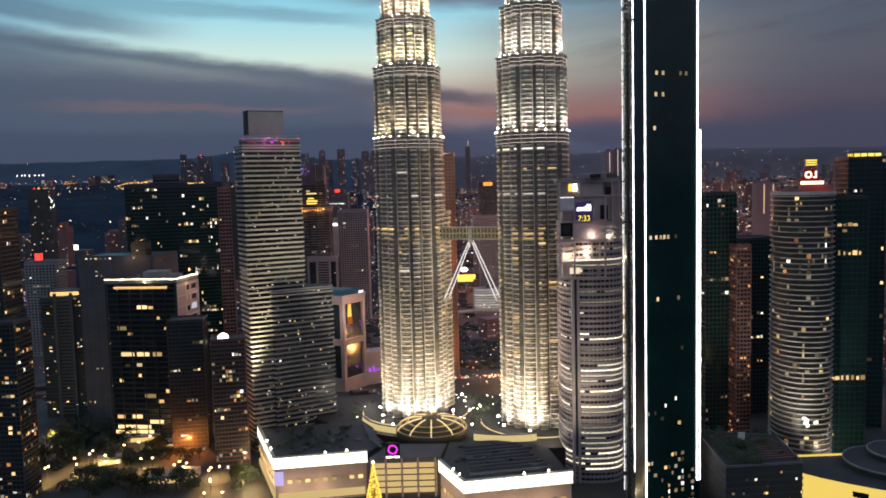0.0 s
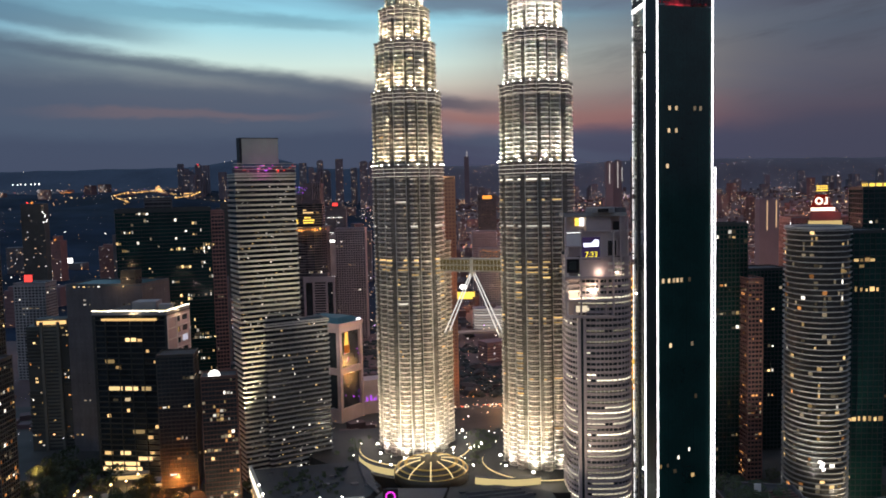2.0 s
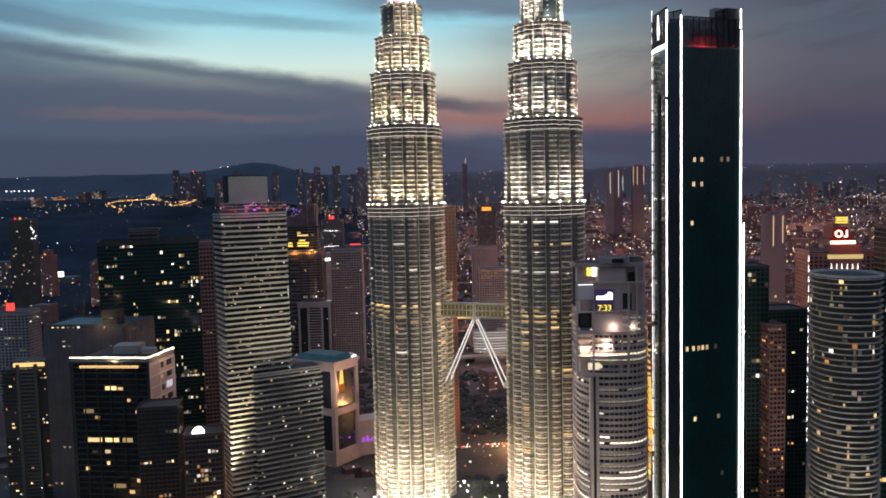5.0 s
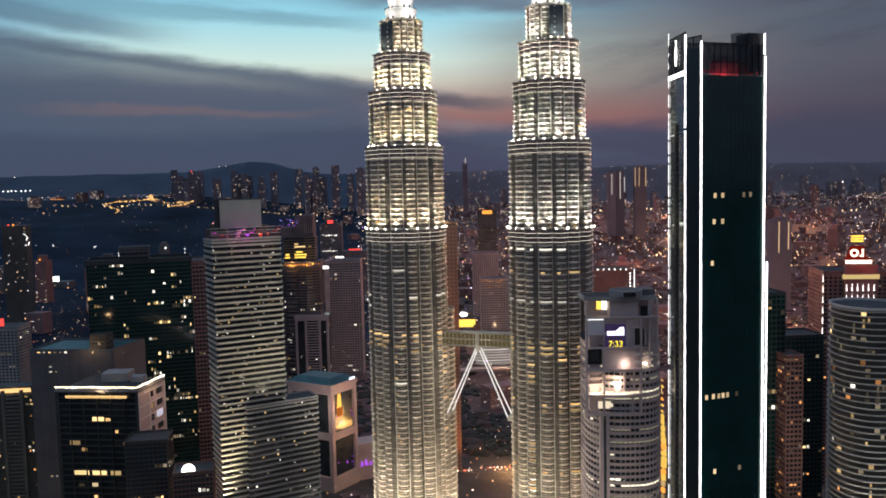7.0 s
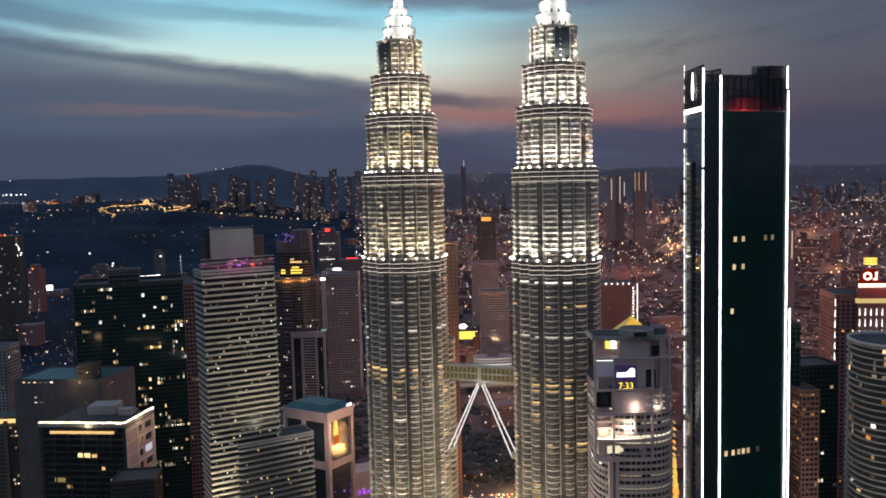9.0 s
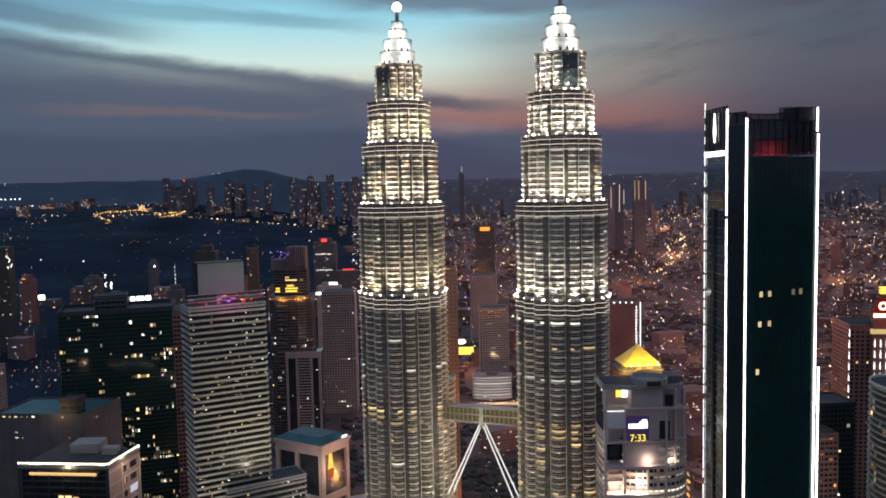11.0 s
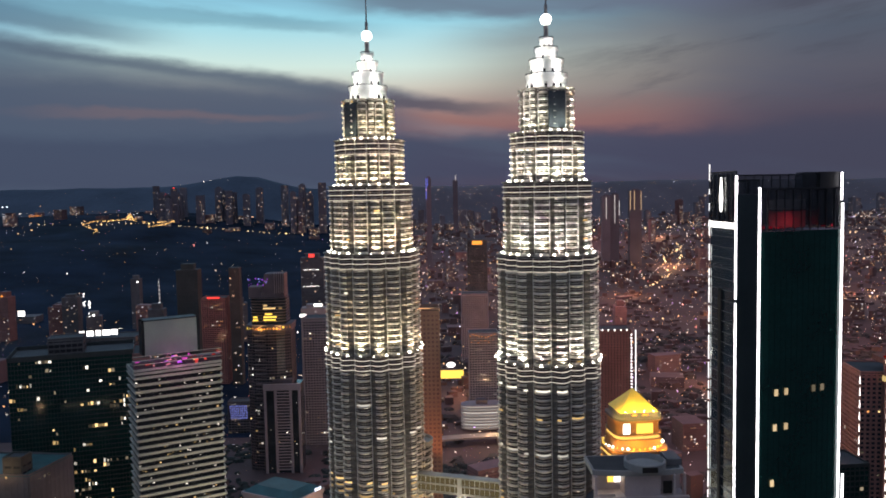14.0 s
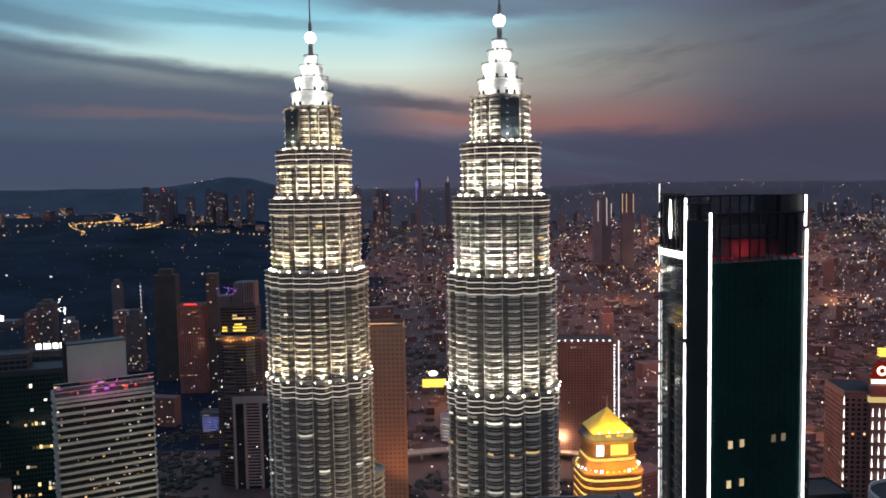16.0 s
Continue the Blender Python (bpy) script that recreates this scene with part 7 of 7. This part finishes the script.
# ---- the rest of the city ----
def far_block(rnd, x, y, w, d, h, turn, lit, wall):
    z = ground_z(x, y)
    root = thing("distant_building", x, y, z - 2, "distant building with a few lit windows at dusk", "building", "distant city")
    root.matrix_basis = pose(x, y, z - 2, 0, 0, turn)
    part("wall", Shape().box(-w / 2, w / 2, -d / 2, d / 2, 0, h), wall, root)
    st = 3.8
    n = int(h / st)
    if h > 50 and rnd.random() < 0.5:
        part("roof_house", Shape().box(-w * 0.3, w * 0.3, -d * 0.3, d * 0.3, h, h + rnd.uniform(4, 12)), wall, root)
    s = Shape()
    for k in range(1, n, 1 if n < 16 else 2):
        s.box(-w / 2 - 0.4, w / 2 + 0.4, -d / 2 - 0.4, d / 2 + 0.4, k * st, k * st + 1.5)
    if n > 1:
        part("banding", s, wall, root, kind="stuff")
    v, f, m_ = [], [], []
    nb = max(2, int(w / 4.2))
    size = 1.0 + y / 2600
    for k in range(1, n):
        for b in range(nb):
            if rnd.random() < lit:
                cx, cz = -w / 2 + (b + 0.5) * w / nb, k * st + 2.2
                i = len(v)
                ww, hh = 0.8 * size, 0.65 * size
                yy = -d / 2 - 0.5
                v += [(cx - ww, yy, cz - hh), (cx + ww, yy, cz - hh), (cx + ww, yy, cz + hh), (cx - ww, yy, cz + hh)]
                f.append((i, i + 1, i + 2, i + 3))
    if f:
        put("window_light", link_mesh("window_light", v, f, CITY_WIN), root, kind="stuff")
    if h > 75 and rnd.random() < 0.16:
        part("roof_lamp", Shape().octa(0, -d / 2, h + 2, 1.6 * size), rnd.choice((RED, RED, WHITE_LIGHT, ORANGE)), root)
    return root


CITY_WIN = glowing("distant_window_light", (1, 0.7, 0.4), 0.55, 0.9, islands=True,
                   ramp=[(0, (1.0, 0.60, 0.36)), (0.4, (1.0, 0.80, 0.64)), (0.7, (0.95, 0.90, 0.92)), (0.93, (1.0, 0.40, 0.25))])
TAKEN = [(-193, 1184), (-177, 1170), (-270, 1332), (-377, 1612), (78, 1318), (-143, 1280), (86, 1388), (95, 1775), (131, 2266), (236, 1250), (42, 1548)]


def low_city():
    """Roofs too small and many to pick apart, filling the ground between the towers."""
    rnd = random.Random(31)
    s = Shape()
    for k in range(5200):
        y = 760 + 3700 * rnd.random() ** 0.9
        u = rnd.uniform(-0.70, 0.70)
        x = u * y
        if x < -0.06 * y and y > 1200:
            continue
        if y < 1320 and any(math.hypot(x - a, y - b) < 62 for a, b in NEAR_TAKEN + TAKEN):
            continue
        if -70 < x < 150 and y < 1170:
            continue
        z = ground_z(x, y)
        w, d = rnd.uniform(7, 21), rnd.uniform(7, 18)
        h = rnd.uniform(4, 11) + (rnd.random() < 0.10) * rnd.uniform(6, 20)
        s.prism(rect(x, y, w, d, rnd.choice((-12, 5, 20, 28))), z - 4, z + h)
    tagged(part("low_roofs", s, CITY_WALL2, None, kind="stuff"), "dusky sea of low roofs between the towers", "houses")
    # woods on the slopes
    slopes, park = ([], []), ([], [])
    for k in range(5200):
        y = 900 + 1000 * rnd.random() ** 0.8
        u = rnd.uniform(-0.05, 0.66)
        x = u * y
        if k >= 1300:
            x, y = (rnd.uniform(-60, 150), rnd.uniform(735, 1165)) if k < 3100 else (rnd.uniform(-430, -70), rnd.uniform(870, 1420))
            if 775 < y < 900:
                continue
        if any(math.hypot(x - a, y - b) < 50 for a, b in TAKEN + NEAR_TAKEN):
            continue
        z = ground_z(x, y)
        r = rnd.uniform(7, 16) if k < 1300 else rnd.uniform(3, 8)
        v, f = slopes if k < 1300 else park
        i = len(v)
        n = 6
        a0 = rnd.random() * 6
        v += [(x + r * rnd.uniform(0.7, 1.2) * math.cos(a0 + math.tau * q / n), y + r * rnd.uniform(0.7, 1.2) * math.sin(a0 + math.tau * q / n), z - 1) for q in range(n)]
        v += [(x + 0.7 * r * rnd.uniform(0.6, 1.2) * math.cos(a0 + 0.4 + math.tau * q / n), y + 0.7 * r * rnd.uniform(0.6, 1.2) * math.sin(a0 + 0.4 + math.tau * q / n), z + r * rnd.uniform(0.25, 0.5)) for q in range(n)]
        v.append((x, y, z + r * rnd.uniform(0.45, 0.7)))
        f += [(i + q, i + (q + 1) % n, i + n + (q + 1) % n, i + n + q) for q in range(n)] + [(i + n + q, i + n + (q + 1) % n, i + 2 * n) for q in range(n)]
    tagged(put("park_trees", link_mesh("park_trees", park[0], park[1], PARK_LEAF), kind="stuff"), "dark park trees behind the towers", "trees")
    tagged(put("woods", link_mesh("woods", slopes[0], slopes[1], WOODS), kind="stuff"), "dark clumps of trees between far blocks", "trees")


CITY_WALL2 = material("dusky_roofs", (0.104, 0.066, 0.066), 0.9, 0, 0.4, 0.03)
PARK_LEAF = material("park_foliage", (0.022, 0.032, 0.028), 0.95, 0, 0.6, 0.08)
WOODS = material("far_woods", (0.050, 0.041, 0.038), 0.95, 0, 0.6, 0.05)
NEAR_TAKEN = [(-318, 792), (-193, 1184), (-282, 835), (-305, 760), (-118, 836), (-75, 852), (0, 866), (178, 857), (373, 814), (-374, 754), (-338, 762), (276, 714), (-528, 1048), (-340, 1040), (-205, 1022), (95, 1240), (0, 1225), (190, 1225), (20, 700)]


def far_city():
    rnd = random.Random(77)
    made, tries = 0, 0
    while made < 122 and tries < 9000:
        tries += 1
        y = 980 + 3450 * rnd.random() ** 0.85
        u = rnd.uniform(-0.66, 0.66)
        x = u * y
        if u < -0.08 and y > 1500 and rnd.random() < (0.90 if y < 3500 else 0.15):
            continue
        if abs(u) < 0.16 and y < 1500 and rnd.random() < 0.6:
            continue
        if any(math.hypot(x - a, y - b) < 70 for a, b in TAKEN):
            continue
        TAKEN.append((x, y))
        tall = rnd.random() < 0.22
        h = rnd.uniform(60, 120) if tall else rnd.uniform(12, 48)
        if y < 1400:
            h = min(h, 85)
        w, d = rnd.uniform(22, 48) * (0.8 if tall else 1.3), rnd.uniform(18, 40)
        far_block(rnd, x, y, w, d, h, rnd.choice((-12, -4, 5, 15, 28)), rnd.uniform(0.04, 0.26), CITY_WALL)
        made += 1


far_city()
low_city()


def city_lights():
    rnd = random.Random(5)
    s = Shape()
    for k in range(86000):
        y = 720 + 4020 * rnd.random() ** 0.92
        u = rnd.uniform(-0.68, 0.68)
        dens = (1.0 if u > -0.10 else (0.09 if 2100 < y < 4000 else 0.48)) * (1.0 if y < 4350 or u > -0.10 else 0.15)
        dens *= 0.35 + 0.9 * max(0.0, noise.noise(Vector((u * y / 260, y / 260, 8))) + 0.35)
        if rnd.random() > dens:
            continue
        x = u * y
        if -70 < x < 160 and y < 1170 and rnd.random() < 0.35:
            continue
        r = (0.26 + 1.5 * rnd.random() ** 12) * (0.42 + min(y, 2700) / 2700) * (0.75 if y < 1300 else 1.0)
        s.octa(x, y, ground_z(x, y) + rnd.uniform(8, 24), r * (1.1 if u < -0.1 else 1.0))
    tagged(part("city_lights", s, CITY, None, kind="stuff"), "scattered warm and white city lights at dusk", "city lights")
    s = Shape()
    roads = [((640, 2480), (830, 2980)), ((830, 2980), (1000, 3380)), ((113, 3200), (176, 3010)), ((176, 3010), (254, 3090)), ((700, 2560), (960, 3250)), ((430, 2050), (1300, 2250)), ((150, 2900), (1500, 2780)), ((1000, 2300), (1450, 3600)), ((560, 1500), (1500, 1650)), ((-60, 1900), (330, 1960)),
             ((-1700, 3700), (-500, 3800)), ((-2300, 3300), (-1900, 3350)), ((1300, 3500), (2300, 3350)), ((300, 3800), (1700, 3900))]
    for (ax, ay), (bx, by) in roads:
        n = int(math.hypot(bx - ax, by - ay) / 24)
        for k in range(n):
            t = k / n
            if rnd.random() < 0.25:
                continue
            x = ax + (bx - ax) * t + rnd.uniform(-6, 6) + 40 * math.sin(3 * t)
            y = ay + (by - ay) * t + rnd.uniform(-6, 6)
            s.octa(x, y, ground_z(x, y) + 9, (0.8 + y / 2400) * rnd.choice((0.6, 0.9, 1.6)))
    tagged(part("road_lights", s, STREET, None, kind="stuff"), "rows of orange lights along far roads", "street lights")
    # the lit palace hill
    s = Shape()
    upper = [(-1400, 234), (-1366, 245), (-1294, 248), (-1218, 253), (-1128, 235), (-1030, 244), (-1069, 229), (-1139, 220)]
    lower = [(-1400, 234), (-1356, 216), (-1340, 211), (-1357, 200)]
    for chain, each in ((upper, 24), (lower, 13)):
        for (ax, az_), (bx, bz) in zip(chain, chain[1:]):
            for k in range(each):
                t = rnd.random()
                x, z = ax + (bx - ax) * t, az_ + (bz - az_) * t
                z = max(z, ground_z(x, 3440) + 2)
                s.octa(x, 3440, z + rnd.uniform(-2, 2), 1.1 + 1.8 * rnd.random() ** 2)
    for k in range(60):
        t, q = rnd.random(), rnd.random() ** 1.6
        s.octa(-1206 + 58 * (t - 0.5) * (1 - q), 3442, 252 + 22 * q, 1.2 + 1.2 * rnd.random())
    tagged(part("palace_lights", s, PALACE, None, kind="stuff"), "chain of golden lights round a far palace hill", "lights")


PALACE = glowing("palace_gold", (1.0, 0.55, 0.18), 2.2, 0.7, islands=True)
city_lights()


# ---- the left middle distance: towers among dark woods ----
def mid_tower(label, x, y, w, d, top, wall, lit, seed, turn=0):
    root = far_block(random.Random(seed), x, y, w, d, top - ground_z(x, y) + 2, turn, lit, wall)
    root.name = "office_tower"
    return tagged(root, label, "building")


mid_tower("tall grey tower with a red beacon among the woods", -850, 1690, 44, 36, 222, NIGHT_WALL, 0.05, 81, 12)
light_row("roof_lamps", "red beacon on a tower's roof", -852, 1668, 224, 1, 2, 2.2, RED)
light_row("edge_lamps", "string of white lamps down a tower's edge", -818, 1668, 195, 7, 1.5, 1.5, WHITE_LIGHT, 0, 26)
mid_tower("slim pale tower with a white lamp at its top", -692, 2085, 20, 20, 150, CONCRETE_DARK, 0.04, 82)
light_row("roof_lamps", "white lamp on a slim tower", -682, 2068, 143, 1, 2, 2.6, WHITE_LIGHT)
mid_tower("dim blank slab tower among the woods", -450, 1700, 40, 26, 205, NIGHT_WALL, 0.0, 83)
mid_tower("slender dark tower above the woods", -338, 1600, 18, 18, 216, NIGHT_WALL, 0.06, 84)
mid_tower("dark tower with dim rows of windows under a red sign", -265, 2040, 52, 30, 196, CONCRETE_DARK, 0.06, 85)
facade_sign("roof_sign", "red glowing sign on a tower", -265, 2022, 197, 13, 7.5, RED)
for zz in (168, 130):
    light_row("lit_band", "row of dim white lamps across a tower", -265, 2023, zz, 9, 4.2, 1.1, WHITE_LIGHT)
mid_tower("dark block edged by a red light line", -199, 1950, 58, 30, 136, CONCRETE_DARK, 0.04, 86)
facade_sign("roof_sign", "thin red glowing line on a roof", -199, 1933, 138, 26, 2.6, RED)
mid_tower("grey tower with a white roof sign", -190, 1530, 40, 26, 152, CONCRETE, 0.05, 87)
facade_sign("roof_sign", "white glowing roof sign", -181, 1515, 155, 14, 4.6, WHITE_LIGHT)
facade_sign("roof_sign", "white glowing roof sign", -206, 1515, 138, 11, 4.6, WHITE_LIGHT)
mid_tower("low dark block with a square white sign", -985, 2145, 60, 40, 58, CONCRETE_DARK, 0.10, 88)
facade_sign("roof_sign", "square white glowing sign with a dark middle", -985, 2120, 60, 16, 13, WHITE_LIGHT)
mast = thing("lit_mast", -656, 2136, ground_z(-656, 2136), "slender lattice mast strung with white lamps", "mast")
part("mast_pole", Shape().prism(rect(0, 0, 4, 4), 0, 108, rect(0, 0, 1.5, 1.5)), CONCRETE, mast)
for k in range(9):
    put("mast_lamp", Shape().octa(0, -2.6, 0, 1.2).mesh("mast_lamp", WHITE_LIGHT), mast, pose(0, 0, 20 + 10 * k))
for k, (x, y, w, top) in enumerate(((-760, 1840, 40, 120), (-700, 1760, 30, 150), (-640, 1720, 26, 118), (-600, 1900, 46, 112), (-860, 2080, 36, 98), (-1080, 2040, 44, 110), (-930, 1950, 28, 130), (-540, 1780, 30, 120), (-420, 1960, 34, 104), (-350, 1860, 30, 112))):
    mid_tower("dark mid-rise block with scattered lit windows", x, y, w, 24, top, CONCRETE_DARK if k % 3 else BRICK_RED, 0.12, 90 + k, (-10, 4, 16)[k % 3])
light_row("lit_pole", "upright string of white lamps", -640, 1700, 128, 9, 0.4, 1.5, WHITE_LIGHT, 0, 20)
light_row("lit_pole", "upright string of white lamps", -668, 1742, 148, 9, 0.4, 1.4, WHITE_LIGHT, 0, 20)
light_row("road_lamps", "row of white lamps on a dark hillside", -2125, 4140, 305, 7, 22, 4.0, WHITE_LIGHT, 0, 1)
light_row("road_lamps", "row of warm lamps on a dark hillside", -1930, 4140, 258, 7, 9, 3.2, ORANGE, 0, 1)


def horizon_towers():
    """Slim flats on the skyline, with haze put into their pale colour."""
    rnd = random.Random(404)
    for k in range(78):
        u = rnd.uniform(-0.33, -0.02) if k < 38 else rnd.uniform(-0.02, 0.56)
        y = rnd.uniform(3950, 4280) if k < 38 else rnd.uniform(4000, 4450)
        x = u * y
        top = rnd.uniform(330, 398) if k < 38 else ground_z(x, y) + rnd.uniform(40, 110)
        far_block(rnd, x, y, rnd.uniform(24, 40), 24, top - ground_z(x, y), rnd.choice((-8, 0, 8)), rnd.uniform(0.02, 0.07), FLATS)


horizon_towers()

# ---- trees, streets and lamps near the left ----
def tree_meshes(seed):
    rnd = random.Random(seed)
    trunk = Shape()
    trunk.lathe([(0.45, 0), (0.3, 2.0), (0.22, 4.5), (0.1, 6.5)], 8)
    for k in range(5):
        a = rnd.uniform(0, math.tau)
        trunk.beam((0, 0, 3 + 0.5 * k), (2.6 * math.cos(a), 2.6 * math.sin(a), 5.5 + 0.6 * k), 0.10, 5)
    v, f = [], []
    for k in range(420):
        c = Vector((rnd.gauss(0, 1), rnd.gauss(0, 1), rnd.gauss(0, 0.75)))
        c = c.normalized() * (rnd.random() ** 0.4) * 4.0 * (0.8 + 0.35 * noise.noise(c * 1.5))
        c.z = c.z * 0.75 + 7.0
        e1 = Vector((rnd.gauss(0, 1), rnd.gauss(0, 1), rnd.gauss(0, 1))).normalized()
        e2 = e1.orthogonal().normalized()
        s = rnd.uniform(0.3, 0.65)
        i = len(v)
        v += [c - e1 * s, c + e2 * s * 0.6, c + e1 * s, c - e2 * s * 0.6]
        f.append((i, i + 1, i + 2, i + 3))
    return trunk.mesh("trunk", BARK), link_mesh("crown", v, f, LEAF)


TREES = [tree_meshes(k) for k in range(4)]


def tree(x, y, s, k):
    root = thing("tree", x, y, ground_z(x, y), "dark broad-leaved street tree", "tree", "street trees")
    root.matrix_basis = pose(x, y, 0, 0, 0, 57 * k) @ Matrix.Diagonal((s, s, s, 1))
    put("trunk", TREES[k % 4][0], root)
    put("crown", TREES[k % 4][1], root)


def streets():
    rnd = random.Random(9)
    lines = [[(-300, 560), (-285, 604), (-248, 655), (-190, 700)], [(-285, 604), (-235, 590), (-190, 585), (-165, 560), (-150, 500)]]
    for pts in lines:
        s = Shape()
        for (ax, ay), (bx, by) in zip(pts, pts[1:]):
            e = (Vector((bx, by)) - Vector((ax, ay))).normalized()
            n = Vector((e.y, -e.x)) * 7
            s.prism([(ax - n.x, ay - n.y), (ax + n.x, ay + n.y), (bx + n.x, by + n.y), (bx - n.x, by - n.y)], 0.05, 0.25)
        tagged(part("road", s, ASPHALT, None), "asphalt street under warm street lamps", "road", kind="structure")
    post, head = Shape().lathe([(0.16, 0), (0.1, 9)], 6).mesh("post", BLACK_METAL), Shape().lathe([(0.15, 8.6), (0.9, 8.9), (0.7, 9.7), (0.1, 10)], 8).mesh("lamp_head", STREET_LAMP)
    k = 0
    for pts in lines:
        for (ax, ay), (bx, by) in zip(pts, pts[1:]):
            for t in (0.05, 0.28, 0.5, 0.74):
                k += 1
                x, y = ax + (bx - ax) * t + rnd.uniform(-9, 9), ay + (by - ay) * t + rnd.uniform(-9, 9)
                lp = thing("street_lamp", x, y, 0, "street lamp with warm yellow light", "street lamp", "street lamps")
                put("post", post, lp)
                put("lamp_head", head, lp)
                if k % 4 != 3:
                    lamp("street_light", "SPOT", (x, y, 8.4), 17000, (1.0, 0.60, 0.20), (x + 0.01, y, 0), 0.5, 150, 0.5)
    for k in range(140):
        x, y = rnd.uniform(-330, -150), rnd.uniform(540, 665)
        if rnd.random() < 0.3:
            x, y = rnd.uniform(150, 320), rnd.uniform(470, 560)
        if any(abs((bx - ax) * (y - ay) - (by - ay) * (x - ax)) / math.hypot(bx - ax, by - ay) < 9.5 and min(ax, bx) - 8 < x < max(ax, bx) + 8 for pts in lines for (ax, ay), (bx, by) in zip(pts, pts[1:])):
            continue
        if x < -100 and any(abs(x - cx) < w and abs(y - cy) < w for cx, cy, w in ((-326, 572, 20), (-303, 546, 17), (-212, 646, 22), (-167, 602, 20), (-150, 604, 14))):
            continue
        if x > 0 and math.hypot((x - 262) / 74, (y - 452) / 46) < 1:
            continue
        tree(x, y, rnd.uniform(1.0, 1.7), k)
    # thick dark groves
    v, f = [], []
    for k in range(420):
        gx, gy = (rnd.uniform(140, 330), rnd.uniform(490, 640)) if k < 150 else (rnd.uniform(-345, -145), rnd.uniform(545, 720))
        if any(abs((bx - ax) * (gy - ay) - (by - ay) * (gx - ax)) / math.hypot(bx - ax, by - ay) < 11 and min(ax, bx) - 8 < gx < max(ax, bx) + 8 for pts in lines for (ax, ay), (bx, by) in zip(pts, pts[1:])):
            continue
        if any(abs(gx - cx) < w and abs(gy - cy) < w for cx, cy, w in ((-326, 572, 20), (-303, 546, 17), (-212, 646, 24), (-167, 602, 20), (-150, 604, 16), (-205, 598, 13), (-205, 570, 14), (269, 592, 28), (299, 600, 24), (240, 640, 14))) or math.hypot((gx - 262) / 76, (gy - 452) / 48) < 1:
            continue
        rr = rnd.uniform(5, 9)
        for q in range(150):
            c = Vector((rnd.gauss(0, 1), rnd.gauss(0, 1), rnd.gauss(0, 1))).normalized()
            c = Vector((gx, gy, rr * 0.8)) + Vector((c.x * rr, c.y * rr, c.z * rr * 0.75)) * (0.75 + 0.4 * noise.noise(c * 1.7 + Vector((gx, gy, 0))))
            e1 = Vector((rnd.gauss(0, 1), rnd.gauss(0, 1), rnd.gauss(0, 1))).normalized()
            e2 = e1.orthogonal().normalized()
            z = rnd.uniform(0.6, 1.3)
            i = len(v)
            v += [c - e1 * z, c + e2 * z * 0.6, c + e1 * z, c - e2 * z * 0.6]
            f.append((i, i + 1, i + 2, i + 3))
    tagged(put("grove", link_mesh("grove", v, f, LEAF), kind="stuff"), "thick dark groves of park trees between the streets", "trees")
    lamp("street_light", "POINT", (-212, 626, 10), 60000, (1.0, 0.27, 0.05), None, 0.8)
    # added lamp high up that warms the stair tower's wall, no street lamp
    lamp("street_light", "POINT", (-290, 727, 158), 3200, (1.0, 0.62, 0.34), None, 0.8)
    lamp("street_light", "POINT", (-338, 664, 10), 15000, (1.0, 0.66, 0.28), None, 0.8)
    lamp("street_light", "POINT", (-262, 640, 9), 7000, (1.0, 0.66, 0.28), None, 0.8)
    lamp("street_light", "POINT", (-141, 549, 7), 16000, (1.0, 0.70, 0.26), None, 0.8)
    lamp("street_light", "POINT", (-160, 596, 9), 6000, (1.0, 0.70, 0.30), None, 0.8)
    lamp("street_light", "POINT", (282, 556, 10), 16000, (1.0, 0.85, 0.66), None, 0.8)
    # small shops with lit fronts under the trees
    for x, y, w, tn in ((-206, 570, 30, 8), (-262, 668, 30, 8), (-236, 648, 26, 5), (-196, 580, 16, -8), (-268, 612, 18, 20)):
        sh = thing("shop", x, y, 0, "low shop with a warm lit front", "building", "street shops", rz=tn)
        part("wall", Shape().box(-w / 2, w / 2, -5, 5, 0, 6), CONCRETE_WARM, sh)
        part("shop_front", Shape().box(-w / 2 + 1, w / 2 - 1, -5.3, -4.9, 0.8, 4.4), SHOP, sh, "warm lit shop front")
        part("canopy", Shape().box(-w / 2 - 0.5, w / 2 + 0.5, -7, -5.0, 4.6, 5.0), CONCRETE_DARK, sh)


STREET_LAMP = glowing("street_lamp_glow", (1.0, 0.74, 0.36), 6.0)
SHOP = glowing("shop_front_light", (1.0, 0.66, 0.26), 1.2, 0.4)
streets()

glare = thing("facade_sign", 262, 565.5, 31, "glaring white curled sign at a round tower's foot", "sign")
for gx, gz, gw, gh in ((-1.8, 6.0, 2.2, 1.6), (0.2, 4.4, 2.4, 2.0), (-0.6, 2.6, 2.6, 1.6), (0.8, 0.6, 2.0, 1.8)):
    part("sign_stroke", Shape().box(gx - gw / 2, gx + gw / 2, -0.8, 0, gz - gh / 2, gz + gh / 2), WHITE_LIGHT, glare)
